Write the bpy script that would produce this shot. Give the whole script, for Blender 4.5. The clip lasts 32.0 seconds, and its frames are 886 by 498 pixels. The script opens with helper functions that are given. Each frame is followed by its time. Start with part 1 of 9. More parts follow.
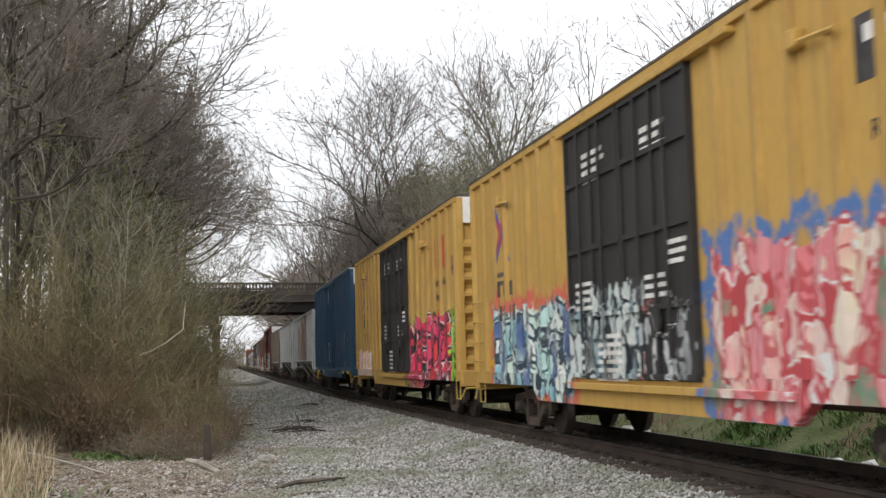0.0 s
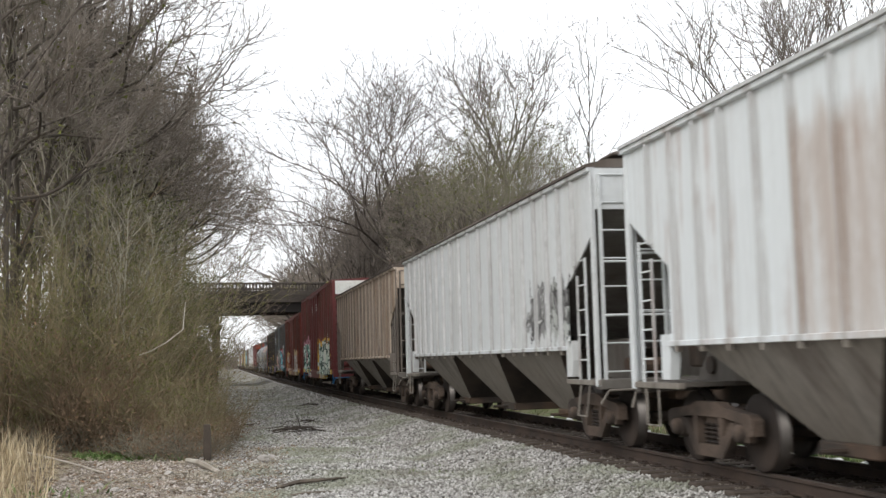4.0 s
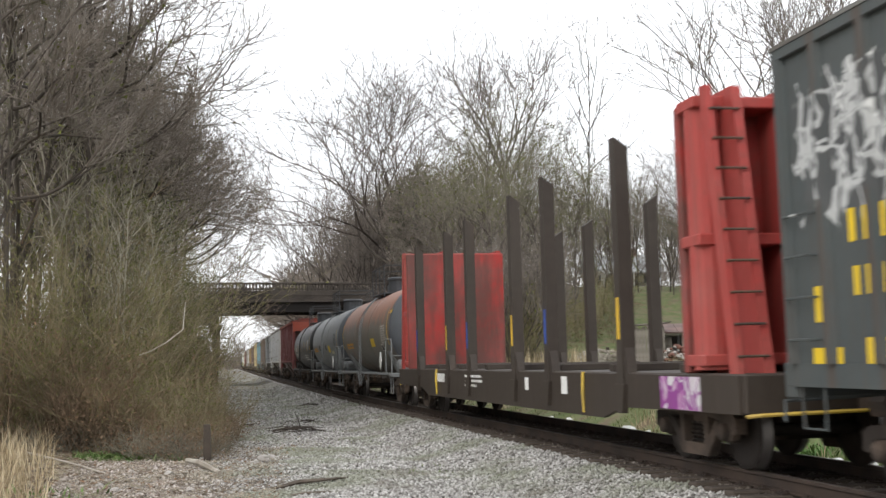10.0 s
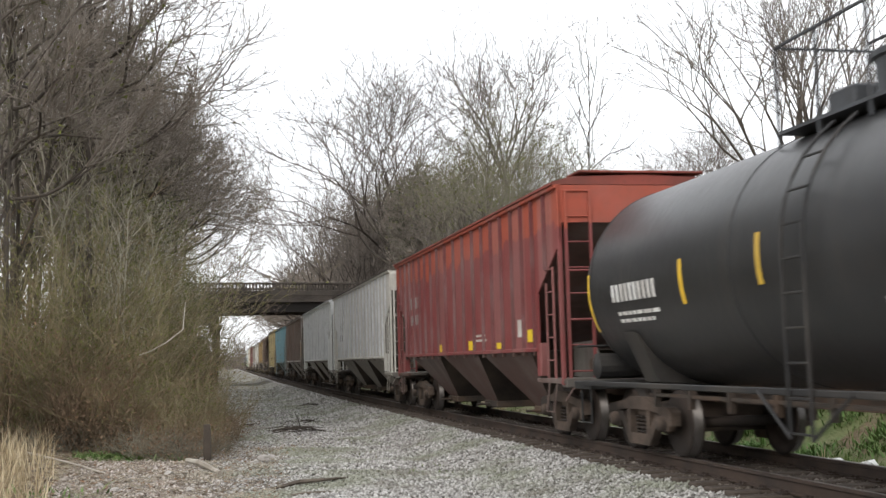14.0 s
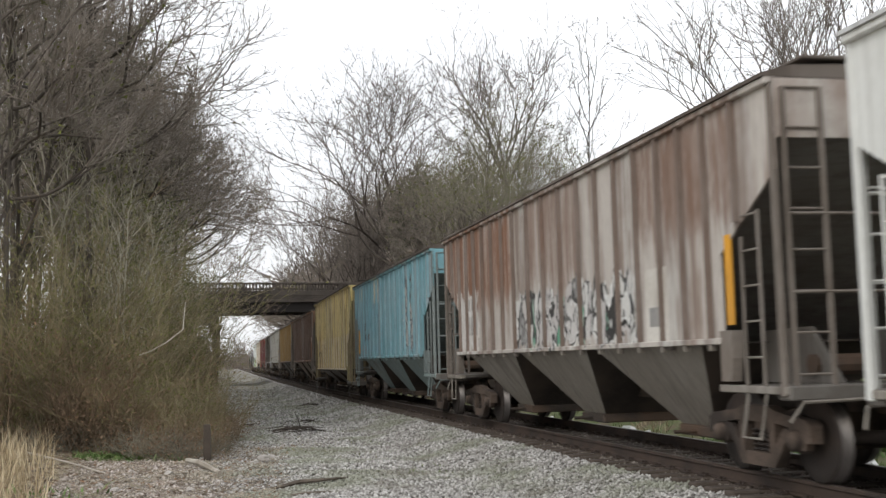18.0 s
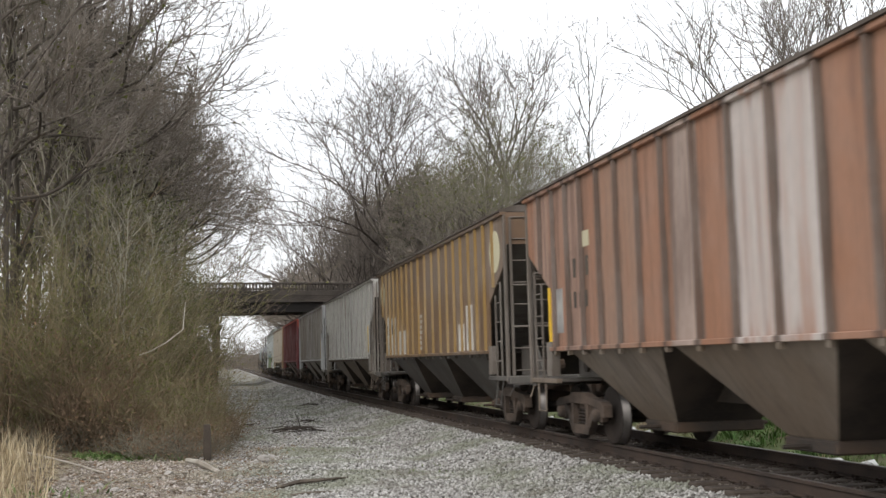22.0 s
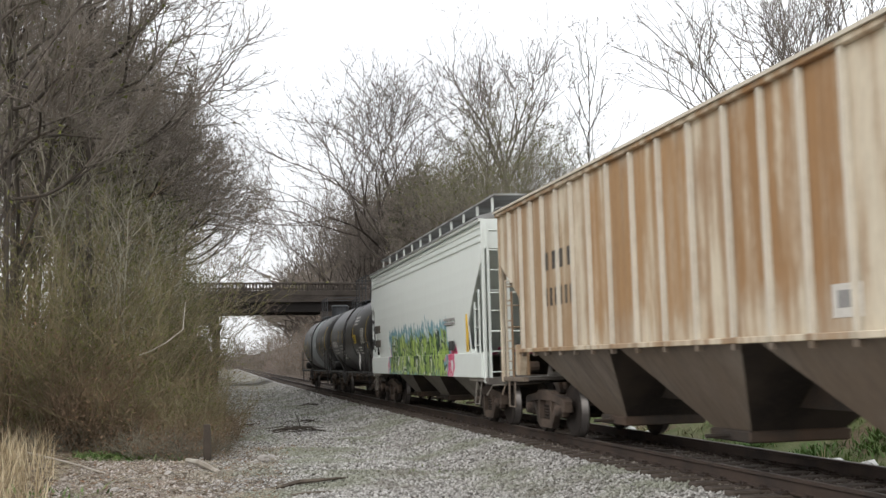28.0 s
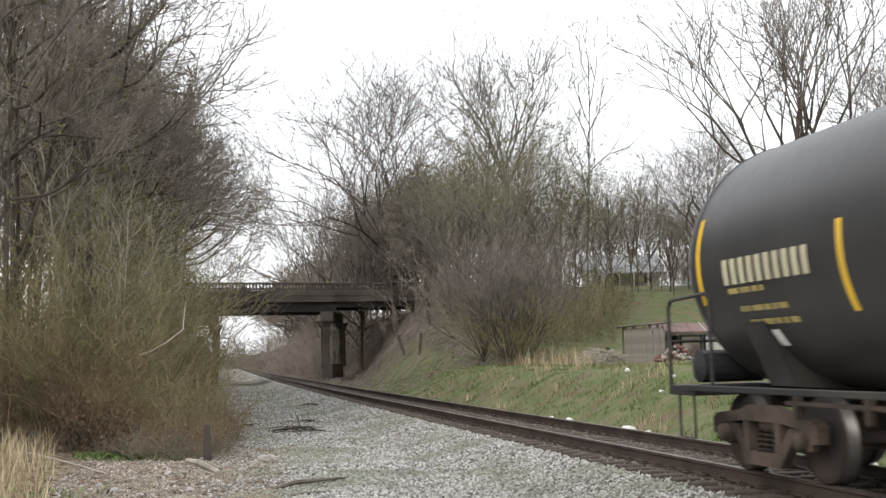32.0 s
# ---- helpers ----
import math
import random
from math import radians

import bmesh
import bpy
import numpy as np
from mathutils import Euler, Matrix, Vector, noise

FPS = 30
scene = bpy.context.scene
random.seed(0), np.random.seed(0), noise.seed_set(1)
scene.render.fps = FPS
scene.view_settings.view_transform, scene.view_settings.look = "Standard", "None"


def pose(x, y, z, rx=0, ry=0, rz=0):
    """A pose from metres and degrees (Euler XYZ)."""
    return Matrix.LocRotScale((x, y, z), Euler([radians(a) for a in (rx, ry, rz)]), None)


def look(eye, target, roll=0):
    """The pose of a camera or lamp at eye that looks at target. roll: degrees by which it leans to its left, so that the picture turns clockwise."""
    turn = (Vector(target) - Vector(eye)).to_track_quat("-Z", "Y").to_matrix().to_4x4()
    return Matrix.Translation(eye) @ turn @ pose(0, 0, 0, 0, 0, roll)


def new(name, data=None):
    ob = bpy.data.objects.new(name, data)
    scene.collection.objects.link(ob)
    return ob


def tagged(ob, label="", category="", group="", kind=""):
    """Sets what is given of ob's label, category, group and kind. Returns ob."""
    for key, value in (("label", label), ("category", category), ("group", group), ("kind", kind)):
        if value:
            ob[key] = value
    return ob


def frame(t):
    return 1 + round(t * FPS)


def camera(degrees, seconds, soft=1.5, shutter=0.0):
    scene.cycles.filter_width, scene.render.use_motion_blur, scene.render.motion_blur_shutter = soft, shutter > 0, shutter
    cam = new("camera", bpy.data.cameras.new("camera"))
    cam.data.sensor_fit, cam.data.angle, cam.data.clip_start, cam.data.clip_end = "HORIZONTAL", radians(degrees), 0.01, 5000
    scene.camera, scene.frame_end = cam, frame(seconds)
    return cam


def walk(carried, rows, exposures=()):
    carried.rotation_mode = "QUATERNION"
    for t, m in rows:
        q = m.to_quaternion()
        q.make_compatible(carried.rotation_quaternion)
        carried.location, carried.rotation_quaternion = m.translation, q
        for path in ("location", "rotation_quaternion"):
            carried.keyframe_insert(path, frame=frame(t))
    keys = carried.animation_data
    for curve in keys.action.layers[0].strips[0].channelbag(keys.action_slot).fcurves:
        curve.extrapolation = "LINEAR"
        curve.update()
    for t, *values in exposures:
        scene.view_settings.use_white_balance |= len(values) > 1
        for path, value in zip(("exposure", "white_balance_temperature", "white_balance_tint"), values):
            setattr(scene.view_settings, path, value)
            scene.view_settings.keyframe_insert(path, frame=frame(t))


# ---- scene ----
# ---------------- camera: stands still on a tripod beside the line
EYE = (0.0, 0.0, 1.406)
YAW, PITCH, ROLL = 0.21255, 0.09568, -1.5
AIM = (math.sin(YAW) * math.cos(PITCH), math.cos(YAW) * math.cos(PITCH), 1.406 + math.sin(PITCH))
cam = camera(42.19, 32.0, soft=1.45, shutter=0.2)
STAND = look(EYE, AIM, ROLL)
walk(cam, [(0.0, STAND), (32.0, STAND)], [(0.0, -0.16), (1.0, -0.16), (2.0, -0.1), (3.0, 0.02), (5.6, -0.06), (7.0, 0.05), (14.0, 0.06), (15.0, 0.02), (17.0, -0.16), (19.0, -0.1), (21.0, -0.12), (23.0, -0.02), (25.0, -0.1), (28.0, -0.12), (29.0, -0.25), (30.0, -0.12), (31.2, -0.02), (32.0, 0.03)])

# ---------------- world and sun: a bright overcast sky
world = bpy.data.worlds.new("overcast_sky")
scene.world = world
world.use_nodes = True
wn = world.node_tree.nodes
wl = world.node_tree.links
bg = wn["Background"]
sky = wn.new("ShaderNodeTexSky")
sky.sky_type = "NISHITA"
sky.sun_disc = False
sky.sun_elevation = radians(34)
sky.sun_rotation = radians(221)
sky.dust_density = 4.0
sky_gain = wn.new("ShaderNodeVectorMath")
sky_gain.operation = "SCALE"
sky_gain.inputs["Scale"].default_value = 0.10
cloud_coord = wn.new("ShaderNodeTexCoord")
cloud_noise = wn.new("ShaderNodeTexNoise")
cloud_noise.inputs["Scale"].default_value = 2.2
cloud_noise.inputs["Detail"].default_value = 4.0
cloud_ramp = wn.new("ShaderNodeValToRGB")
cloud_ramp.color_ramp.elements[0].color = (0.90, 0.92, 0.96, 1)
cloud_ramp.color_ramp.elements[1].color = (1.12, 1.13, 1.15, 1)
sky_mix = wn.new("ShaderNodeMix")
sky_mix.data_type = "RGBA"
sky_mix.inputs[0].default_value = 0.9
wl.new(cloud_coord.outputs["Generated"], cloud_noise.inputs["Vector"])
wl.new(cloud_noise.outputs["Fac"], cloud_ramp.inputs["Fac"])
wl.new(sky.outputs["Color"], sky_gain.inputs[0])
wl.new(sky_gain.outputs["Vector"], sky_mix.inputs[6])
wl.new(cloud_ramp.outputs["Color"], sky_mix.inputs[7])
wl.new(sky_mix.outputs[2], bg.inputs["Color"])
bg.inputs["Strength"].default_value = 1.5
sun_data = bpy.data.lights.new("sun", "SUN")
sun_data.energy = 1.3
sun_data.angle = radians(25)
sun_data.color = (1.0, 0.97, 0.92)
sun = new("sun", sun_data)
sun.matrix_world = look((-36, -30, 38), (0, 12, 0))

# ---------------- the line: a very wide curve to the right, then straight
OFF, BEND, STRAIGHT = 7.204, 0.000213, 110.0


def on_line(s, o=0.0, z=0.0):
    """The place s metres along the line and o metres to the right of its middle."""
    arc = min(s, STRAIGHT)
    th = BEND * arc
    rest = s - arc
    return Vector(((1 - math.cos(th)) / BEND + (OFF + o) * math.cos(th) + rest * math.sin(th), math.sin(th) / BEND - (OFF + o) * math.sin(th) + rest * math.cos(th), z))


def line_pose(s):
    return Matrix.Translation(on_line(s)) @ Matrix.Rotation(-BEND * min(s, STRAIGHT), 4, "Z")


# ---------------- mesh tools
class Shape:
    """Collects vertices and faces of one part."""

    def __init__(self):
        self.v, self.f = [], []

    def add(self, verts, faces):
        n = len(self.v)
        self.v += [tuple(p) for p in verts]
        self.f += [tuple(i + n for i in f) for f in faces]
        return self

    def box(self, x0, x1, y0, y1, z0, z1, c=0.0):
        """A box; c chamfers its long vertical and horizontal edges a little."""
        if c <= 0:
            v = [(x, y, z) for z in (z0, z1) for y in (y0, y1) for x in (x0, x1)]
            return self.add(v, [(0, 2, 3, 1), (4, 5, 7, 6), (0, 1, 5, 4), (2, 6, 7, 3), (0, 4, 6, 2), (1, 3, 7, 5)])
        v, f = [], []
        for z, i in ((z0, c), (z0 + c, 0), (z1 - c, 0), (z1, c)):
            a, b, e, g = x0 + i, x1 - i, y0 + i, y1 - i
            v += [(a + c, e, z), (b - c, e, z), (b, e + c, z), (b, g - c, z), (b - c, g, z), (a + c, g, z), (a, g - c, z), (a, e + c, z)]
        f.append(tuple(range(7, -1, -1)))
        f.append(tuple(range(24, 32)))
        for r in range(3):
            for i in range(8):
                j = (i + 1) % 8
                f.append((r * 8 + i, r * 8 + j, r * 8 + 8 + j, r * 8 + 8 + i))
        return self.add(v, f)

    def prism(self, profile, a0, a1, axis="y"):
        """Extrudes a closed profile of pairs along an axis."""
        n = len(profile)
        put = {"y": lambda p, a: (p[0], a, p[1]), "x": lambda p, a: (a, p[0], p[1]), "z": lambda p, a: (p[0], p[1], a)}[axis]
        v = [put(p, a0) for p in profile] + [put(p, a1) for p in profile]
        f = [tuple(range(n)), tuple(range(2 * n - 1, n - 1, -1))]
        f += [(i, i + n, (i + 1) % n + n, (i + 1) % n) for i in range(n)]
        return self.add(v, f)

    def tube(self, path, r, n=6, close=True):
        """A round bar along points; r is one radius or one for each point."""
        pts = [Vector(p) for p in path]
        rr = r if isinstance(r, (list, tuple)) else [r] * len(pts)
        v, f = [], []
        for i, p in enumerate(pts):
            d = (pts[min(i + 1, len(pts) - 1)] - pts[max(i - 1, 0)]).normalized()
            u = d.cross(Vector((0, 0, 1)) if abs(d.z) < 0.9 else Vector((1, 0, 0))).normalized()
            w = d.cross(u)
            v += [p + (u * math.cos(2 * math.pi * k / n) + w * math.sin(2 * math.pi * k / n)) * rr[i] for k in range(n)]
        for i in range(len(pts) - 1):
            f += [(i * n + k, i * n + (k + 1) % n, i * n + n + (k + 1) % n, i * n + n + k) for k in range(n)]
        if close:
            f += [tuple(range(n - 1, -1, -1)), tuple(range((len(pts) - 1) * n, len(pts) * n))]
        return self.add(v, f)

    def lathe(self, profile, n=20, axis="x", at=(0, 0, 0)):
        """Turns a profile of (along, radius) about an axis."""
        v, f = [], []
        for a, r in profile:
            for k in range(n):
                c, s = r * math.cos(2 * math.pi * k / n), r * math.sin(2 * math.pi * k / n)
                q = {"x": (a, c, s), "y": (c, a, s), "z": (c, s, a)}[axis]
                v.append((q[0] + at[0], q[1] + at[1], q[2] + at[2]))
        for i in range(len(profile) - 1):
            f += [(i * n + k, i * n + (k + 1) % n, i * n + n + (k + 1) % n, i * n + n + k) for k in range(n)]
        f += [tuple(range(n - 1, -1, -1)), tuple(range((len(profile) - 1) * n, len(profile) * n))]
        return self.add(v, f)

    def mesh(self, name, material, smooth=False):
        me = bpy.data.meshes.new(name)
        me.from_pydata(self.v, [], self.f)
        bm = bmesh.new()
        bm.from_mesh(me)
        bmesh.ops.recalc_face_normals(bm, faces=bm.faces)
        bm.to_mesh(me)
        bm.free()
        me.materials.append(material)
        if smooth:
            me.shade_smooth()
        return me


def part(name, shape, material, parent, label="", smooth=False):
    ob = new(name, shape.mesh(name, material, smooth))
    ob.parent = parent
    if label:
        ob["label"] = label
    return ob


def shared(name, me, parent, m=None):
    ob = new(name, me)
    ob.parent = parent
    if m is not None:
        ob.matrix_basis = m
    return ob


def quick_mesh(name, verts, faces, material):
    """A mesh from arrays of equal-sided faces."""
    me = bpy.data.meshes.new(name)
    verts = np.asarray(verts, np.float32).reshape(-1, 3)
    faces = np.asarray(faces, np.int32)
    n, k = faces.shape
    me.vertices.add(len(verts))
    me.vertices.foreach_set("co", verts.ravel())
    me.loops.add(n * k)
    me.loops.foreach_set("vertex_index", faces.ravel())
    me.polygons.add(n)
    me.polygons.foreach_set("loop_start", np.arange(0, n * k, k, dtype=np.int32))
    me.update(calc_edges=True)
    me.validate()
    me.materials.append(material)
    return me


def sticks(segs, sides=3):
    """Vertices and quads for many tapered sticks, rows of x0 y0 z0 x1 y1 z1 r0 r1."""
    a = np.asarray(segs, np.float64)
    p, q = a[:, 0:3], a[:, 3:6]
    d = q - p
    d /= np.linalg.norm(d, axis=1, keepdims=True) + 1e-9
    ref = np.where(np.abs(d[:, 2:3]) < 0.9, np.array([[0, 0, 1.0]]), np.array([[1.0, 0, 0]]))
    u = np.cross(d, ref)
    u /= np.linalg.norm(u, axis=1, keepdims=True) + 1e-9
    w = np.cross(d, u)
    rings = []
    for base, r in ((p, a[:, 6:7]), (q, a[:, 7:8])):
        for k in range(sides):
            t = 2 * math.pi * k / sides
            rings.append(base + (u * math.cos(t) + w * math.sin(t)) * r)
    v = np.stack(rings, 1)
    n = len(a)
    base = np.arange(n)[:, None, None] * (2 * sides)
    f = np.array([[k, (k + 1) % sides, sides + (k + 1) % sides, sides + k] for k in range(sides)])[None] + base
    return v.reshape(-1, 3), f.reshape(-1, 4)


# ---------------- materials
class Nodes:
    """Short hands for a material's nodes."""

    def __init__(self, name, rough=0.7, metal=0.0):
        self.m = bpy.data.materials.new(name)
        self.m.use_nodes = True
        self.t = self.m.node_tree
        self.b = self.t.nodes["Principled BSDF"]
        self.b.inputs["Roughness"].default_value = rough
        self.b.inputs["Metallic"].default_value = metal
        self.b.inputs["Specular IOR Level"].default_value = 0.3

    def n(self, kind, operation=None, data_type=None, blend_type=None, feature=None, interpolation_type=None):
        node = self.t.nodes.new("ShaderNode" + kind)
        if operation:
            node.operation = operation
        if data_type:
            node.data_type = data_type
        if blend_type:
            node.blend_type = blend_type
        if feature:
            node.feature = feature
        if interpolation_type:
            node.interpolation_type = interpolation_type
        return node

    def set(self, socket, value):
        if isinstance(value, bpy.types.NodeSocket):
            self.t.links.new(value, socket)
        elif isinstance(value, tuple) and len(value) == 3 and socket.type == "RGBA":
            socket.default_value = (*value, 1)
        else:
            socket.default_value = value

    def coords(self, scale=(1, 1, 1), world=False):
        mp = self.n("Mapping")
        if world:
            self.set(mp.inputs["Vector"], self.n("NewGeometry").outputs["Position"])
        else:
            self.set(mp.inputs["Vector"], self.n("TexCoord").outputs["Object"])
        mp.inputs["Scale"].default_value = scale
        return mp.outputs["Vector"]

    def noise(self, vec, scale=1.0, detail=4.0, rough=0.55):
        t = self.n("TexNoise")
        self.set(t.inputs["Vector"], vec)
        t.inputs["Scale"].default_value = scale
        t.inputs["Detail"].default_value = detail
        t.inputs["Roughness"].default_value = rough
        return t.outputs["Fac"]

    def step(self, value, lo, hi):
        r = self.n("MapRange", interpolation_type="SMOOTHSTEP")
        self.set(r.inputs["Value"], value)
        r.inputs["From Min"].default_value = lo
        r.inputs["From Max"].default_value = hi
        return r.outputs["Result"]

    def mix(self, fac, a, b, blend="MIX"):
        x = self.n("Mix", data_type="RGBA", blend_type=blend)
        self.set(x.inputs[0], fac)
        self.set(x.inputs[6], a)
        self.set(x.inputs[7], b)
        return x.outputs[2]

    def math(self, op, a, b=0.0):
        x = self.n("Math", operation=op)
        self.set(x.inputs[0], a)
        self.set(x.inputs[1], b)
        return x.outputs[0]

    def bump(self, height, strength=0.3, dist=0.01):
        x = self.n("Bump")
        x.inputs["Strength"].default_value = strength
        x.inputs["Distance"].default_value = dist
        self.set(x.inputs["Height"], height)
        self.t.links.new(x.outputs["Normal"], self.b.inputs["Normal"])

    def done(self, colour, rough=None):
        self.set(self.b.inputs["Base Color"], colour)
        if rough is not None:
            self.set(self.b.inputs["Roughness"], rough)
        return self.m


def plain(name, colour, dark, rough=0.7, metal=0.0, scale=3.0, bump=0.2, world=False, amount=(0.4, 0.65)):
    """One colour with blotches of another at two scales, and a fine relief."""
    k = Nodes(name, rough, metal)
    v = k.coords(world=world)
    big, fine = k.noise(v, scale * 0.25, 3), k.noise(v, scale * 6, 4)
    c = k.mix(k.step(big, *amount), colour, dark)
    c = k.mix(k.math("MULTIPLY", k.step(fine, 0.45, 0.75), 0.5), c, dark)
    k.bump(fine, bump, 0.01)
    return k.done(c)


POSTS_AT = (0.95, 1.9, 2.75, 3.55, 4.32, 5.1, 5.8, 6.5, 7.25)


def paint(name, colour, rust=(0.16, 0.07, 0.035), amount=0.35, fade=(0.5, 0.5, 0.48), fade_amount=0.2, grime=0.35, rough=0.62, tags=(), top=None, low=None, panels=1.176, panel_amount=0.0, panel_from=0.35, rust_shade=0.0, soft_top=0.04, stains=(), posts_at=POSTS_AT, rust_shade_wide=0.13):
    """Old car paint in the car's own space: rust in streaks that run down, chalky fading, grime, and sprayed pictures.
    tags: (y0, y1, z0, z1, colours, outline) areas of sprayed paint; top, low: (height, colour) other paint above or below a line."""
    k = Nodes(name, rough)
    pos = k.coords()
    sep = k.n("SeparateXYZ")
    k.set(sep.inputs[0], pos)
    y, z = sep.outputs["Y"], sep.outputs["Z"]
    streak = k.noise(k.coords((1.0, 2.6, 0.22)), 1.3, 5, 0.6)
    blotch = k.noise(pos, 0.55, 5, 0.6)
    fine = k.noise(k.coords((1, 6, 1.2)), 5.0, 5, 0.65)
    wob = k.noise(pos, 1.4, 3)
    c = colour
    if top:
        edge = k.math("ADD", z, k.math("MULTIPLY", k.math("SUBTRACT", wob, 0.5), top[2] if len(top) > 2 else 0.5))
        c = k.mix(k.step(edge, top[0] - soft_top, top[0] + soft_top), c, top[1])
    if low:
        c = k.mix(k.step(z, low[0] + 0.02, low[0] - 0.02), c, low[1])
    c = k.mix(k.math("MULTIPLY", k.step(blotch, 0.35, 0.75), fade_amount), c, fade)
    cell = k.n("TexWhiteNoise")
    cell.noise_dimensions = "1D"
    k.set(cell.inputs["W"], k.math("FLOOR", k.math("MULTIPLY", k.math("ADD", y, 20.408), panels)))
    c = k.mix(k.math("MULTIPLY", k.step(cell.outputs["Value"], panel_from, min(1.0, panel_from + 0.65)), panel_amount), c, fade)
    both = k.math("ADD", k.math("MULTIPLY", streak, 0.65), k.math("MULTIPLY", blotch, 0.35))
    both = k.math("ADD", both, k.math("MULTIPLY", k.math("SUBTRACT", cell.outputs["Value"], 0.5), 0.16 * panel_amount))
    c = k.mix(k.math("MULTIPLY", k.step(both, 0.66 - 0.4 * amount, 0.78 - 0.3 * amount), min(1.0, 0.45 + 0.5 * amount)), c, rust)
    for y0, y1, z0, z1, col, much in stains:
        ragged = k.math("MULTIPLY", k.math("SUBTRACT", streak, 0.5), 0.5)
        zz = k.math("ADD", z, k.math("MULTIPLY", k.math("SUBTRACT", k.noise(k.coords((1, 3.5, 0.4)), 1.7, 4, 0.6), 0.5), 1.6))
        yy = k.math("ADD", y, k.math("MULTIPLY", ragged, 0.3))
        patch = k.math("MULTIPLY", k.math("MULTIPLY", k.step(yy, y0 - 0.03, y0 + 0.03), k.step(yy, y1 + 0.03, y1 - 0.03)), k.math("MULTIPLY", k.step(zz, z0 - 0.25, z0 + 0.25), k.step(zz, z1 + 0.25, z1 - 0.25)))
        c = k.mix(k.math("MULTIPLY", k.math("MULTIPLY", patch, k.step(k.math("ADD", streak, k.math("MULTIPLY", fine, 0.3)), 0.35, 0.75)), much), c, col)
    if rust_shade:
        # rust that runs down beside the posts, darkened to paint in their shade
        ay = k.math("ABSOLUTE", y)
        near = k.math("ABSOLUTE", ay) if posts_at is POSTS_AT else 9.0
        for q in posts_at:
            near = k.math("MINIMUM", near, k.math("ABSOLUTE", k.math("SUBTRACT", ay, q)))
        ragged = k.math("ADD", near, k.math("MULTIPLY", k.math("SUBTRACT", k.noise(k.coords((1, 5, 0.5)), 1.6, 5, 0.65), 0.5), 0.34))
        c = k.mix(k.math("MULTIPLY", k.step(ragged, rust_shade_wide, rust_shade_wide * 0.25), rust_shade), c, k.mix(0.7, rust, (0.05, 0.038, 0.03)))
    runs = k.noise(k.coords((1, 7, 0.14)), 1.5, 5, 0.6)
    c = k.mix(k.math("MULTIPLY", k.step(runs, 0.5, 0.68), min(0.7, grime * 1.1)), c, k.mix(0.8, rust, (0.075, 0.066, 0.056)))
    dirt = k.math("MULTIPLY", k.step(fine, 0.35, 0.8), grime)
    c = k.mix(dirt, c, (0.09, 0.075, 0.06))
    for y0, y1, z0, z1, cols, line, *halo in tags:
        ay = k.math("ADD", y, k.math("MULTIPLY", k.math("SUBTRACT", k.noise(pos, 2.6, 3), 0.5), 1.0))
        az = k.math("ADD", z, k.math("MULTIPLY", k.math("SUBTRACT", k.noise(k.coords((1, 2.6, 1.2)), 1.9, 3), 0.5), 1.1))

        def within(grow, soft):
            return k.math("MULTIPLY", k.math("MULTIPLY", k.step(ay, y0 - grow - soft, y0 - grow + soft), k.step(ay, y1 + grow + soft, y1 + grow - soft)),
                          k.math("MULTIPLY", k.step(az, z0 - grow - soft, z0 - grow + soft), k.step(az, z1 + grow + soft, z1 + grow - soft)))

        if halo:
            c = k.mix(k.math("MULTIPLY", within(0.22, 0.07), k.step(k.noise(pos, 3.0, 3), 0.3, 0.5)), c, halo[0])
        warp = k.n("TexNoise")
        k.set(warp.inputs["Vector"], pos)
        warp.inputs["Scale"].default_value = 1.9
        warp.inputs["Detail"].default_value = 2.0
        add = k.n("VectorMath", operation="MULTIPLY_ADD")
        k.set(add.inputs[0], warp.outputs["Color"])
        add.inputs[1].default_value = (0.0, 0.75, 0.6)
        k.set(add.inputs[2], k.coords((0.001, 1.3, 0.6)))
        first = k.n("TexVoronoi", feature="F1")
        second = k.n("TexVoronoi", feature="F2")
        for vor in (first, second):
            vor.distance = "MANHATTAN"
            k.set(vor.inputs["Vector"], add.outputs[0])
            vor.inputs["Scale"].default_value = 2.25
        rim = k.math("SUBTRACT", second.outputs["Distance"], first.outputs["Distance"])
        ramp = k.n("ValToRGB")
        ramp.color_ramp.interpolation = "CONSTANT"
        while len(ramp.color_ramp.elements) < len(cols):
            ramp.color_ramp.elements.new(0.5)
        for i, col in enumerate(cols):
            ramp.color_ramp.elements[i].position = i / len(cols)
            ramp.color_ramp.elements[i].color = (*col, 1)
        pick = k.n("SeparateColor")
        k.set(pick.inputs[0], first.outputs["Color"])
        k.set(ramp.inputs["Fac"], pick.outputs[0])
        # sprayed fades inside the letters, then their outlines and a few highlights
        spray = k.mix(k.math("MULTIPLY", k.step(k.noise(pos, 1.7, 3), 0.4, 0.65), 0.6), ramp.outputs["Color"], cols[0])
        spray = k.mix(k.math("MULTIPLY", k.step(first.outputs["Distance"], 0.14, 0.06), 0.6), spray, cols[-1])
        spray = k.mix(k.step(rim, 0.14, 0.09), spray, line)
        loose = k.math("ABSOLUTE", k.math("SUBTRACT", k.noise(k.coords((1, 1.6, 1.0)), 1.5, 2), 0.5))
        spray = k.mix(k.math("MULTIPLY", k.step(loose, 0.028, 0.016), 0.85), spray, line)
        dots = k.n("TexVoronoi", feature="F1")
        k.set(dots.inputs["Vector"], k.coords((0.001, 1.5, 1.2)))
        dots.inputs["Scale"].default_value = 1.7
        spray = k.mix(k.math("MULTIPLY", k.step(dots.outputs["Distance"], 0.2, 0.14), 0.7), spray, cols[len(cols) // 2])
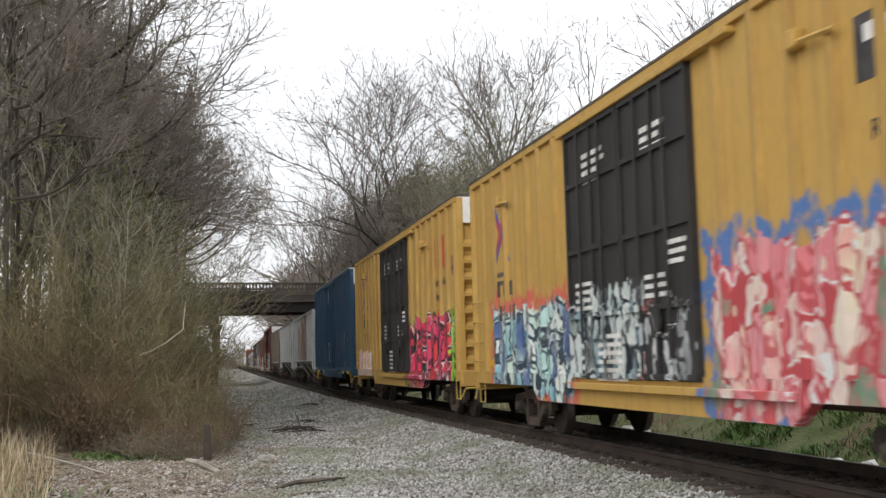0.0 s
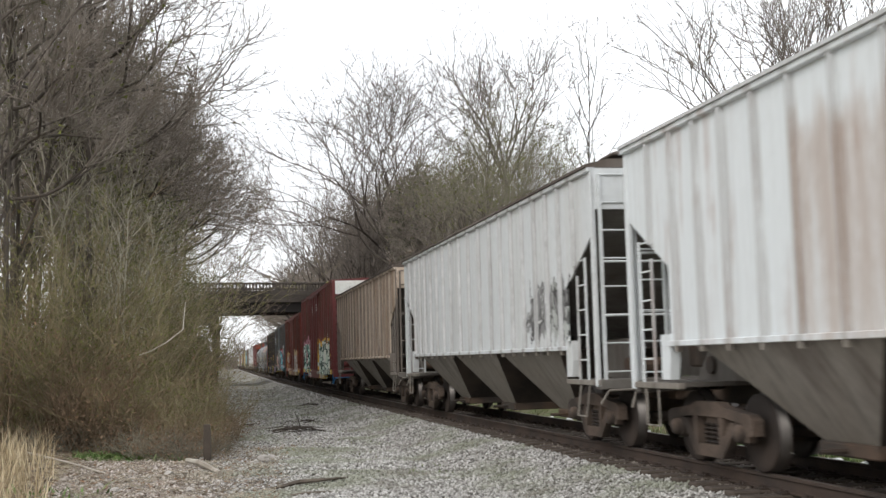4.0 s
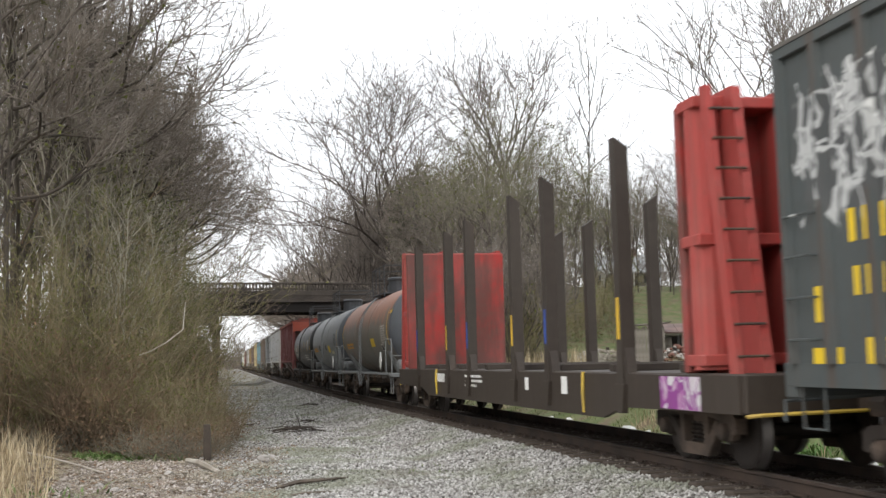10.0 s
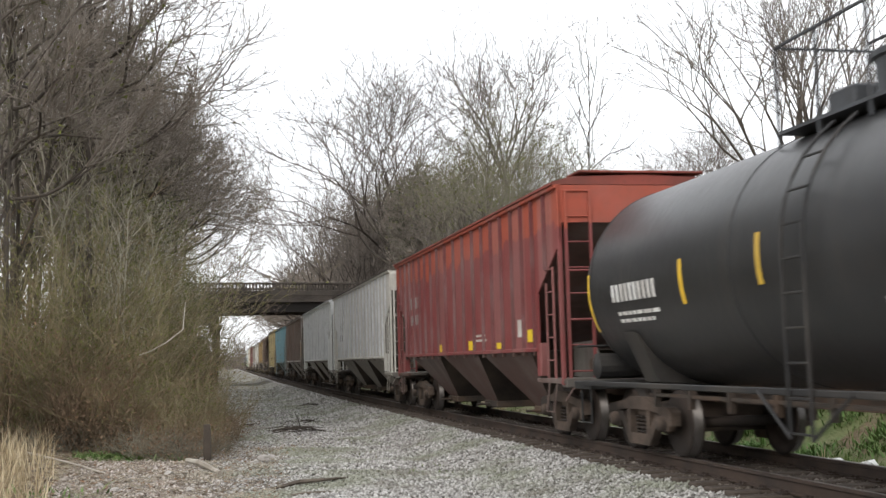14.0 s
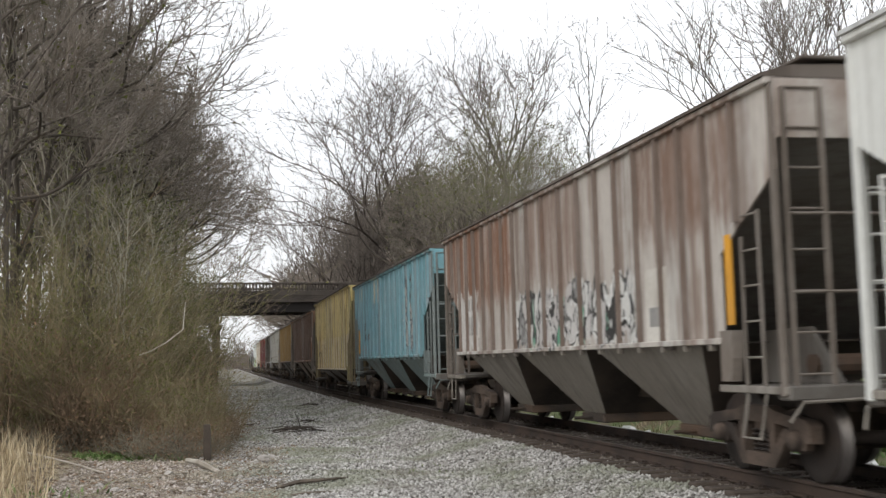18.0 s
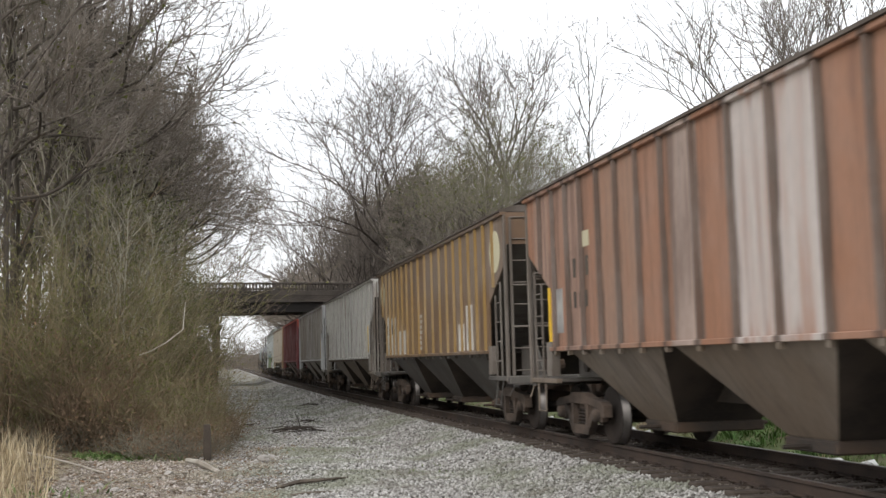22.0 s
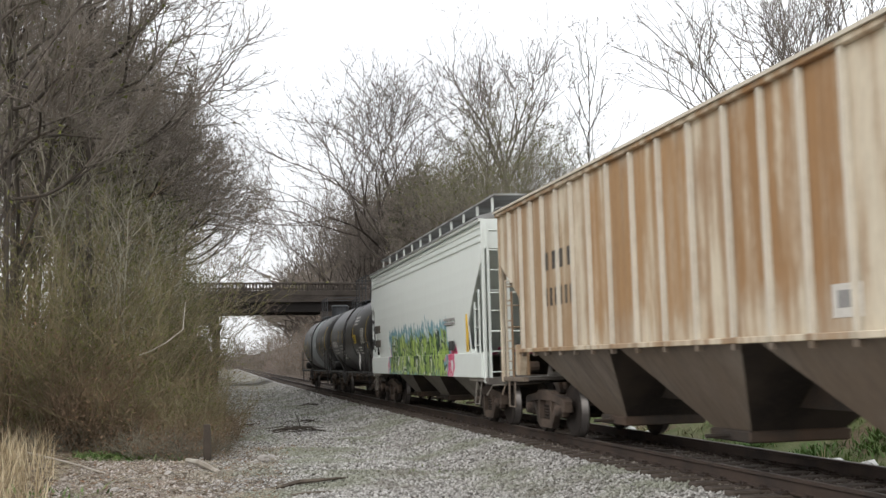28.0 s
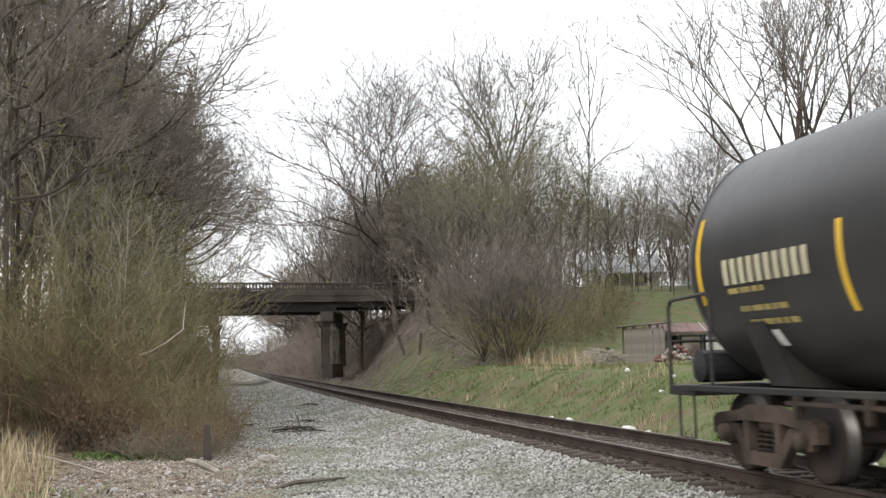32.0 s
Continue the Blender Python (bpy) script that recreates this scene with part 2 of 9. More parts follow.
        thin = k.math("MULTIPLY", k.step(rim, 0.26, 0.22), k.step(rim, 0.14, 0.18))
        spray = k.mix(k.math("MULTIPLY", thin, k.step(pick.outputs[1], 0.55, 0.6)), spray, (0.62, 0.63, 0.62))
        spray = k.mix(k.math("MULTIPLY", dirt, 0.9), spray, (0.12, 0.1, 0.09))
        c = k.mix(within(0.0, 0.02), c, spray)
    k.bump(fine, 0.25, 0.006)
    return k.done(c, k.math("ADD", k.math("MULTIPLY", fine, 0.3), rough - 0.15))


DARK_STEEL = plain("grimy_dark_steel", (0.045, 0.038, 0.033), (0.1, 0.065, 0.045), 0.7, 0.0, 4)
TRUCK_RUST = plain("rusty_brown_cast_steel", (0.1, 0.074, 0.058), (0.034, 0.027, 0.023), 0.9, 0.0, 5)
WHEEL_STEEL = plain("brown_wheel_steel", (0.022, 0.018, 0.016), (0.045, 0.033, 0.027), 0.85, 0.0, 6)
TREAD = plain("polished_tread_steel", (0.15, 0.14, 0.135), (0.07, 0.062, 0.056), 0.42, 0.7, 6)
RAIL_SIDE = plain("rusty_rail_side", (0.06, 0.042, 0.033), (0.036, 0.028, 0.024), 0.8, 0.0, 5)
RAIL_TOP = plain("worn_rail_head", (0.135, 0.11, 0.096), (0.075, 0.06, 0.05), 0.45, 0.4, 5)
SPRING = plain("greasy_spring_steel", (0.03, 0.027, 0.025), (0.07, 0.05, 0.04), 0.6, 0.2, 9)
BLACK_PAINT = plain("black_paint", (0.022, 0.022, 0.023), (0.05, 0.045, 0.04), 0.55, 0.0, 3)
GREY_STEEL = plain("galvanised_walkway", (0.33, 0.34, 0.34), (0.2, 0.19, 0.18), 0.6, 0.2, 4)
WHITE_STENCIL = plain("white_stencil_paint", (0.72, 0.72, 0.7), (0.5, 0.48, 0.45), 0.7, 0.0, 6, 0.05)
BLACK_STENCIL = plain("black_stencil_paint", (0.03, 0.03, 0.032), (0.08, 0.075, 0.07), 0.7, 0.0, 6, 0.05)
YELLOW_STENCIL = plain("yellow_reflector_tape", (0.75, 0.48, 0.04), (0.5, 0.33, 0.06), 0.6, 0.0, 6, 0.05)
RED_STENCIL = plain("red_stencil_paint", (0.5, 0.07, 0.05), (0.33, 0.07, 0.05), 0.7, 0.0, 6, 0.05)
BLUE_STENCIL = plain("blue_stencil_paint", (0.04, 0.09, 0.36), (0.05, 0.07, 0.22), 0.7, 0.0, 6, 0.05)
CABLE_BLUE = plain("blue_rod_paint", (0.03, 0.2, 0.45), (0.04, 0.12, 0.25), 0.6)
YELLOW_ROD = plain("yellow_rod_paint", (0.6, 0.42, 0.06), (0.35, 0.25, 0.08), 0.6)

# ---------------- bogies
WHEEL_R = 0.457
AXLES = (-0.89, 0.89)
wheels_to_turn = []


def wheel_mesh():
    sh = Shape()
    prof = [(-0.07, 0.1), (-0.075, 0.37), (-0.07, 0.44), (-0.055, 0.455), (0.045, 0.46), (0.06, 0.485), (0.085, 0.485), (0.085, 0.39), (0.03, 0.35), (0.03, 0.16), (0.08, 0.1)]
    sh.lathe([(-0.7525 + a, r) for a, r in prof], 28)
    sh.lathe([(0.7525 - a, r) for a, r in prof], 28)
    sh.lathe([(-1.0, 0.075), (1.0, 0.075)], 10)
    for s in (-1, 1):
        for i in range(4):
            t = math.pi / 2 * i
            cy, cz = 0.25 * math.cos(t), 0.25 * math.sin(t)
            sh.box(s * 0.8 - 0.012, s * 0.8 + 0.012, cy - 0.03, cy + 0.03, cz - 0.03, cz + 0.03)
    me = sh.mesh("wheelset", WHEEL_STEEL, True)
    me.materials.append(TREAD)
    for pl in me.polygons:
        r = math.hypot(pl.center.y, pl.center.z)
        if r > 0.44 and abs(abs(pl.center.x) - 0.7525) < 0.06:
            pl.material_index = 1
    return me


def sideframe_mesh():
    sh = Shape()
    # upper arch, lower tie and columns leave three windows
    sh.prism([(-1.2, 0.44), (-1.2, 0.62), (-1.1, 0.68), (-0.5, 0.74), (-0.3, 0.8), (0.3, 0.8), (0.5, 0.74), (1.1, 0.68), (1.2, 0.62), (1.2, 0.44), (1.05, 0.44), (1.0, 0.56), (0.45, 0.62), (-0.45, 0.62), (-1.0, 0.56), (-1.05, 0.44)], -0.07, 0.07, "x")
    sh.prism([(-0.76, 0.55), (-0.62, 0.58), (-0.32, 0.28), (0.32, 0.28), (0.62, 0.58), (0.76, 0.55), (0.38, 0.13), (-0.38, 0.13)], -0.06, 0.06, "x")
    for s in (-1, 1):
        sh.prism([(s * 0.3, 0.2), (s * 0.42, 0.2), (s * 0.42, 0.66), (s * 0.3, 0.66)], -0.065, 0.065, "x")
        sh.prism([(s * 0.78, 0.36), (s * 0.7, 0.58), (s * 1.12, 0.6), (s * 1.04, 0.36)], -0.05, 0.05, "x")
    return sh.mesh("sideframe", TRUCK_RUST)


def spring_mesh():
    sh = Shape()
    pts = []
    for i in range(45):
        t = i * 2 * math.pi / 9
        pts.append((0.062 * math.cos(t), 0.062 * math.sin(t), 0.27 + 0.27 * i / 44))
    sh.tube(pts, 0.016, 4)
    return sh.mesh("spring", SPRING)


def cap_mesh():
    return Shape().lathe([(-0.14, 0.02), (-0.135, 0.09), (-0.1, 0.105), (-0.03, 0.11), (-0.02, 0.14), (0.08, 0.14)], 14).mesh("bearing_cap", TRUCK_RUST, True)


def bolster_mesh():
    sh = Shape().prism([(-0.98, 0.52), (-0.98, 0.66), (-0.4, 0.74), (0.4, 0.74), (0.98, 0.66), (0.98, 0.52), (0.4, 0.42), (-0.4, 0.42)], -0.2, 0.2, "y")
    for y in (-0.42, 0.42):
        sh.box(-0.85, 0.85, y - 0.04, y + 0.04, 0.30, 0.40)
    return sh.mesh("truck", TRUCK_RUST)


WHEELS, FRAME_ME, SPRING_ME, CAP_ME, BOLSTER_ME = wheel_mesh(), sideframe_mesh(), spring_mesh(), cap_mesh(), bolster_mesh()


def bogie(car, y):
    truck = shared("truck", BOLSTER_ME, car, pose(0, y, 0))
    for x in (-1.0, 1.0):
        shared("sideframe", FRAME_ME, truck, pose(x, 0, 0))
        for dy in (-0.16, 0.0, 0.16):
            shared("spring", SPRING_ME, truck, pose(x - 0.05 * x, dy, 0))
        for a in AXLES:
            shared("bearing_cap", CAP_ME, truck, pose(x, a, WHEEL_R, 0, 0, 0 if x < 0 else 180))
    for a in AXLES:
        w = shared("wheelset", WHEELS, truck, pose(0, a, WHEEL_R))
        wheels_to_turn.append((w, car, y + a, a))


cars = []


def new_car(name, front, rear, label, category):
    """A car between two places along the train, at 16 s; its own space has y along the line, with its middle at 0."""
    car = new(name)
    car.empty_display_size = 0.5
    tagged(car, label, category, "cars of the goods train")
    car["middle"] = (front + rear) / 2
    cars.append(car)
    return car, (rear - front) / 2


def couplers(car, h, material=DARK_STEEL, reach=0.75):
    for s in (-1, 1):
        sh = Shape().box(-0.09, 0.09, min(s * (h - 0.6), s * (h + reach - 0.25)), max(s * (h - 0.6), s * (h + reach - 0.25)), 0.74, 0.94, 0.02)
        sh.prism([(-0.14, 0.68), (0.14, 0.68), (0.2, 0.84), (0.14, 1.0), (-0.14, 1.0), (-0.18, 0.84)], s * (h + reach - 0.3), s * (h + reach), "y")
        part("coupler", sh, material, car)
    part("centre_sill", Shape().box(-0.2, 0.2, -h + 0.1, h - 0.1, 0.72, 1.02), DARK_STEEL, car)


def rungs(sh, x, y0, y1, zs, r=0.012, out=0.0):
    for z in zs:
        sh.tube([(x, y0, z), (x - out, y0 + 0.03 * (y1 - y0), z), (x - out, y1 - 0.03 * (y1 - y0), z), (x, y1, z)], r, 5)


def end_ladder(car, material, x, y, z0, z1, w=0.42, step=0.33):
    sh = Shape()
    for xx in (x - w / 2, x + w / 2):
        sh.box(xx - 0.025, xx + 0.025, y - 0.02, y + 0.02, z0, z1)
    z = z0 + 0.12
    while z < z1:
        sh.tube([(x - w / 2, y, z), (x + w / 2, y, z)], 0.014, 5)
        z += step
    part("ladder", sh, material, car)


def glyphs(car, material, y, z, h, count, w=None, gap=0.35, x=-1.545, name="stencil_bar", label=""):
    """A line of writing as plain bars, from y towards the nearer end."""
    w = w or h * 0.6
    for i in range(count):
        a = y - i * w * (1 + gap)
        part(name, Shape().box(x - 0.004, x + 0.02, a - w, a, z, z + h), material, car, label)


def plate(car, material, y, z, w, h, name="marking", label="", x=-1.545):
    return part(name, Shape().box(x - 0.003, x + 0.02, y - w / 2, y + w / 2, z, z + h), material, car, label)


def small_print(car, material, y, z, w, lines, x=-1.545, pitch=0.085, h=0.045, seed=1):
    """A block of lines too small to read."""
    rnd = random.Random(seed)
    sh = Shape()
    for i in range(lines):
        a = y + w / 2
        end = y - w / 2 + rnd.random() * w * 0.35
        while a > end:
            b = max(end, a - 0.08 - rnd.random() * 0.16)
            sh.box(x - 0.003, x + 0.02, b, a, z - i * pitch - h, z - i * pitch)
            a = b - 0.035
    part("small_print", sh, material, car)


def along_side(x):
    """Turns flat lettering so that it reads on a car's near side."""
    return Matrix(((0, 0, -1, x), (-1, 0, 0, 0), (0, 1, 0, 0), (0, 0, 0, 1)))


def words(text, y, z, size, material, parent, x=-1.476):
    cu = bpy.data.curves.new("lettering", "FONT")
    cu.body, cu.size, cu.extrude = text, size, 0.002
    ob = new("lettering", cu)
    bpy.context.view_layer.update()
    me = bpy.data.meshes.new_from_object(ob.evaluated_get(bpy.context.evaluated_depsgraph_get()))
    bpy.data.objects.remove(ob)
    me.materials.clear()
    me.materials.append(material)
    t = new("lettering", me)
    t.parent = parent
    t.matrix_basis = Matrix.Translation((0, y, z)) @ along_side(x)
    return t


def mark(car, material, y0, y1, z0, z1, x=-1.47, name="marking", label=""):
    """A flat painted or stuck-on patch on the near side sheet."""
    return part(name, Shape().box(x - 0.005, x + 0.02, y0, y1, z0, z1), material, car, label)


def bars(car, material, y0, y1, z0, z1, n, x=-1.47, name="stencil_bar"):
    """A reporting mark or number as n plain bars."""
    w = (y1 - y0) / n
    for i in range(n):
        part(name, Shape().box(x - 0.005, x + 0.02, y0 + i * w + w * 0.29, y0 + (i + 1) * w - w * 0.29, z0, z1), material, car)


# ---------------- boxcars
def boxcar(name, front, rear, label, z_top, z_floor, side, rib, door, doors, roofcol, end_mat, ribs=9, white_end=False, truck_in=1.75, door_style="plug", rod=None, posts=None, end_ribs=10):
    """doors: (y0, y1, leaves) in the car's space; ribs: posts between each end and the door."""
    car, h = new_car(name, front, rear, label, "boxcar")
    W = 1.47
    part("body", Shape().box(-W, W, -h + 0.06, h - 0.06, z_floor + 0.28, z_top - 0.02), side, car)
    # deep side sill, notched up towards the ends over the trucks
    for s in (-1, 1):
        x0, x1 = sorted((s * (W - 0.12), s * (W + 0.025)))
        sh = Shape()
        cut = h - truck_in - 1.5
        sh.prism([(-h + 0.08, z_floor + 0.32), (-h + 0.08, z_floor + 0.1), (-cut, z_floor + 0.1), (-cut + 0.35, z_floor - 0.14), (cut - 0.35, z_floor - 0.14), (cut, z_floor + 0.1), (h - 0.08, z_floor + 0.1), (h - 0.08, z_floor + 0.32)], x0, x1, "x")
        part("side_sill", sh, side, car)
        part("top_chord", Shape().box(*sorted((s * (W - 0.05), s * (W + 0.06))), -h + 0.02, h - 0.02, z_top - 0.13, z_top, 0.01), side, car)
        d0, d1, leaves = doors
        spans = [(-h + 0.12, d0 - 0.1), (d1 + 0.1, h - 0.12)]
        for a, b in spans:
            n = max(2, round(ribs * (b - a) / 6.5))
            if posts:
                rows_y = [a if a < 0 else b] + [q * (-1 if a < 0 else 1) for q in posts]
            else:
                rows_y = [a + (b - a) * i / n for i in range(n + 1)]
            for y in rows_y:
                prof = [(y - 0.075, s * W), (y - 0.04, s * (W + 0.075)), (y + 0.04, s * (W + 0.075)), (y + 0.075, s * W)]
                sh = Shape()
                v = [(p[1], p[0], z) for z in (z_floor + 0.32, z_top - 0.12) for p in prof]
                sh.add(v, [(0, 1, 5, 4), (1, 2, 6, 5), (2, 3, 7, 6), (0, 3, 2, 1), (4, 5, 6, 7), (0, 4, 7, 3)])
                part("side_post", sh, rib, car)
        # doors with their frames, bars and locking rods
        lw = (d1 - d0) / leaves
        for i in range(leaves):
            a, b = d0 + i * lw + 0.02, d0 + (i + 1) * lw - 0.02
            xo = sorted((s * (W - 0.03), s * (W + 0.05)))
            leaf = part("door", Shape().box(*xo, a, b, z_floor + 0.26, z_top - 0.22, 0.008), door, car)
            xf = sorted((s * (W + 0.04), s * (W + 0.095)))
            if door_style == "plug":
                fr = Shape()
                for z in (z_floor + 0.28, z_floor + (z_top - z_floor) * 0.27, z_floor + (z_top - z_floor) * 0.5, z_floor + (z_top - z_floor) * 0.74, z_top - 0.32):
                    fr.box(*xf, a, b, z, z + 0.07)
                for y in (a, (a + b) / 2 - 0.03, b - 0.07):
                    fr.box(*xf, y, y + 0.07, z_floor + 0.28, z_top - 0.24)
                part("door_frame", fr, door, leaf)
                rodm = Shape()
                for y in (a + lw * 0.3, a + lw * 0.7):
                    rodm.tube([(s * (W + 0.11), y, z_floor + 0.3), (s * (W + 0.11), y, z_top - 0.3)], 0.022, 6)
                rodm.lathe([(-0.02, 0.2), (0.02, 0.2)], 14, "x", (s * (W + 0.12), (a + b) / 2, z_floor + 1.0))
                part("locking_rod", rodm, door, leaf)
            else:
                n = 22
                for j in range(n):
                    z = z_floor + 0.34 + (z_top - z_floor - 0.62) * j / n
                    dz = (z_top - z_floor - 0.62) / n
                    q = Shape().prism([(s * (W + 0.04), z), (s * (W + 0.095), z + dz * 0.35), (s * (W + 0.095), z + dz * 0.6), (s * (W + 0.04), z + dz * 0.95)], a + 0.08, b - 0.08, "y")
                    part("door_corrugation", q, door, leaf)
        xt = sorted((s * (W + 0.0), s * (W + 0.13)))
        part("door_track", Shape().box(*xt, d0 - lw * 0.9, d1 + 0.3, z_floor + 0.1, z_floor + 0.2, 0.01), side, car)
        part("door_track", Shape().box(*xt, d0 - lw * 0.5, d1 + 0.3, z_top - 0.24, z_top - 0.16, 0.01), side, car)
        for e in (-1, 1):
            yy = e * (h - 0.38)
            for i in range(4):
                iron = Shape()
                rungs(iron, s * (W + 0.01), yy - 0.22, yy + 0.22, [z_floor + 0.55 + 0.4 * i], 0.014, -s * 0.09)
                part("grab_iron", iron, rib, car)
            st = Shape().tube([(s * (W - 0.02), yy - 0.2, z_floor + 0.15), (s * (W - 0.02), yy - 0.2, z_floor - 0.3), (s * (W - 0.02), yy + 0.2, z_floor - 0.3), (s * (W - 0.02), yy + 0.2, z_floor + 0.15)], 0.018, 5)
            part("step", st, rod or rib, car)
    # ends with pressed horizontal ribs
    for e in (-1, 1):
        n = end_ribs
        for i in range(n):
            z = z_floor + 0.4 + (z_top - z_floor - 0.55) * i / n
            dz = (z_top - z_floor - 0.55) / n
            if white_end and z + dz > z_top - 0.6:
                continue
            q = Shape().prism([(e * (h - 0.07), z), (e * (h + 0.04), z + dz * 0.3), (e * (h + 0.04), z + dz * 0.5), (e * (h - 0.07), z + dz * 0.8)], -W + 0.12, W - 0.12, "x")
            part("end_rib", q, end_mat, car)
        if white_end:
            y0, y1 = sorted((e * (h - 0.07), e * (h + 0.03)))
            pl = part("white_end_panel", Shape().box(-W + 0.01, W - 0.01, y0, y1, z_top - 0.62, z_top - 0.02, 0.006), WHITE_PANEL, car, "white excess-height warning panel")
            if e < 0:
                cu = bpy.data.curves.new("warning", "FONT")
                cu.body = "EXCESS HEIGHT CAR"
                cu.size, cu.align_x, cu.extrude = 0.15, "CENTER", 0.003
                ob = new("warning_text", cu)
                bpy.context.view_layer.update()
                me = bpy.data.meshes.new_from_object(ob.evaluated_get(bpy.context.evaluated_depsgraph_get()))
                bpy.data.objects.remove(ob)
                me.materials.clear()
                me.materials.append(BLACK_STENCIL)
                tx = new("warning_text", me)
                tx.parent = pl
                tx.matrix_basis = pose(0, -h - 0.035, z_top - 0.42, 90)
        for xx in (-W + 0.06, W - 0.06):
            y0, y1 = sorted((e * (h - 0.1), e * (h + 0.05)))
            part("corner_post", Shape().box(xx - 0.07, xx + 0.07, y0, y1, z_floor + 0.1, z_top - 0.03, 0.012), side, car)
        for i in range(5):
            z = z_floor + 0.5 + 0.38 * i
            y = e * (h + 0.1)
            part("end_grab_iron", Shape().tube([(-W + 0.12, e * (h + 0.03), z), (-W + 0.12, y, z), (-W + 0.58, y, z), (-W + 0.58, e * (h + 0.03), z)], 0.014, 5), rib, car)
        y0, y1 = sorted((e * (h - 0.1), e * (h + 0.14)))
        part("end_sill", Shape().box(-W, W, y0, y1, z_floor - 0.02, z_floor + 0.34, 0.02), side, car)
        part("uncoupling_lever", Shape().tube([(-W - 0.02, e * (h + 0.12), z_floor - 0.25), (-W + 0.05, e * (h + 0.24), z_floor - 0.05), (-0.2, e * (h + 0.3), z_floor - 0.02), (-0.1, e * (h + 0.45), z_floor + 0.02)], 0.02, 5), rod or rib, car)
    roof = Shape().prism([(-W - 0.07, z_top - 0.02), (-W - 0.07, z_top + 0.02), (0, z_top + 0.11), (W + 0.07, z_top + 0.02), (W + 0.07, z_top - 0.02)], -h, h, "y")
    for i in range(15):
        y = -h + 0.4 + (2 * h - 0.8) * i / 14
        roof.prism([(-W - 0.05, z_top + 0.02), (0, z_top + 0.14), (W + 0.05, z_top + 0.02)], y - 0.03, y + 0.03, "y")
    part("roof", roof, roofcol, car)
    for y in (-1.6, -0.4, 0.9):
        part("crossbearer", Shape().box(-0.9, 0.9, y - 0.08, y + 0.08, z_floor - 0.12, z_floor + 0.28), DARK_STEEL, car)
    part("air_reservoir", Shape().lathe([(-0.5, 0.05), (-0.48, 0.16), (0.48, 0.16), (0.5, 0.05)], 12, "y", (-0.55, 1.9, 0.72)), DARK_STEEL, car)
    couplers(car, h)
    for s in (-1, 1):
        bogie(car, s * (h - truck_in))
    return car, h


WHITE_PANEL = plain("white_warning_panel", (0.72, 0.72, 0.69), (0.5, 0.48, 0.44), 0.6, 0, 2)


# ---------------- covered hoppers
HOPPER_ROOF = plain("rusty_grimy_roof", (0.075, 0.06, 0.05), (0.14, 0.12, 0.105), 0.85, 0, 2)
# near-black: wheel grime, with the shade under the car put into the colour
SHADE_SPATTER = plain("shade_and_wheel_grime", (0.035, 0.03, 0.027), (0.07, 0.055, 0.045), 0.9, 0, 3)


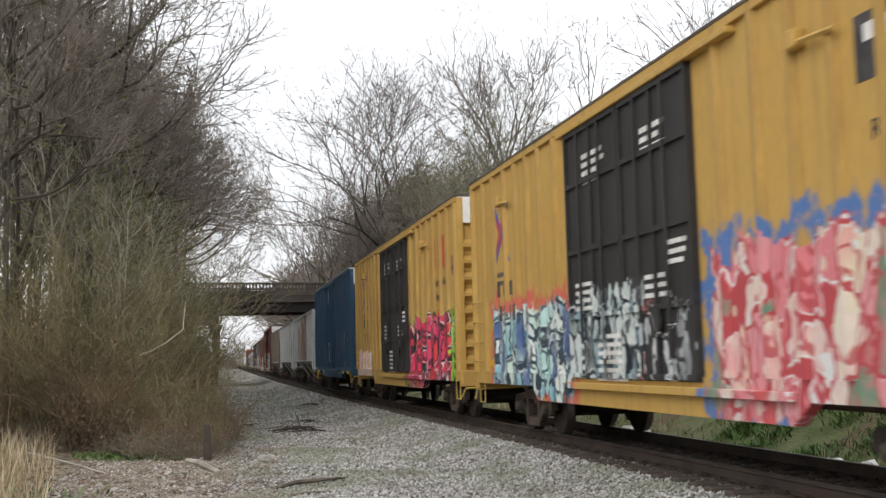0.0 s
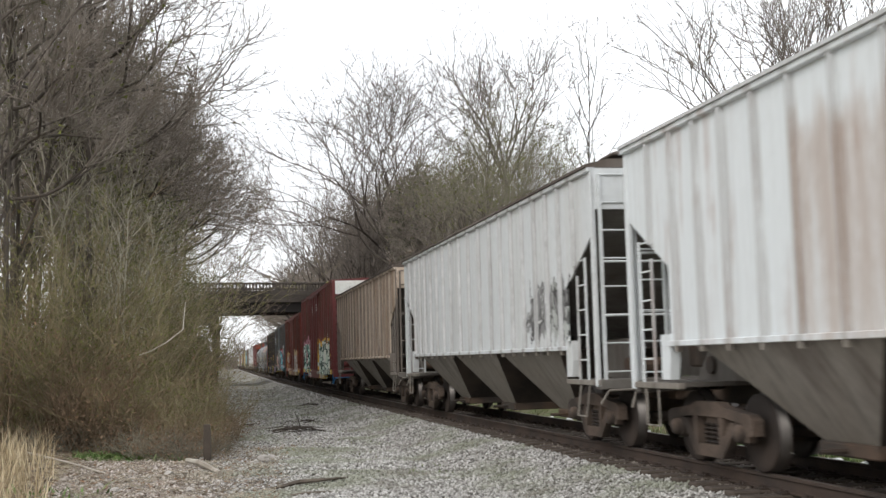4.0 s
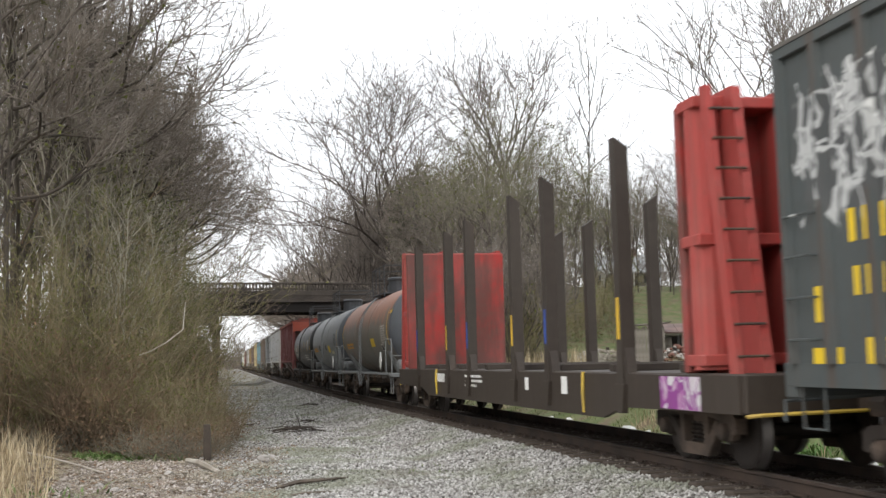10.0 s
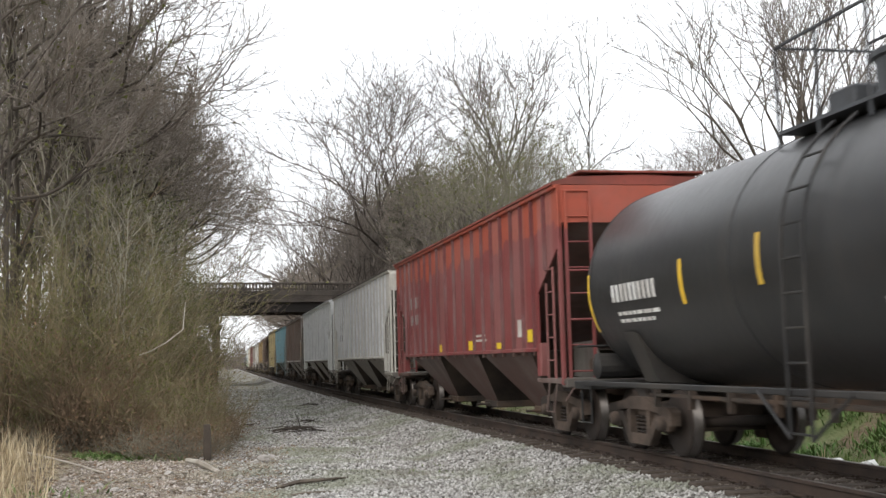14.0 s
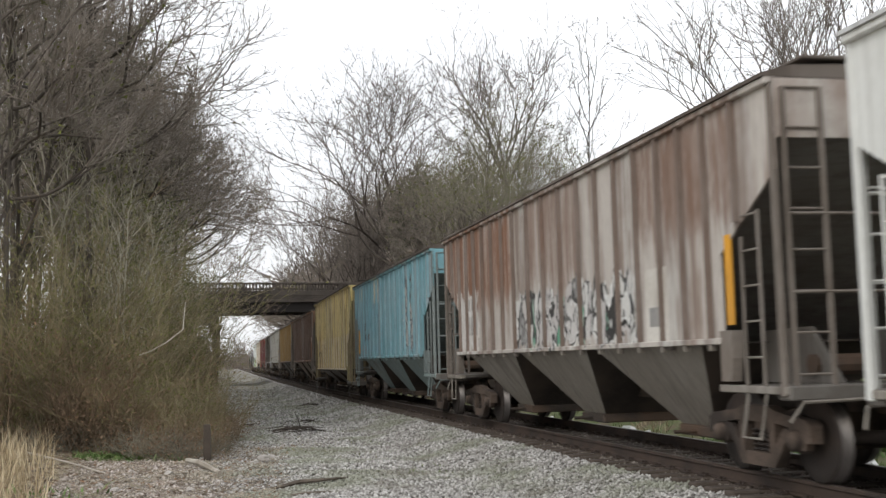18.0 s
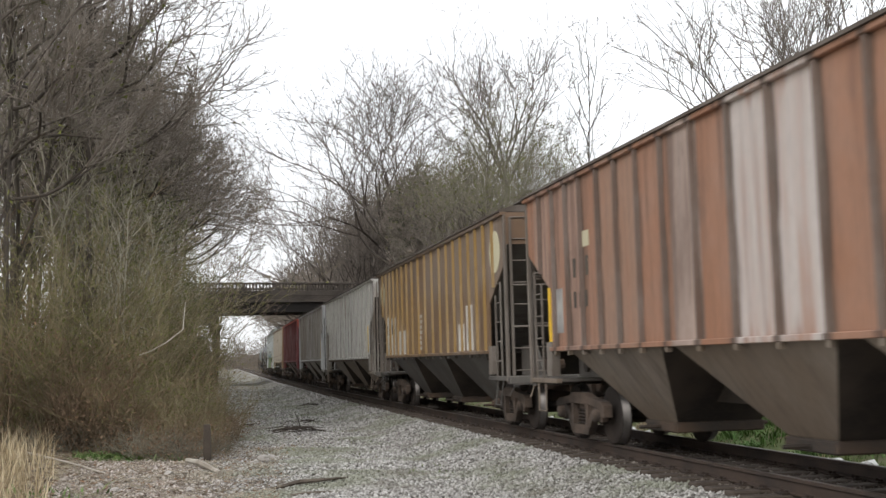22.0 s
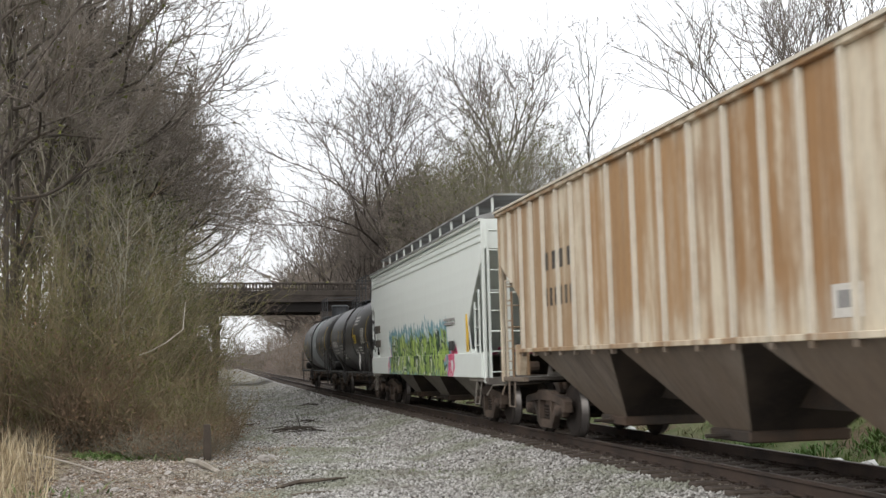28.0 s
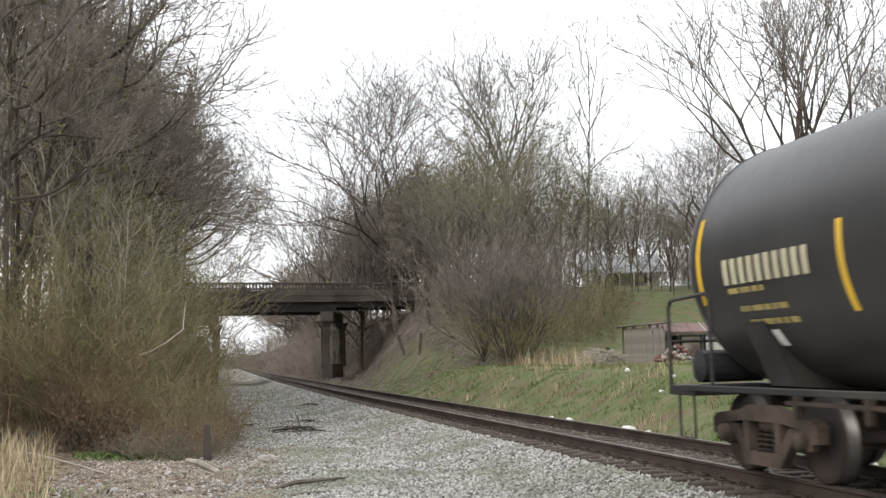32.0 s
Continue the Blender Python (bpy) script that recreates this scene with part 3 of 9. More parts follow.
def hopper(name, front, rear, label, side, rib, low, z_top=4.2, z_sill=1.54, ribs=17, truck_in=1.45, cut=1.35, smooth=False, dark=None, deep=True, trim=None, roof_mat=None):
    """A three-bay covered hopper: ribbed (or smooth and bulging) sides, slanted ends, chutes below, walkway on top."""
    car, h = new_car(name, front, rear, label, "hopper car")
    W = 1.45
    dark = dark or low
    trim = trim or side
    # side outline: full length on top, cut away at the ends over the end platforms
    out = [(-h, z_top), (-h, z_top - 0.95), (-h + cut, z_sill + 0.95), (-h + cut, z_sill), (h - cut, z_sill), (h - cut, z_sill + 0.95), (h, z_top - 0.95), (h, z_top)]
    for s in (-1, 1):
        sh = Shape()
        if smooth:
            nz = 9
            rows = []
            for j in range(nz + 1):
                u = j / nz
                z = z_sill + (z_top - z_sill) * u
                bulge = 0.12 * math.sin(math.pi * min(1, max(0, u)) * 0.9 + 0.2)
                lo = -h if z > z_top - 0.95 else (-h + cut if z < z_sill + 0.6 else -h + cut * (z_top - 0.95 - z) / (z_top - 0.95 - z_sill - 0.6))
                rows.append((z, lo, W - 0.05 + bulge))
            v, f = [], []
            for z, lo, w in rows:
                v += [(s * w, lo, z), (s * w, -lo, z), (s * (w - 0.03), -lo, z), (s * (w - 0.03), lo, z)]
            for i in range(nz):
                for q in range(4):
                    f.append((4 * i + q, 4 * i + (q + 1) % 4, 4 * i + 4 + (q + 1) % 4, 4 * i + 4 + q))
            f += [(0, 1, 2, 3), tuple(4 * nz + q for q in range(4))]
            sh.add(v, f)
        else:
            sh.prism(out, *sorted((s * (W - 0.03), s * W)), "x")
        part("side_sheet", sh, side, car, smooth=False)
        if smooth:
            for i in range(3):
                z = z_top - 0.14 - 0.15 * i
                w = W - 0.05 + 0.12 * math.sin(math.pi * (z - z_sill) / (z_top - z_sill) * 0.9 + 0.2)
                part("eave_band", Shape().prism([(s * (w - 0.01), z - 0.05), (s * (w + 0.03), z - 0.03), (s * (w + 0.03), z + 0.03), (s * (w - 0.01), z + 0.05)], -h + 0.02, h - 0.02, "y"), side, car)
        if not smooth:
            half = (0.95, 1.9, 2.75, 3.55, 4.32, 5.1, 5.8, 6.5, 7.25)
            ys = [0.0, *half, *(-q for q in half)] if ribs == 17 else [-h + cut * 0.55 + (2 * h - 1.1 * cut) * i / (ribs - 1) for i in range(ribs)]
            for y in ys:
                zb = z_sill + 0.02
                near = abs(abs(y) - h)
                if near < cut:
                    zb = z_top - 0.95 - (z_top - 0.95 - z_sill - 0.95) * near / cut + 0.05
                sh = Shape()
                prof = [(y - 0.04, s * (W - 0.005)), (y - 0.03, s * (W + 0.055)), (y + 0.03, s * (W + 0.055)), (y + 0.04, s * (W - 0.005))]
                v = [(p[1], p[0], z) for z in (zb, z_top - 0.06) for p in prof]
                sh.add(v, [(0, 1, 5, 4), (1, 2, 6, 5), (2, 3, 7, 6), (0, 3, 2, 1), (4, 5, 6, 7), (0, 4, 7, 3)])
                part("side_post", sh, rib, car)
        part("top_chord", Shape().box(*sorted((s * (W - 0.06), s * (W + 0.07))), -h, h, z_top - 0.06, z_top + 0.015, 0.012), side, car)
        zs = z_sill - (0.05 if not smooth else 0.5)
        part("side_sill", Shape().box(*sorted((s * (W - 0.12), s * (W + 0.06))), -h + (cut if not smooth else 0.1), h - (cut if not smooth else 0.1), zs, z_sill + 0.02, 0.008), side, car)
        if not smooth:
            for y in ys:
                if abs(abs(y) - h) > cut:
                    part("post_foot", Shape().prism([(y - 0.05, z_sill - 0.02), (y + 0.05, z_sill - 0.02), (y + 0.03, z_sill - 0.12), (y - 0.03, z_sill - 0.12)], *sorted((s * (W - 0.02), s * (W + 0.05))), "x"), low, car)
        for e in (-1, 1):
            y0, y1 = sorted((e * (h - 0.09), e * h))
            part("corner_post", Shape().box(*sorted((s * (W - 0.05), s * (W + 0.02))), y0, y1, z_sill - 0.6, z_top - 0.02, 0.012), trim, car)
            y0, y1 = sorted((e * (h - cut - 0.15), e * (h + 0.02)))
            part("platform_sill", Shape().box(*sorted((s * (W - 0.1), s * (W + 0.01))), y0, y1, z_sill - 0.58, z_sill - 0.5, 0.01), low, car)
            y0, y1 = sorted((e * (h - cut - 0.04), e * (h - cut + 0.26)))
            part("bolster_end", Shape().prism([(y0, z_sill + 0.1), (y1, z_sill + 0.1), (y1, z_sill - 0.46), (y0 + 0.06, z_sill - 0.46), (y0, z_sill - 0.2)], *sorted((s * (W - 0.1), s * (W + 0.03))), "x"), trim, car)
            lad = Shape()
            ly = e * (h - 0.62)
            for yy in (ly - 0.2, ly + 0.2):
                lad.tube([(s * (W + 0.0), yy, z_sill - 0.5), (s * (W + 0.0), yy, z_sill + 1.35 if abs(yy) > abs(ly) else z_sill + 1.1)], 0.022, 5)
            rungs(lad, s * (W + 0.0), ly - 0.2, ly + 0.2, [z_sill - 0.2 + 0.38 * i for i in range(5)], 0.014)
            part("ladder", lad, trim, car)
            part("step", Shape().tube([(s * (W - 0.02), ly - 0.2, z_sill - 0.5), (s * (W + 0.02), ly - 0.2 - e * 0.12, z_sill - 1.05), (s * (W + 0.02), ly + 0.2 - e * 0.12, z_sill - 1.05), (s * (W - 0.02), ly + 0.2, z_sill - 0.5)], 0.02, 5), low, car)
    for e in (-1, 1):
        # upright end sheet at the top, the slope below it, and the end platform
        y0, y1 = sorted((e * (h - 0.03), e * h))
        part("end_sheet", Shape().box(-W + 0.02, W - 0.02, y0, y1, z_top - 0.62, z_top - 0.0), side, car)
        sl = Shape().prism([(e * (h - 0.03), z_top - 0.6), (e * (h - 2.9), z_sill - 0.1), (e * (h - 2.96), z_sill - 0.1), (e * (h - 0.09), z_top - 0.6)], -W + 0.03, W - 0.03, "x")
        part("slope_sheet", sl, dark, car)
        # platform, sill and webs carry the dark recess's shade in their colour
        part("end_platform", Shape().box(-W + 0.04, W - 0.04, *sorted((e * (h - 1.3), e * (h - 0.02))), z_sill - 0.56, z_sill - 0.5), SLOPE_SHADE_GRIME, car)
        part("end_sill", Shape().box(-W + 0.02, W - 0.02, *sorted((e * (h - 0.2), e * (h + 0.05))), z_sill - 0.64, z_sill - 0.49, 0.015), SLOPE_SHADE_GRIME, car)
        for x in (-0.62, 0.62):
            part("bracing_web", Shape().prism([(e * (h - 0.3), z_sill - 0.5), (e * (h - 1.9), z_sill - 0.5), (e * (h - 1.9), z_sill + 0.1), (e * (h - 0.9), z_sill + 0.12)], x - 0.03, x + 0.03, "x"), SLOPE_SHADE_GRIME, car)
        for x in (-W + 0.32, W - 0.32):
            end_ladder(car, trim, x, e * (h + 0.02), z_sill - 0.5, z_top - 0.1, 0.42, 0.42)
        hr = Shape().tube([(-W + 0.1, e * (h + 0.03), z_sill + 0.45), (W - 0.1, e * (h + 0.03), z_sill + 0.45)], 0.018, 5)
        hr.tube([(-W + 0.1, e * (h + 0.03), z_sill + 1.25), (W - 0.1, e * (h + 0.03), z_sill + 1.25)], 0.018, 5)
        part("handrail", hr, trim, car)
        part("brake_gear", Shape().box(0.2, 0.75, *sorted((e * (h - 0.5), e * (h - 0.2))), z_sill - 0.35, z_sill + 0.25, 0.03), DARK_STEEL, car)
        part("brake_cylinder", Shape().lathe([(-0.4, 0.12), (0.2, 0.12)], 10, "x", (-0.3, e * (h - 0.8), z_sill - 0.3)), DARK_STEEL, car)
        part("uncoupling_lever", Shape().tube([(-W, e * (h + 0.06), z_sill - 0.85), (-W + 0.1, e * (h + 0.16), z_sill - 0.65), (-0.15, e * (h + 0.25), z_sill - 0.62)], 0.018, 5), low, car)
    # three chutes, wide above and narrow below, with their outlet gates
    zb = 0.42 if deep else 0.75
    reach = h - cut - 0.5
    # an added dark sheet stands in for the shade between the chutes
    part("chute_gap_shade", Shape().box(-W + 0.1, W - 0.1, -reach, reach, z_sill - 0.045, z_sill - 0.02), SHADE_SPATTER, car)
    for i in range(3):
        c = -reach + (i + 0.5) * 2 * reach / 3
        g = reach / 3 - 0.22
        t = W - 0.06
        sh = Shape()
        v = [(-t, c - g, z_sill - 0.05), (t, c - g, z_sill - 0.05), (t, c + g, z_sill - 0.05), (-t, c + g, z_sill - 0.05), (-0.62, c - 0.5, zb), (0.62, c - 0.5, zb), (0.62, c + 0.5, zb), (-0.62, c + 0.5, zb)]
        sh.add(v, [(0, 3, 2, 1), (4, 5, 6, 7), (1, 2, 6, 5), (3, 0, 4, 7)])
        # the low paint is darkened by grime and by painted underside shade
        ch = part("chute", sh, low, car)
        # slope plates: grime plus the shade of their downward faces, in the colour
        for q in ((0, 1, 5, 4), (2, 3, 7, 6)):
            part("chute_slope", Shape().add([v[i] for i in q], [(0, 1, 2, 3)]), SHADE_SPATTER, ch, "slope plate darkened by grime and painted shade")
        part("outlet_gate", Shape().box(-0.68, 0.68, c - 0.56, c + 0.56, zb - 0.13, zb + 0.02, 0.02).tube([(-1.0, c, zb - 0.06), (1.0, c, zb - 0.06)], 0.03, 6), DARK_STEEL, ch)
    # roof with a trough hatch and its walkway
    part("roof", Shape().prism([(-W - 0.1, z_top + 0.01), (-W - 0.1, z_top + 0.05), (-W + 0.25, z_top + 0.14), (0, z_top + 0.18), (W - 0.25, z_top + 0.14), (W + 0.1, z_top + 0.05), (W + 0.1, z_top + 0.01)], -h, h, "y"), roof_mat or HOPPER_ROOF, car)
    part("hatch_cover", Shape().box(-0.38, 0.38, -h + 1.2, h - 1.2, z_top + 0.12, z_top + 0.26, 0.04), side, car)
    for s in (-1, 1):
        walk_z = z_top + (0.5 if smooth else 0.2)
        part("roof_walk", Shape().box(*sorted((s * 0.45, s * (1.15 if smooth else 0.85))), -h + 0.05, h - 0.05, walk_z, walk_z + 0.04), roof_mat or HOPPER_ROOF, car)
        if smooth:
            for i in range(12):
                y = -h + 0.4 + (2 * h - 0.8) * i / 11
                part("walk_post", Shape().box(s * 1.1 - 0.025, s * 1.1 + 0.025, y - 0.025, y + 0.025, z_top + 0.02, walk_z), trim, car)
    for e in (-1, 1):
        part("end_walk", Shape().box(-1.1, 1.1, *sorted((e * (h - 0.6), e * (h + 0.05))), z_top + 0.2, z_top + 0.24, 0.01), roof_mat or HOPPER_ROOF, car)
    brk = Shape()
    for i in range(9):
        y = -h + 0.3 + (2 * h - 0.6) * i / 8
        for s in (-1, 1):
            brk.box(s * 0.8 - 0.03, s * 0.8 + 0.03, y - 0.03, y + 0.03, z_top + 0.1, z_top + 0.21)
    part("walk_bracket", brk, DARK_STEEL, car)
    couplers(car, h)
    for s in (-1, 1):
        bogie(car, s * (h - truck_in))
    return car, h


# ---------------- tank cars
SLATE = plain("slate_grey_steel", (0.065, 0.07, 0.078), (0.04, 0.04, 0.042), 0.55, 0, 3)
def tank(name, front, rear, label, shell, chassis, R=1.47, zc=2.42, truck_in=1.5, dome=True, band=None, tank_in=0.75, rail_mat=None, stripes=(), heads=None, hoops=True):
    """A tank on saddles between two end platforms, with a manway, walkway and ladders. front and rear: the platforms' ends."""
    car, h = new_car(name, front, rear, label, "tank car")
    rail_mat = rail_mat or chassis
    tl = h - tank_in
    prof = [(-tl + 0.72 * (1 - math.cos(i / 8 * math.pi / 2)), R * math.sin(i / 8 * math.pi / 2)) for i in range(9)]
    prof[0] = (-tl, 0.02)
    back = [(-a, r) for a, r in reversed(prof)]
    part("tank", Shape().lathe(prof + [(-1.2, R), (1.2, R)] + back, 48, "y", (0, 0, zc)), shell, car, smooth=True)
    if heads:
        for e in (-1, 1):
            cap = [(e * -a, r + 0.006) for a, r in prof[:-1]] + [(e * (tl - 0.72), R + 0.012)]
            cap[0] = (e * (tl + 0.006), 0.02)
            part("tank_head", Shape().lathe(cap, 48, "y", (0, 0, zc)), heads, car, "dark slate tank head", smooth=True)
    for y in (-tl + 0.75, -1.6, 1.6, tl - 0.75):
        part("weld_seam", Shape().lathe([(y - 0.015, R + 0.001), (y - 0.012, R + 0.008), (y + 0.012, R + 0.008), (y + 0.015, R + 0.001)], 48, "y", (0, 0, zc)), shell, car)
    if band:
        part("jacket_band", Shape().lathe([(band[0], R + 0.001), (band[0] + 0.01, R + 0.02), (band[1] - 0.01, R + 0.02), (band[1], R + 0.001)], 48, "y", (0, 0, zc)), band[2], car, "pale grey painted band", smooth=True)
    # manway, walkway round it and safety railing on top
    zt = zc + R
    top_mat = SLATE
    part("manway", Shape().lathe([(zt - 0.12, 0.46), (zt + 0.44, 0.46), (zt + 0.46, 0.5), (zt + 0.52, 0.5), (zt + 0.57, 0.4), (zt + 0.59, 0.05)], 18, "z"), top_mat, car)
    if dome:
        part("valve_box", Shape().box(-0.32, 0.32, 0.75, 1.3, zt - 0.08, zt + 0.36, 0.03), top_mat, car)
    for s in (-1, 1):
        part("top_walkway", Shape().box(*sorted((s * 0.5, s * 0.86)), -1.45, 1.45, zt - 0.1, zt - 0.06), top_mat, car)
        part("end_walkway", Shape().box(-0.5, 0.5, *sorted((s * 1.05, s * 1.45)), zt - 0.1, zt - 0.06), top_mat, car)
        for y in (-1.45, -0.35, 0.6, 1.45):
            part("railing_post", Shape().tube([(s * 0.84, y, zt - 0.25), (s * 0.84, y, zt + 0.9)], 0.02, 5), top_mat, car)
        part("railing_bar", Shape().tube([(s * 0.84, -1.45, zt + 0.9), (s * 0.84, 1.45, zt + 0.9)], 0.02, 5), top_mat, car)
        part("railing_bar", Shape().tube([(s * 0.84, -1.45, zt + 0.45), (s * 0.84, -0.35, zt + 0.45)], 0.016, 5), top_mat, car)
        part("railing_bar", Shape().tube([(-0.84, s * 1.45, zt + 0.9), (0.84, s * 1.45, zt + 0.9)], 0.02, 5), top_mat, car)
    for s in (-1, 1):
        # ladder up the side, foot at the sill
        lad = Shape()
        for dy in (-0.21, 0.21):
            pts = [(s * (R + 0.1), dy, 0.55), (s * (R + 0.1), dy, zc)]
            for i in range(1, 7):
                t = i / 6 * 0.95
                pts.append((s * (R + 0.1) * math.cos(t), dy, zc + (R + 0.1) * math.sin(t)))
            lad.tube(pts, 0.02, 5)
        for i in range(9):
            z = 0.6 + 0.34 * i
            x = R + 0.1 if z < zc else (R + 0.1) * math.cos(math.asin(min(0.95, (z - zc) / (R + 0.1))))
            lad.tube([(s * x, -0.21, z), (s * x, 0.21, z)], 0.014, 5)
        part("ladder", lad, rail_mat, car)
        for dy in (-1, 1):
            part("ladder_brace", Shape().tube([(s * (R + 0.08), dy * 0.9, 1.0), (s * (R + 0.1), dy * 0.21, 0.55)], 0.02, 5), rail_mat, car)
        part("side_rail", Shape().box(*sorted((s * (R + 0.0), s * (R + 0.07))), -h + 0.5, h - 0.5, 0.96, 1.03, 0.01), rail_mat, car)
        feet = Shape()
        for i in range(9):
            y = -h + 2.6 + (2 * h - 5.2) * i / 8
            feet.prism([(y - 0.04, 1.0), (y + 0.04, 1.0), (y + 0.03, 0.7), (y - 0.03, 0.7)], *sorted((s * (R - 0.3), s * (R - 0.22))), "x")
        feet.box(*sorted((s * (R - 0.29), s * (R - 0.23))), -h + 2.4, h - 2.4, 0.84, 0.88)
        part("pipe_hanger", feet, DARK_STEEL, car)
        for e in (-1, 1):
            y0, y1 = sorted((e * (h - 2.2), e * (h - 1.7)))
            part("saddle", Shape().prism([(s * 0.2, 0.95), (s * 1.0, 1.02), (s * 1.32, 1.72), (s * 0.9, 1.35), (s * 0.2, 1.1)], y0, y1, "y"), chassis, car)
            hoop = Shape().tube([(s * (R + 0.03), e * (h - 0.08), 0.95), (s * (R + 0.03), e * (h - 0.08), 1.95), (s * (R + 0.03), e * (h - 0.16), 2.05), (s * (R + 0.03), e * (h - 1.15), 2.08), (s * (R + 0.03), e * (h - 1.25), 2.0), (s * (R + 0.03), e * (h - 1.25), 1.0)], 0.024, 6)
            if hoops:
                part("platform_handrail", hoop, rail_mat, car)
            part("step", Shape().tube([(s * (R - 0.02), e * (h - 0.2), 0.92), (s * (R - 0.02), e * (h - 0.2), 0.4), (s * (R - 0.02), e * (h - 0.62), 0.4), (s * (R - 0.02), e * (h - 0.62), 0.92)], 0.018, 5), rail_mat, car)
    for e in (-1, 1):
        part("end_platform", Shape().box(-1.5, 1.5, *sorted((e * (h - 0.75), e * h)), 0.9, 1.02, 0.012), chassis, car)
        part("stub_sill", Shape().prism([(e * (h + 0.1), 0.72), (e * (h + 0.1), 1.0), (e * (h - 1.2), 1.05), (e * (h - 2.6), 1.05), (e * (h - 2.6), 0.75)], -0.2, 0.2, "x"), chassis, car)
        part("head_brace", Shape().prism([(-0.75, 1.0), (0.75, 1.0), (1.0, 1.55), (-1.0, 1.55)], *sorted((e * (h - 1.3), e * (h - 1.2))), "y"), chassis, car)
        part("end_rail", Shape().tube([(-1.45, e * (h - 0.06), 1.55), (1.45, e * (h - 0.06), 1.55)], 0.02, 5), rail_mat, car)
    for e in (-1, 1):
        part("brake_reservoir", Shape().lathe([(-0.55, 0.05), (-0.5, 0.2), (0.3, 0.2), (0.35, 0.05)], 14, "x", (-0.75, e * (h - 0.36), 1.24)), chassis, car)
    part("outlet_leg", Shape().lathe([(0.55, 0.1), (0.6, 0.16), (0.95, 0.16), (1.1, 0.3)], 12, "z"), chassis, car)
    for yy, z0, z1 in stripes:
        arc = Shape()
        pts = []
        for i in range(9):
            z = z0 + (z1 - z0) * i / 8
            a = math.asin(max(-1, min(1, (z - zc) / R)))
            pts.append((-(R + 0.004) * math.cos(a), (R + 0.004) * math.sin(a) + zc))
        n = len(pts)
        v = [(x, yy - 0.05, z) for x, z in pts] + [(x, yy + 0.05, z) for x, z in pts]
        arc.add(v, [(i, i + 1, n + i + 1, n + i) for i in range(n - 1)])
        part("reflector_stripe", arc, YELLOW_STENCIL, car, "yellow reflector stripe")
    couplers(car, h, DARK_STEEL, 0.55)
    for s in (-1, 1):
        bogie(car, s * (h - truck_in))
    return car, h


def on_tank(y0, y1, z0, z1, R=1.47, zc=2.42, lift=0.006):
    """A patch that follows a tank's near side."""
    sh = Shape()
    pts = []
    for i in range(5):
        z = z0 + (z1 - z0) * i / 4
        a = math.asin(max(-1, min(1, (z - zc) / R)))
        pts.append((-(R + lift) * math.cos(a), (R + lift) * math.sin(a) + zc))
    v = [(x, y0, z) for x, z in pts] + [(x, y1, z) for x, z in pts]
    n = len(pts)
    return sh.add(v, [(i, i + 1, n + i + 1, n + i) for i in range(n - 1)])


def tank_print(car, material, y, z, w, lines, pitch=0.12, h=0.06, seed=3, R=1.47, zc=2.42):
    rnd = random.Random(seed)
    sh = Shape()
    for i in range(lines):
        a = y + w / 2
        end = y - w / 2 + rnd.random() * w * 0.3
        while a > end:
            b = max(end, a - 0.1 - rnd.random() * 0.2)
            q = on_tank(b, a, z - i * pitch - h, z - i * pitch, R, zc)
            sh.add(q.v, q.f)
            a = b - 0.04
    part("small_print", sh, material, car)


def tank_glyphs(car, material, y, z, h, count, R=1.47, zc=2.42):
    for i in range(count):
        a = y - i * h * 0.68
        part("stencil_bar", on_tank(a - h * 0.42, a, z, z + h, R, zc), material, car)


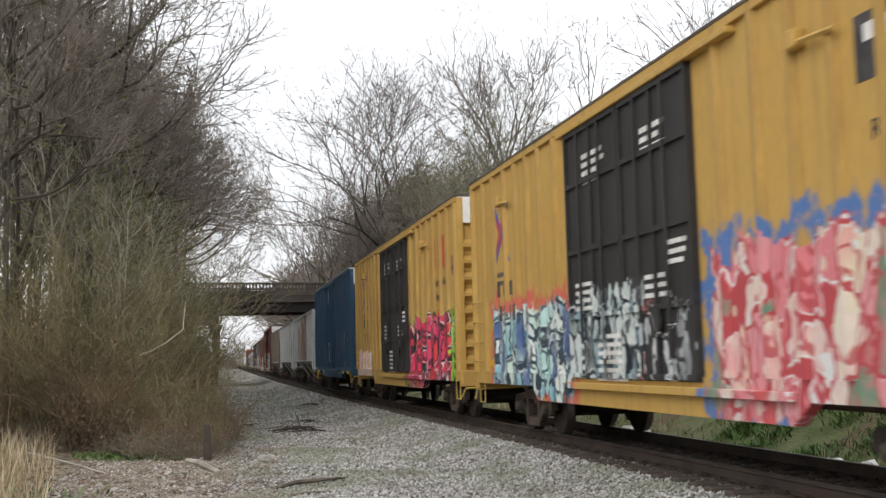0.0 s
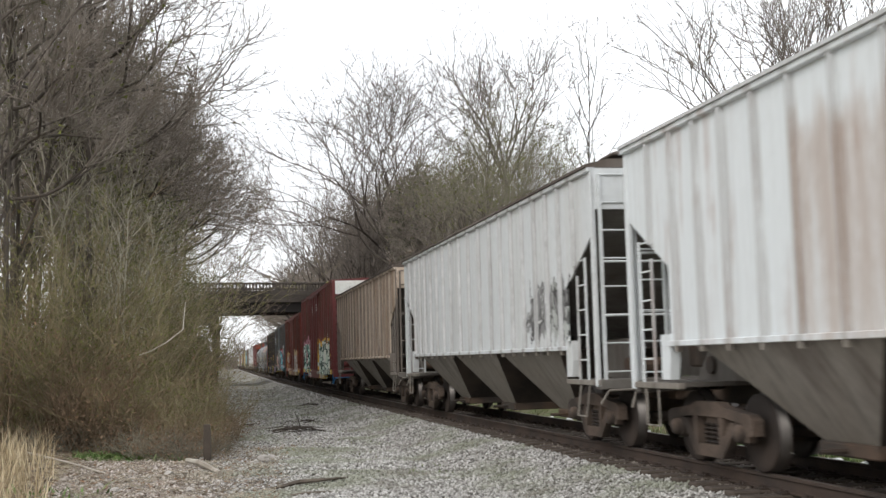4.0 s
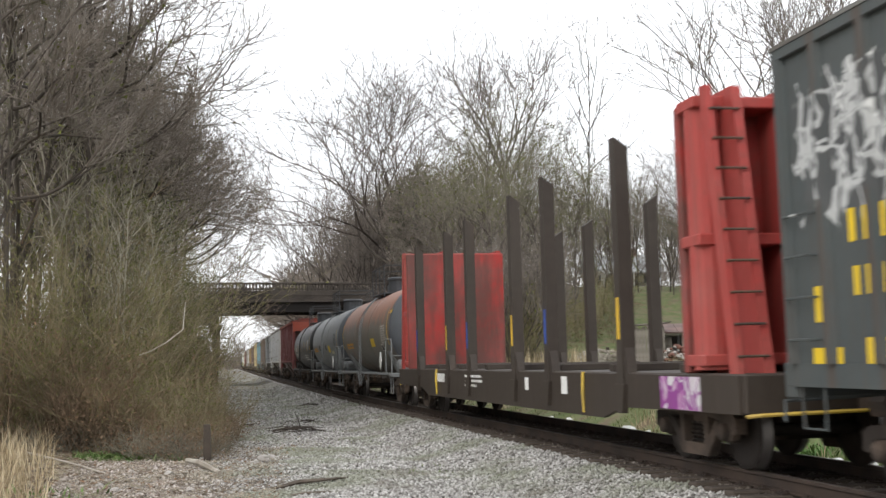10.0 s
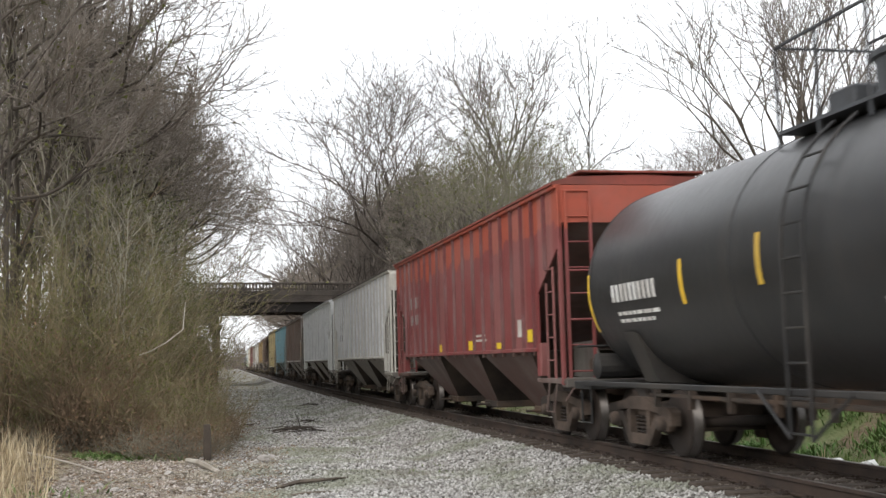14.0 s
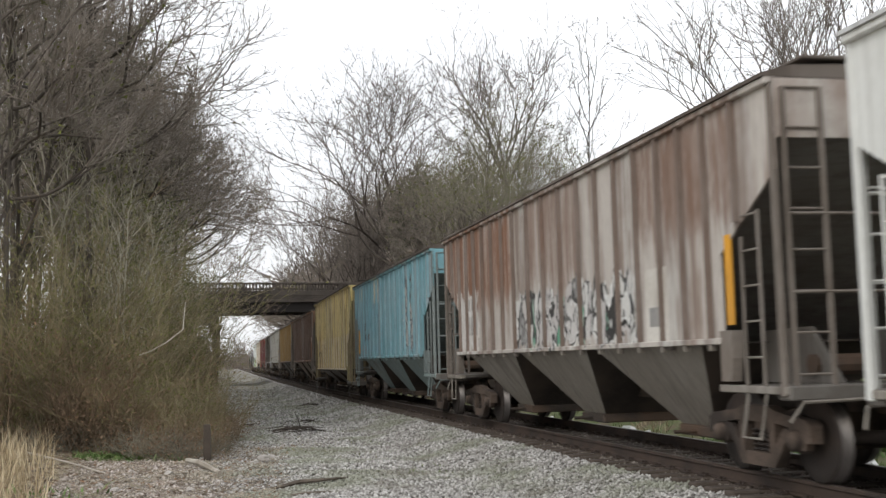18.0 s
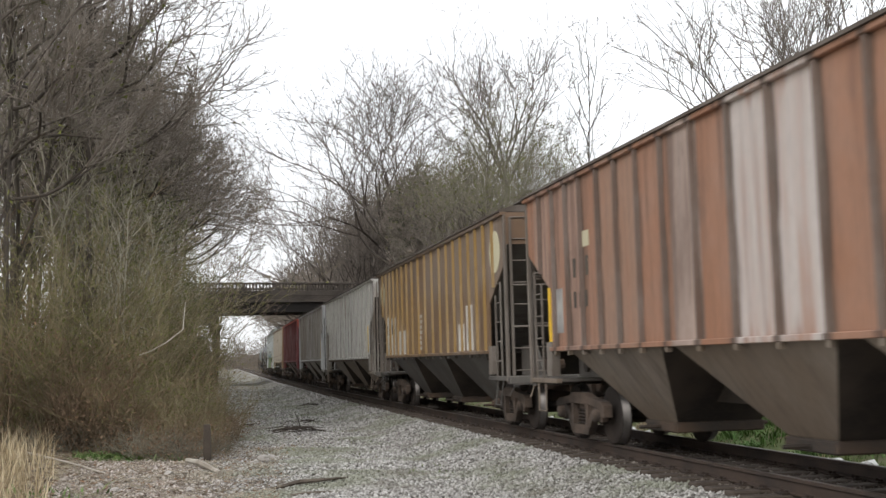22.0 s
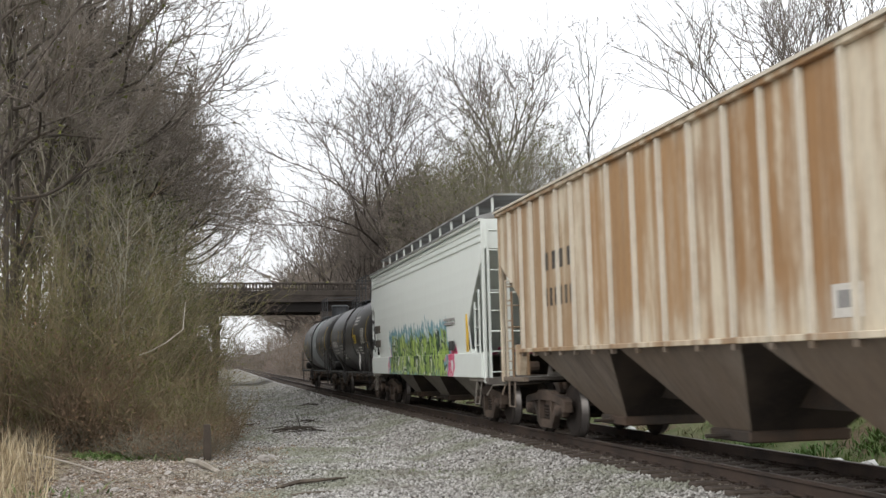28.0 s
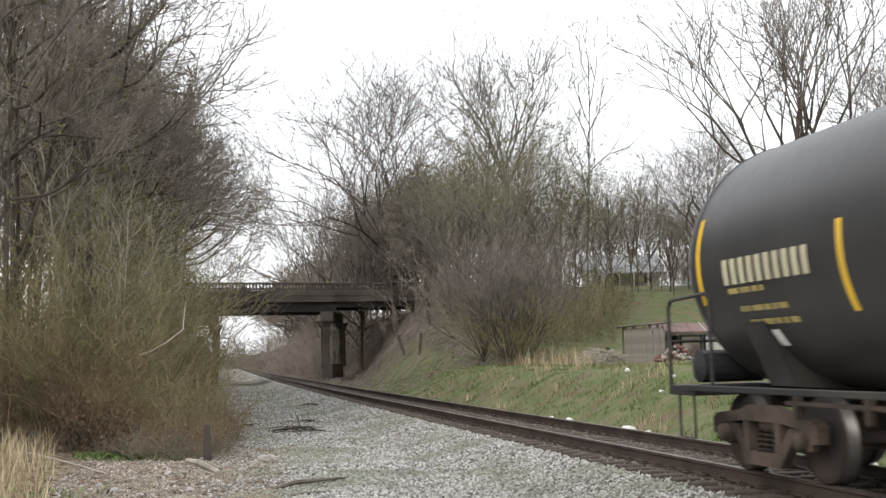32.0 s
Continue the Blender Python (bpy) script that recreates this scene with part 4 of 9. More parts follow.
# ---------------- bulkhead flat car
def bulkhead_flat(front, rear):
    car, h = new_car("bulkhead_flat_car", front, rear, "empty brown bulkhead flat car with red end bulkheads and tall stakes", "flat car")
    W = 1.42
    part("deck", Shape().box(-W, W, -h, h, 0.98, 1.16, 0.02), FLAT_BROWN, car)
    for s in (-1, 1):
        part("side_sill", Shape().prism([(-h, 1.14), (-h, 0.72), (-h + 3.6, 0.68), (-h + 4.4, 0.5), (h - 4.4, 0.5), (h - 3.6, 0.68), (h, 0.72), (h, 1.14)], *sorted((s * (W - 0.04), s * (W + 0.03))), "x"), FLAT_BROWN, car)
        for i, y in enumerate((-7.5, -4.0, -1.85, 1.9, 4.1, 7.9)):
            xo = s * (W + 0.06)
            xi = s * (W - 0.14)
            zt = 4.38
            q = Shape().box(*sorted((xi, xo)), y - 0.11, y + 0.11, 0.95, zt - 0.12)
            q.prism([(xi, zt - 0.12), (xo, zt - 0.12), (xo, zt + 0.08), (xi, zt - 0.06)], y - 0.11, y + 0.11, "y")
            st = part("stake", q, STAKE_BROWN, car)
            part("stake_gusset", Shape().prism([(y - 0.24, 1.14), (y + 0.24, 1.14), (y + 0.12, 1.5), (y - 0.12, 1.5)], *sorted((xi + s * 0.03, xo - s * 0.03)), "x"), STAKE_BROWN, st)
            part("stake_pocket", Shape().prism([(y - 0.2, 1.0), (y + 0.2, 1.0), (y + 0.1, 0.6), (y - 0.1, 0.6)], *sorted((s * W, s * (W + 0.09))), "x"), FLAT_BROWN, st)
            if s < 0:
                part("reflector_strip", Shape().box(xo - 0.006, xo, y - 0.05, y + 0.05, 1.62, 2.2), YELLOW_STENCIL if i % 2 == 0 else BLUE_STENCIL, st)
    for i in range(8):
        y = -h + 2.0 + (2 * h - 4) * i / 7
        part("bolster_timber", Shape().box(-W + 0.2, W - 0.2, y - 0.1, y + 0.1, 1.16, 1.27, 0.01), STAKE_BROWN, car)
    for e in (-1, 1):
        yi, yo = e * (h - 1.5), e * (h - 1.36)
        top = 4.42
        bulk = part("bulkhead", Shape().box(-W, W, *sorted((yi, yo)), 1.16, top, 0.015), BULK_RED, car, "red steel bulkhead, scraped brown")
        for x in (-W + 0.42, -0.3, 0.45, W - 0.1):
            part("bulkhead_post", Shape().prism([(e * (h - 1.36), 1.16), (e * (h - 0.12), 1.16), (e * (h - 0.2), 1.6), (e * (h - 0.62), top + 0.1), (e * (h - 1.36), top + 0.1)], x - 0.06, x + 0.06, "x"), BULK_BRIGHT, bulk)
        for z in (1.3, 2.72, top - 0.05):
            part("bulkhead_beam", Shape().box(-W - 0.02, W + 0.02, *sorted((e * (h - 1.37), e * (h - 0.85))), z - 0.06, z + 0.08, 0.015), BULK_BRIGHT, bulk)
        for s in (-1, 1):
            part("bulkhead_column", Shape().lathe([(1.2, 0.22), (top - 0.02, 0.22)], 14, "z", (s * (W - 0.2), e * (h - 1.1), 0)), BULK_BRIGHT, bulk, smooth=False)
            part("side_brace", Shape().prism([(e * (h - 0.3), 1.16), (e * (h - 0.1), 1.16), (e * (h - 0.6), top + 0.1), (e * (h - 0.78), top + 0.1)], *sorted((s * (W - 0.1), s * (W - 0.02))), "x"), BULK_BRIGHT, bulk)
        for i in range(9):
            z = 1.35 + 0.36 * i
            y = e * (h - 0.12 - 0.5 * (z - 1.16) / (top - 1.06) + 0.03)
            part("rung", Shape().tube([(-W + 0.04, y, z), (-W + 0.42, y, z)], 0.016, 5), DARK_STEEL, bulk)
        part("end_sill", Shape().box(-W, W, *sorted((e * (h - 0.1), e * (h + 0.1))), 0.72, 1.16, 0.02), FLAT_BROWN, car)
        part("uncoupling_lever", Shape().tube([(-W, e * (h + 0.1), 0.7), (-W + 0.1, e * (h + 0.22), 0.72), (-0.1, e * (h + 0.3), 0.74)], 0.022, 5), YELLOW_ROD, car)
    part("sill_graffiti", Shape().box(-W - 0.037, -W - 0.02, -h + 1.0, -h + 2.2, 0.72, 1.12), FLAT_TAG, car, "purple and white sprayed tag")
    plate(car, WHITE_STENCIL, -h + 6.2, 0.8, 0.3, 0.28, x=-W - 0.03)
    plate(car, WHITE_STENCIL, -h + 8.4, 0.82, 0.22, 0.22, x=-W - 0.03)
    for y in (-h + 5.2, h - 5.6):
        part("strap", Shape().tube([(-W - 0.04, y, 1.16), (-W - 0.06, y, 0.9), (-W - 0.03, y + 0.05, 0.55)], 0.03, 5), YELLOW_ROD, car, "yellow webbing strap")
    glyphs(car, WHITE_STENCIL, h - 5.6, 0.86, 0.2, 6, x=-W - 0.03)
    small_print(car, WHITE_STENCIL, h - 9.5, 1.05, 1.6, 3, x=-W - 0.03, pitch=0.1, h=0.05)
    couplers(car, h)
    for s in (-1, 1):
        bogie(car, s * (h - 2.1))
    return car


# ---------------- the ground, one sheet
def smooth01(a, b, x):
    t = min(1.0, max(0.0, (x - a) / (b - a)))
    return t * t * (3 - 2 * t)


def line_coords(x, y):
    """Metres along the line and to its right, near enough."""
    m = min(y, STRAIGHT)
    return y, x - OFF - 0.5 * BEND * m * abs(m) - BEND * STRAIGHT * (y - m)


def bank_height(s):
    """How high the cutting's sides stand along the line."""
    return 1.1 + 5.4 * smooth01(60, 112, s) + 0.8 * smooth01(130, 220, s)


def ground_z(x, y):
    s, o = line_coords(x, y)
    n = noise.noise(Vector((x * 0.35, y * 0.35, 0))) * 0.06 + noise.noise(Vector((x * 0.08, y * 0.08, 3))) * 0.12
    if o < 0:
        z = -0.25 - 0.3 * smooth01(1.5, 3.2, -o)
        left = -o - 3.2
        if left > 0:
            z += n * min(1, left * 0.5)
        # grassy shoulder near the camera and the wooded rise beyond the gravel
        z += 0.22 * smooth01(8.6, 11.5, -o) + 4.0 * smooth01(16, 60, -o) + (bank_height(s) - 1.2) * 0.7 * smooth01(11, 26, -o) * (1 - smooth01(170, 260, s))
        return z
    z = -0.25 - 0.35 * smooth01(1.5, 3.0, o)
    H = bank_height(s)
    wide = 7.0 + 5.0 * smooth01(50, 110, s)
    z += (H + 0.35) * smooth01(3.2 + 4.2 * smooth01(92, 106, s), wide + 2.0 * smooth01(92, 108, s), o) + n * smooth01(3.0, 5.0, o) * 2.2
    # the yard is flat; behind it the hill climbs to the house
    z += 1.3 * smooth01(78, 106, s) * smooth01(wide + 3, wide + 14, o)
    z += 3.0 * smooth01(45, 130, o) + 1.9 * smooth01(106, 132, s) * smooth01(wide + 3, wide + 14, o)
    return z


def ground_sheet():
    xs = np.concatenate([np.linspace(-900, -70, 12), np.linspace(-60, -12, 24), np.linspace(-11.5, 4, 50), np.linspace(4.2, 24, 90), np.linspace(24.5, 80, 60), np.linspace(90, 1200, 14)])
    ys = np.concatenate([np.linspace(-400, -20, 12), np.linspace(-18, 8, 20), np.linspace(8.5, 60, 150), np.linspace(60.7, 170, 120), np.linspace(174, 420, 50), np.linspace(450, 3500, 24)])
    v = []
    for y in ys:
        shift = -line_coords(OFF, y)[1] if 0 < y < 900 else (-line_coords(OFF, 900)[1] if y > 0 else 0)
        for x in xs:
            xx = x + shift
            v.append((xx, y, ground_z(xx, min(y, 900))))
    nx = len(xs)
    f = [(j * nx + i, j * nx + i + 1, (j + 1) * nx + i + 1, (j + 1) * nx + i) for j in range(len(ys) - 1) for i in range(nx - 1)]
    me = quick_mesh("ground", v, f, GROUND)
    me.shade_smooth()
    return tagged(new("ground", me), "gravel, dry leaf litter and rough spring grass", "ground", kind="structure")


def ground_material():
    k = Nodes("ground_gravel_grass_litter", 0.9)
    pos = k.coords(world=True)
    sep = k.n("SeparateXYZ")
    k.set(sep.inputs[0], pos)
    x, y = sep.outputs["X"], sep.outputs["Y"]
    m = k.math("MINIMUM", y, STRAIGHT)
    bend = k.math("ADD", k.math("MULTIPLY", k.math("MULTIPLY", m, m), 0.5 * BEND), k.math("MULTIPLY", k.math("SUBTRACT", y, m), BEND * STRAIGHT))
    o = k.math("SUBTRACT", k.math("SUBTRACT", x, OFF), bend)
    wob = k.math("MULTIPLY", k.math("SUBTRACT", k.noise(pos, 0.35, 4), 0.5), 3.0)
    fine, mid = k.noise(pos, 14.0, 4), k.noise(pos, 2.2, 5)
    stones = k.n("TexVoronoi", feature="F1")
    k.set(stones.inputs["Vector"], pos)
    stones.inputs["Scale"].default_value = 17.0
    tone = k.n("SeparateColor")
    k.set(tone.inputs[0], stones.outputs["Color"])
    gravel = k.mix(tone.outputs[0], (0.27, 0.255, 0.235), (0.56, 0.54, 0.51))
    gravel = k.mix(k.math("MULTIPLY", k.step(stones.outputs["Distance"], 0.3, 0.65), 0.55), gravel, (0.1, 0.092, 0.083))
    gravel = k.mix(k.math("MULTIPLY", k.step(mid, 0.5, 0.75), 0.35), gravel, (0.15, 0.135, 0.115))
    bed = k.mix(tone.outputs[1], (0.06, 0.046, 0.037), (0.15, 0.125, 0.105))
    grass = k.mix(k.step(mid, 0.35, 0.65), (0.085, 0.115, 0.035), (0.14, 0.155, 0.065))
    grass = k.mix(k.math("MULTIPLY", k.step(k.noise(pos, 0.7, 7), 0.46, 0.6), 0.75), grass, (0.165, 0.145, 0.085))
    grass = k.mix(k.math("MULTIPLY", k.step(k.noise(pos, 0.9, 8), 0.54, 0.63), 0.85), grass, (0.15, 0.1, 0.068))
    grass = k.mix(k.math("MULTIPLY", k.step(fine, 0.5, 0.7), 0.5), grass, (0.06, 0.072, 0.028))
    litter = k.mix(k.step(mid, 0.35, 0.7), (0.105, 0.074, 0.054), (0.048, 0.036, 0.028))
    litter = k.mix(k.math("MULTIPLY", k.step(fine, 0.5, 0.7), 0.6), litter, (0.17, 0.125, 0.09))
    straw = k.mix(k.step(mid, 0.35, 0.65), (0.3, 0.25, 0.15), (0.17, 0.15, 0.075))
    # from the left: litter, straw and leaf mould, gravel, the rail bed, gravel again, grass, litter far off
    ow = k.math("ADD", o, wob)
    c = k.mix(k.step(ow, -11.4, -10.2), k.mix(k.step(y, 20, 25), straw, litter), k.mix(k.step(mid, 0.4, 0.6), straw, litter))
    patchy = k.mix(k.math("MULTIPLY", k.step(k.noise(pos, 1.1, 6), 0.42, 0.58), 0.75), gravel, k.mix(k.step(fine, 0.4, 0.65), (0.24, 0.19, 0.15), (0.42, 0.36, 0.31)))
    c = k.mix(k.step(ow, -10.0, -9.0), c, patchy)
    c = k.mix(k.step(ow, -7.2, -5.4), c, gravel)
    lit2 = k.math("MULTIPLY", k.step(k.noise(pos, 0.9, 6), 0.55, 0.68), k.step(ow, -3.0, -6.0))
    c = k.mix(k.math("MULTIPLY", lit2, 0.6), c, (0.1, 0.085, 0.065))
    c = k.mix(k.step(o, -1.2, -0.9), c, bed)
    c = k.mix(k.step(k.math("ADD", o, k.math("MULTIPLY", wob, 0.15)), 1.0, 1.4), c, gravel)
    c = k.mix(k.step(k.math("ADD", o, k.math("MULTIPLY", wob, 0.3)), 2.7, 3.2), c, grass)
    woods = k.step(k.math("ADD", y, k.math("MULTIPLY", wob, 3.0)), 78, 96)
    woods = k.math("MULTIPLY", woods, k.step(o, 3.0, 4.0))
    woods = k.math("MULTIPLY", woods, k.step(k.math("ADD", o, wob), 26.0, 20.0))
    c = k.mix(woods, c, litter)
    # weeds in the gravel
    weeds = k.math("MULTIPLY", k.step(k.noise(pos, 0.45, 5), 0.47, 0.62), k.math("MULTIPLY", k.step(o, -6.8, -5.5), k.step(o, -2.2, -3.0)))
    c = k.mix(k.math("MULTIPLY", weeds, 0.55), c, (0.15, 0.16, 0.085))
    # silt and moss on the gravel further off
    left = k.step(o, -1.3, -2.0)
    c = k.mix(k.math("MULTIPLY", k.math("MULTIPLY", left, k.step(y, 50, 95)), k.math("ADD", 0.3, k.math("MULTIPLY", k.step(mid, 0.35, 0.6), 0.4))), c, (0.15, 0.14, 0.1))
    # the bridge's cast shadow, painted as a dark band on the gravel
    bridge_shade = k.math("MULTIPLY", k.step(k.math("ADD", y, wob), 104, 108), k.step(k.math("ADD", y, wob), 121, 117))
    c = k.mix(k.math("MULTIPLY", k.math("MULTIPLY", left, bridge_shade), 0.75), c, (0.05, 0.043, 0.035))
    k.bump(k.math("ADD", k.math("MULTIPLY", stones.outputs["Distance"], -0.6), k.math("MULTIPLY", fine, 0.5)), 0.7, 0.04)
    return k.done(c)


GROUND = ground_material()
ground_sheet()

# ---------------- bridge
CONCRETE = plain("weathered_bridge_concrete", (0.105, 0.09, 0.078), (0.045, 0.038, 0.033), 0.85, 0, 1.2, 0.3, amount=(0.3, 0.7))
GIRDER = plain("dark_rusted_girder", (0.018, 0.016, 0.015), (0.035, 0.028, 0.024), 0.8, 0, 2)
ASPHALT = plain("old_road_asphalt", (0.06, 0.06, 0.06), (0.045, 0.044, 0.043), 0.9, 0, 3)


def bridge():
    b = new("road_bridge")
    tagged(b, "weathered concrete road bridge on dark girders over the railway", "bridge")
    a, e = Vector((-9.0, 114.0, 0)), Vector((31.0, 120.0, 0))
    u = (e - a).normalized()
    ang = math.degrees(math.atan2(u.y, u.x))
    b.matrix_basis = pose(a.x, a.y, 0, 0, 0, ang)
    L, WID = (e - a).length, 8.0
    z0 = 6.55
    part("deck_slab", Shape().box(0, L, -0.25, WID + 0.25, z0 + 1.0, z0 + 1.35, 0.03), CONCRETE, b)
    part("road_surface", Shape().box(0, L, 0.35, WID - 0.35, z0 + 1.352, z0 + 1.4), ASPHALT, b)
    for y in (0.15, 2.1, 4.0, 5.9, 7.6):
        part("girder", Shape().prism([(y - 0.2, z0), (y + 0.2, z0), (y + 0.2, z0 + 0.06), (y + 0.04, z0 + 0.08), (y + 0.04, z0 + 1.0), (y - 0.04, z0 + 1.0), (y - 0.04, z0 + 0.08), (y - 0.2, z0 + 0.06)], 0, 23.2, "x"), GIRDER, b)
        part("end_span_girder", Shape().prism([(y - 0.15, z0 + 0.45), (y + 0.15, z0 + 0.45), (y + 0.15, z0 + 0.5), (y + 0.03, z0 + 0.52), (y + 0.03, z0 + 1.0), (y - 0.03, z0 + 1.0), (y - 0.03, z0 + 0.52), (y - 0.15, z0 + 0.5)], 23.2, L, "x"), GIRDER, b)
    for y in (-0.25, WID):
        part("fascia_beam", Shape().box(0, L, y, y + 0.25, z0 + 1.36, z0 + 1.62, 0.02), CONCRETE, b)
        part("kerb", Shape().box(0, L, y - 0.06, y + 0.31, z0 + 1.62, z0 + 2.15, 0.03), CONCRETE, b)
        part("parapet_rail", Shape().box(0, L, y - 0.05, y + 0.3, z0 + 2.78, z0 + 2.98, 0.03), CONCRETE, b)
        n = 120
        me = Shape().box(-0.075, 0.075, y + 0.05, y + 0.2, z0 + 2.15, z0 + 2.8).mesh("baluster", CONCRETE)
        post = Shape().box(-0.17, 0.17, y - 0.02, y + 0.27, z0 + 2.15, z0 + 2.8).mesh("parapet_post", CONCRETE)
        for i in range(n):
            big = i % 10 == 0
            shared("parapet_post" if big else "baluster", post if big else me, b, pose(0.2 + i * (L - 0.4) / (n - 1), 0, 0))
    for xb in (8.6, 22.2):
        bent = part("pier_cap", Shape().prism([(xb - 0.75, -0.5), (xb + 0.55, -0.5), (xb + 4.1, WID + 0.5), (xb + 2.8, WID + 0.5)], z0 - 0.95, z0, "z"), CONCRETE, b, "dark stained concrete pier cap")
        for y, dx in ((0.6, 0.0), (WID - 0.6, 3.6)):
            xc = xb + dx
            part("pier_column", Shape().box(xc - 0.36, xc + 0.36, y - 0.4, y + 0.4, 0.9, z0 - 0.9, 0.06), CONCRETE, bent)
            part("haunch", Shape().prism([(y - 0.4, z0 - 1.6), (y + 0.4, z0 - 1.6), (y + 0.75, z0 - 0.93), (y - 0.75, z0 - 0.93)], xc - 0.38, xc + 0.38, "x"), CONCRETE, bent)
            part("haunch", Shape().prism([(xc - 0.36, z0 - 1.7), (xc + 0.36, z0 - 1.7), (xc + 0.75, z0 - 0.94), (xc - 0.8, z0 - 0.94)], y - 0.36, y + 0.36, "y"), CONCRETE, bent)
        part("crash_wall", Shape().prism([(xb - 0.5, -0.1), (xb + 0.5, -0.1), (xb + 3.9, WID + 0.1), (xb + 2.9, WID + 0.1)], -1.2, 1.2, "z"), CONCRETE, bent)
    for xb in (-0.4, L - 0.6):
        part("abutment", Shape().box(xb, xb + 1.0, -0.4, WID + 0.4, 2.0, z0 + 1.0, 0.05), CONCRETE, b)
    return b


bridge()


# ---------------- bare trees
BARK = plain("grey_brown_bark", (0.1, 0.084, 0.07), (0.055, 0.046, 0.039), 0.95, 0, 3, 0.4)
TWIG_DARK = plain("dark_grey_twig_bark", (0.215, 0.186, 0.163), (0.115, 0.098, 0.085), 0.95, 0, 2, 0.1)
TWIG_OLIVE = plain("olive_grey_twig_bark", (0.2, 0.182, 0.138), (0.12, 0.108, 0.082), 0.95, 0, 2, 0.1)
TWIG_RUSSET = plain("russet_twig_bark", (0.27, 0.205, 0.165), (0.16, 0.12, 0.098), 0.95, 0, 2, 0.1)
SAPLING_BARK = plain("pale_smooth_sapling_bark", (0.4, 0.37, 0.3), (0.24, 0.22, 0.17), 0.9, 0, 3, 0.2)
TWIG = plain("brown_twig_bark", (0.27, 0.235, 0.2), (0.165, 0.14, 0.118), 0.9, 0, 2, 0.1)
TWIG_PALE = plain("olive_brown_stem_bark", (0.235, 0.198, 0.118), (0.125, 0.103, 0.06), 0.9, 0, 2, 0.1)
TWIG_RED = plain("red_brown_bramble", (0.225, 0.16, 0.1), (0.125, 0.088, 0.056), 0.9, 0, 2, 0.1)
BUD = plain("spring_bud_green", (0.14, 0.155, 0.035), (0.095, 0.092, 0.026), 0.8, 0, 2, 0.0)
DEAD_LEAF = plain("dead_leaf_brown", (0.24, 0.145, 0.085), (0.15, 0.1, 0.065), 0.9, 0, 2, 0.0)
IVY = plain("dark_ivy_leaf", (0.03, 0.045, 0.018), (0.045, 0.05, 0.025), 0.6, 0, 4, 0.0)


def with_spikes(segs, ends):
    """Sticks together with fine twigs that end in a point, rows of x0 y0 z0 x1 y1 z1 r."""
    v, f = sticks(segs, 3)
    a = np.asarray(ends, np.float64)
    p, q = a[:, 0:3], a[:, 3:6]
    d = q - p
    ref = np.where(np.abs(d[:, 2:3]) < 0.7 * np.linalg.norm(d, axis=1, keepdims=True), np.array([[0, 0, 1.0]]), np.array([[1.0, 0, 0]]))
    u = np.cross(d, ref)
    u /= np.linalg.norm(u, axis=1, keepdims=True) + 1e-9
    w = np.cross(d, u)
    w /= np.linalg.norm(w, axis=1, keepdims=True) + 1e-9
    r = a[:, 6:7]
    pv = np.stack([p + u * r, p + (w * 0.87 - u * 0.5) * r, p - (w * 0.87 + u * 0.5) * r, q], 1).reshape(-1, 3)
    base = len(v) + np.arange(len(a))[:, None, None] * 4
    pf = (np.array([[0, 1, 3], [1, 2, 3], [2, 0, 3]])[None] + base).reshape(-1, 3)
    return np.concatenate([v, pv]), np.concatenate([f[:, (0, 1, 2)], f[:, (0, 2, 3)], pf])


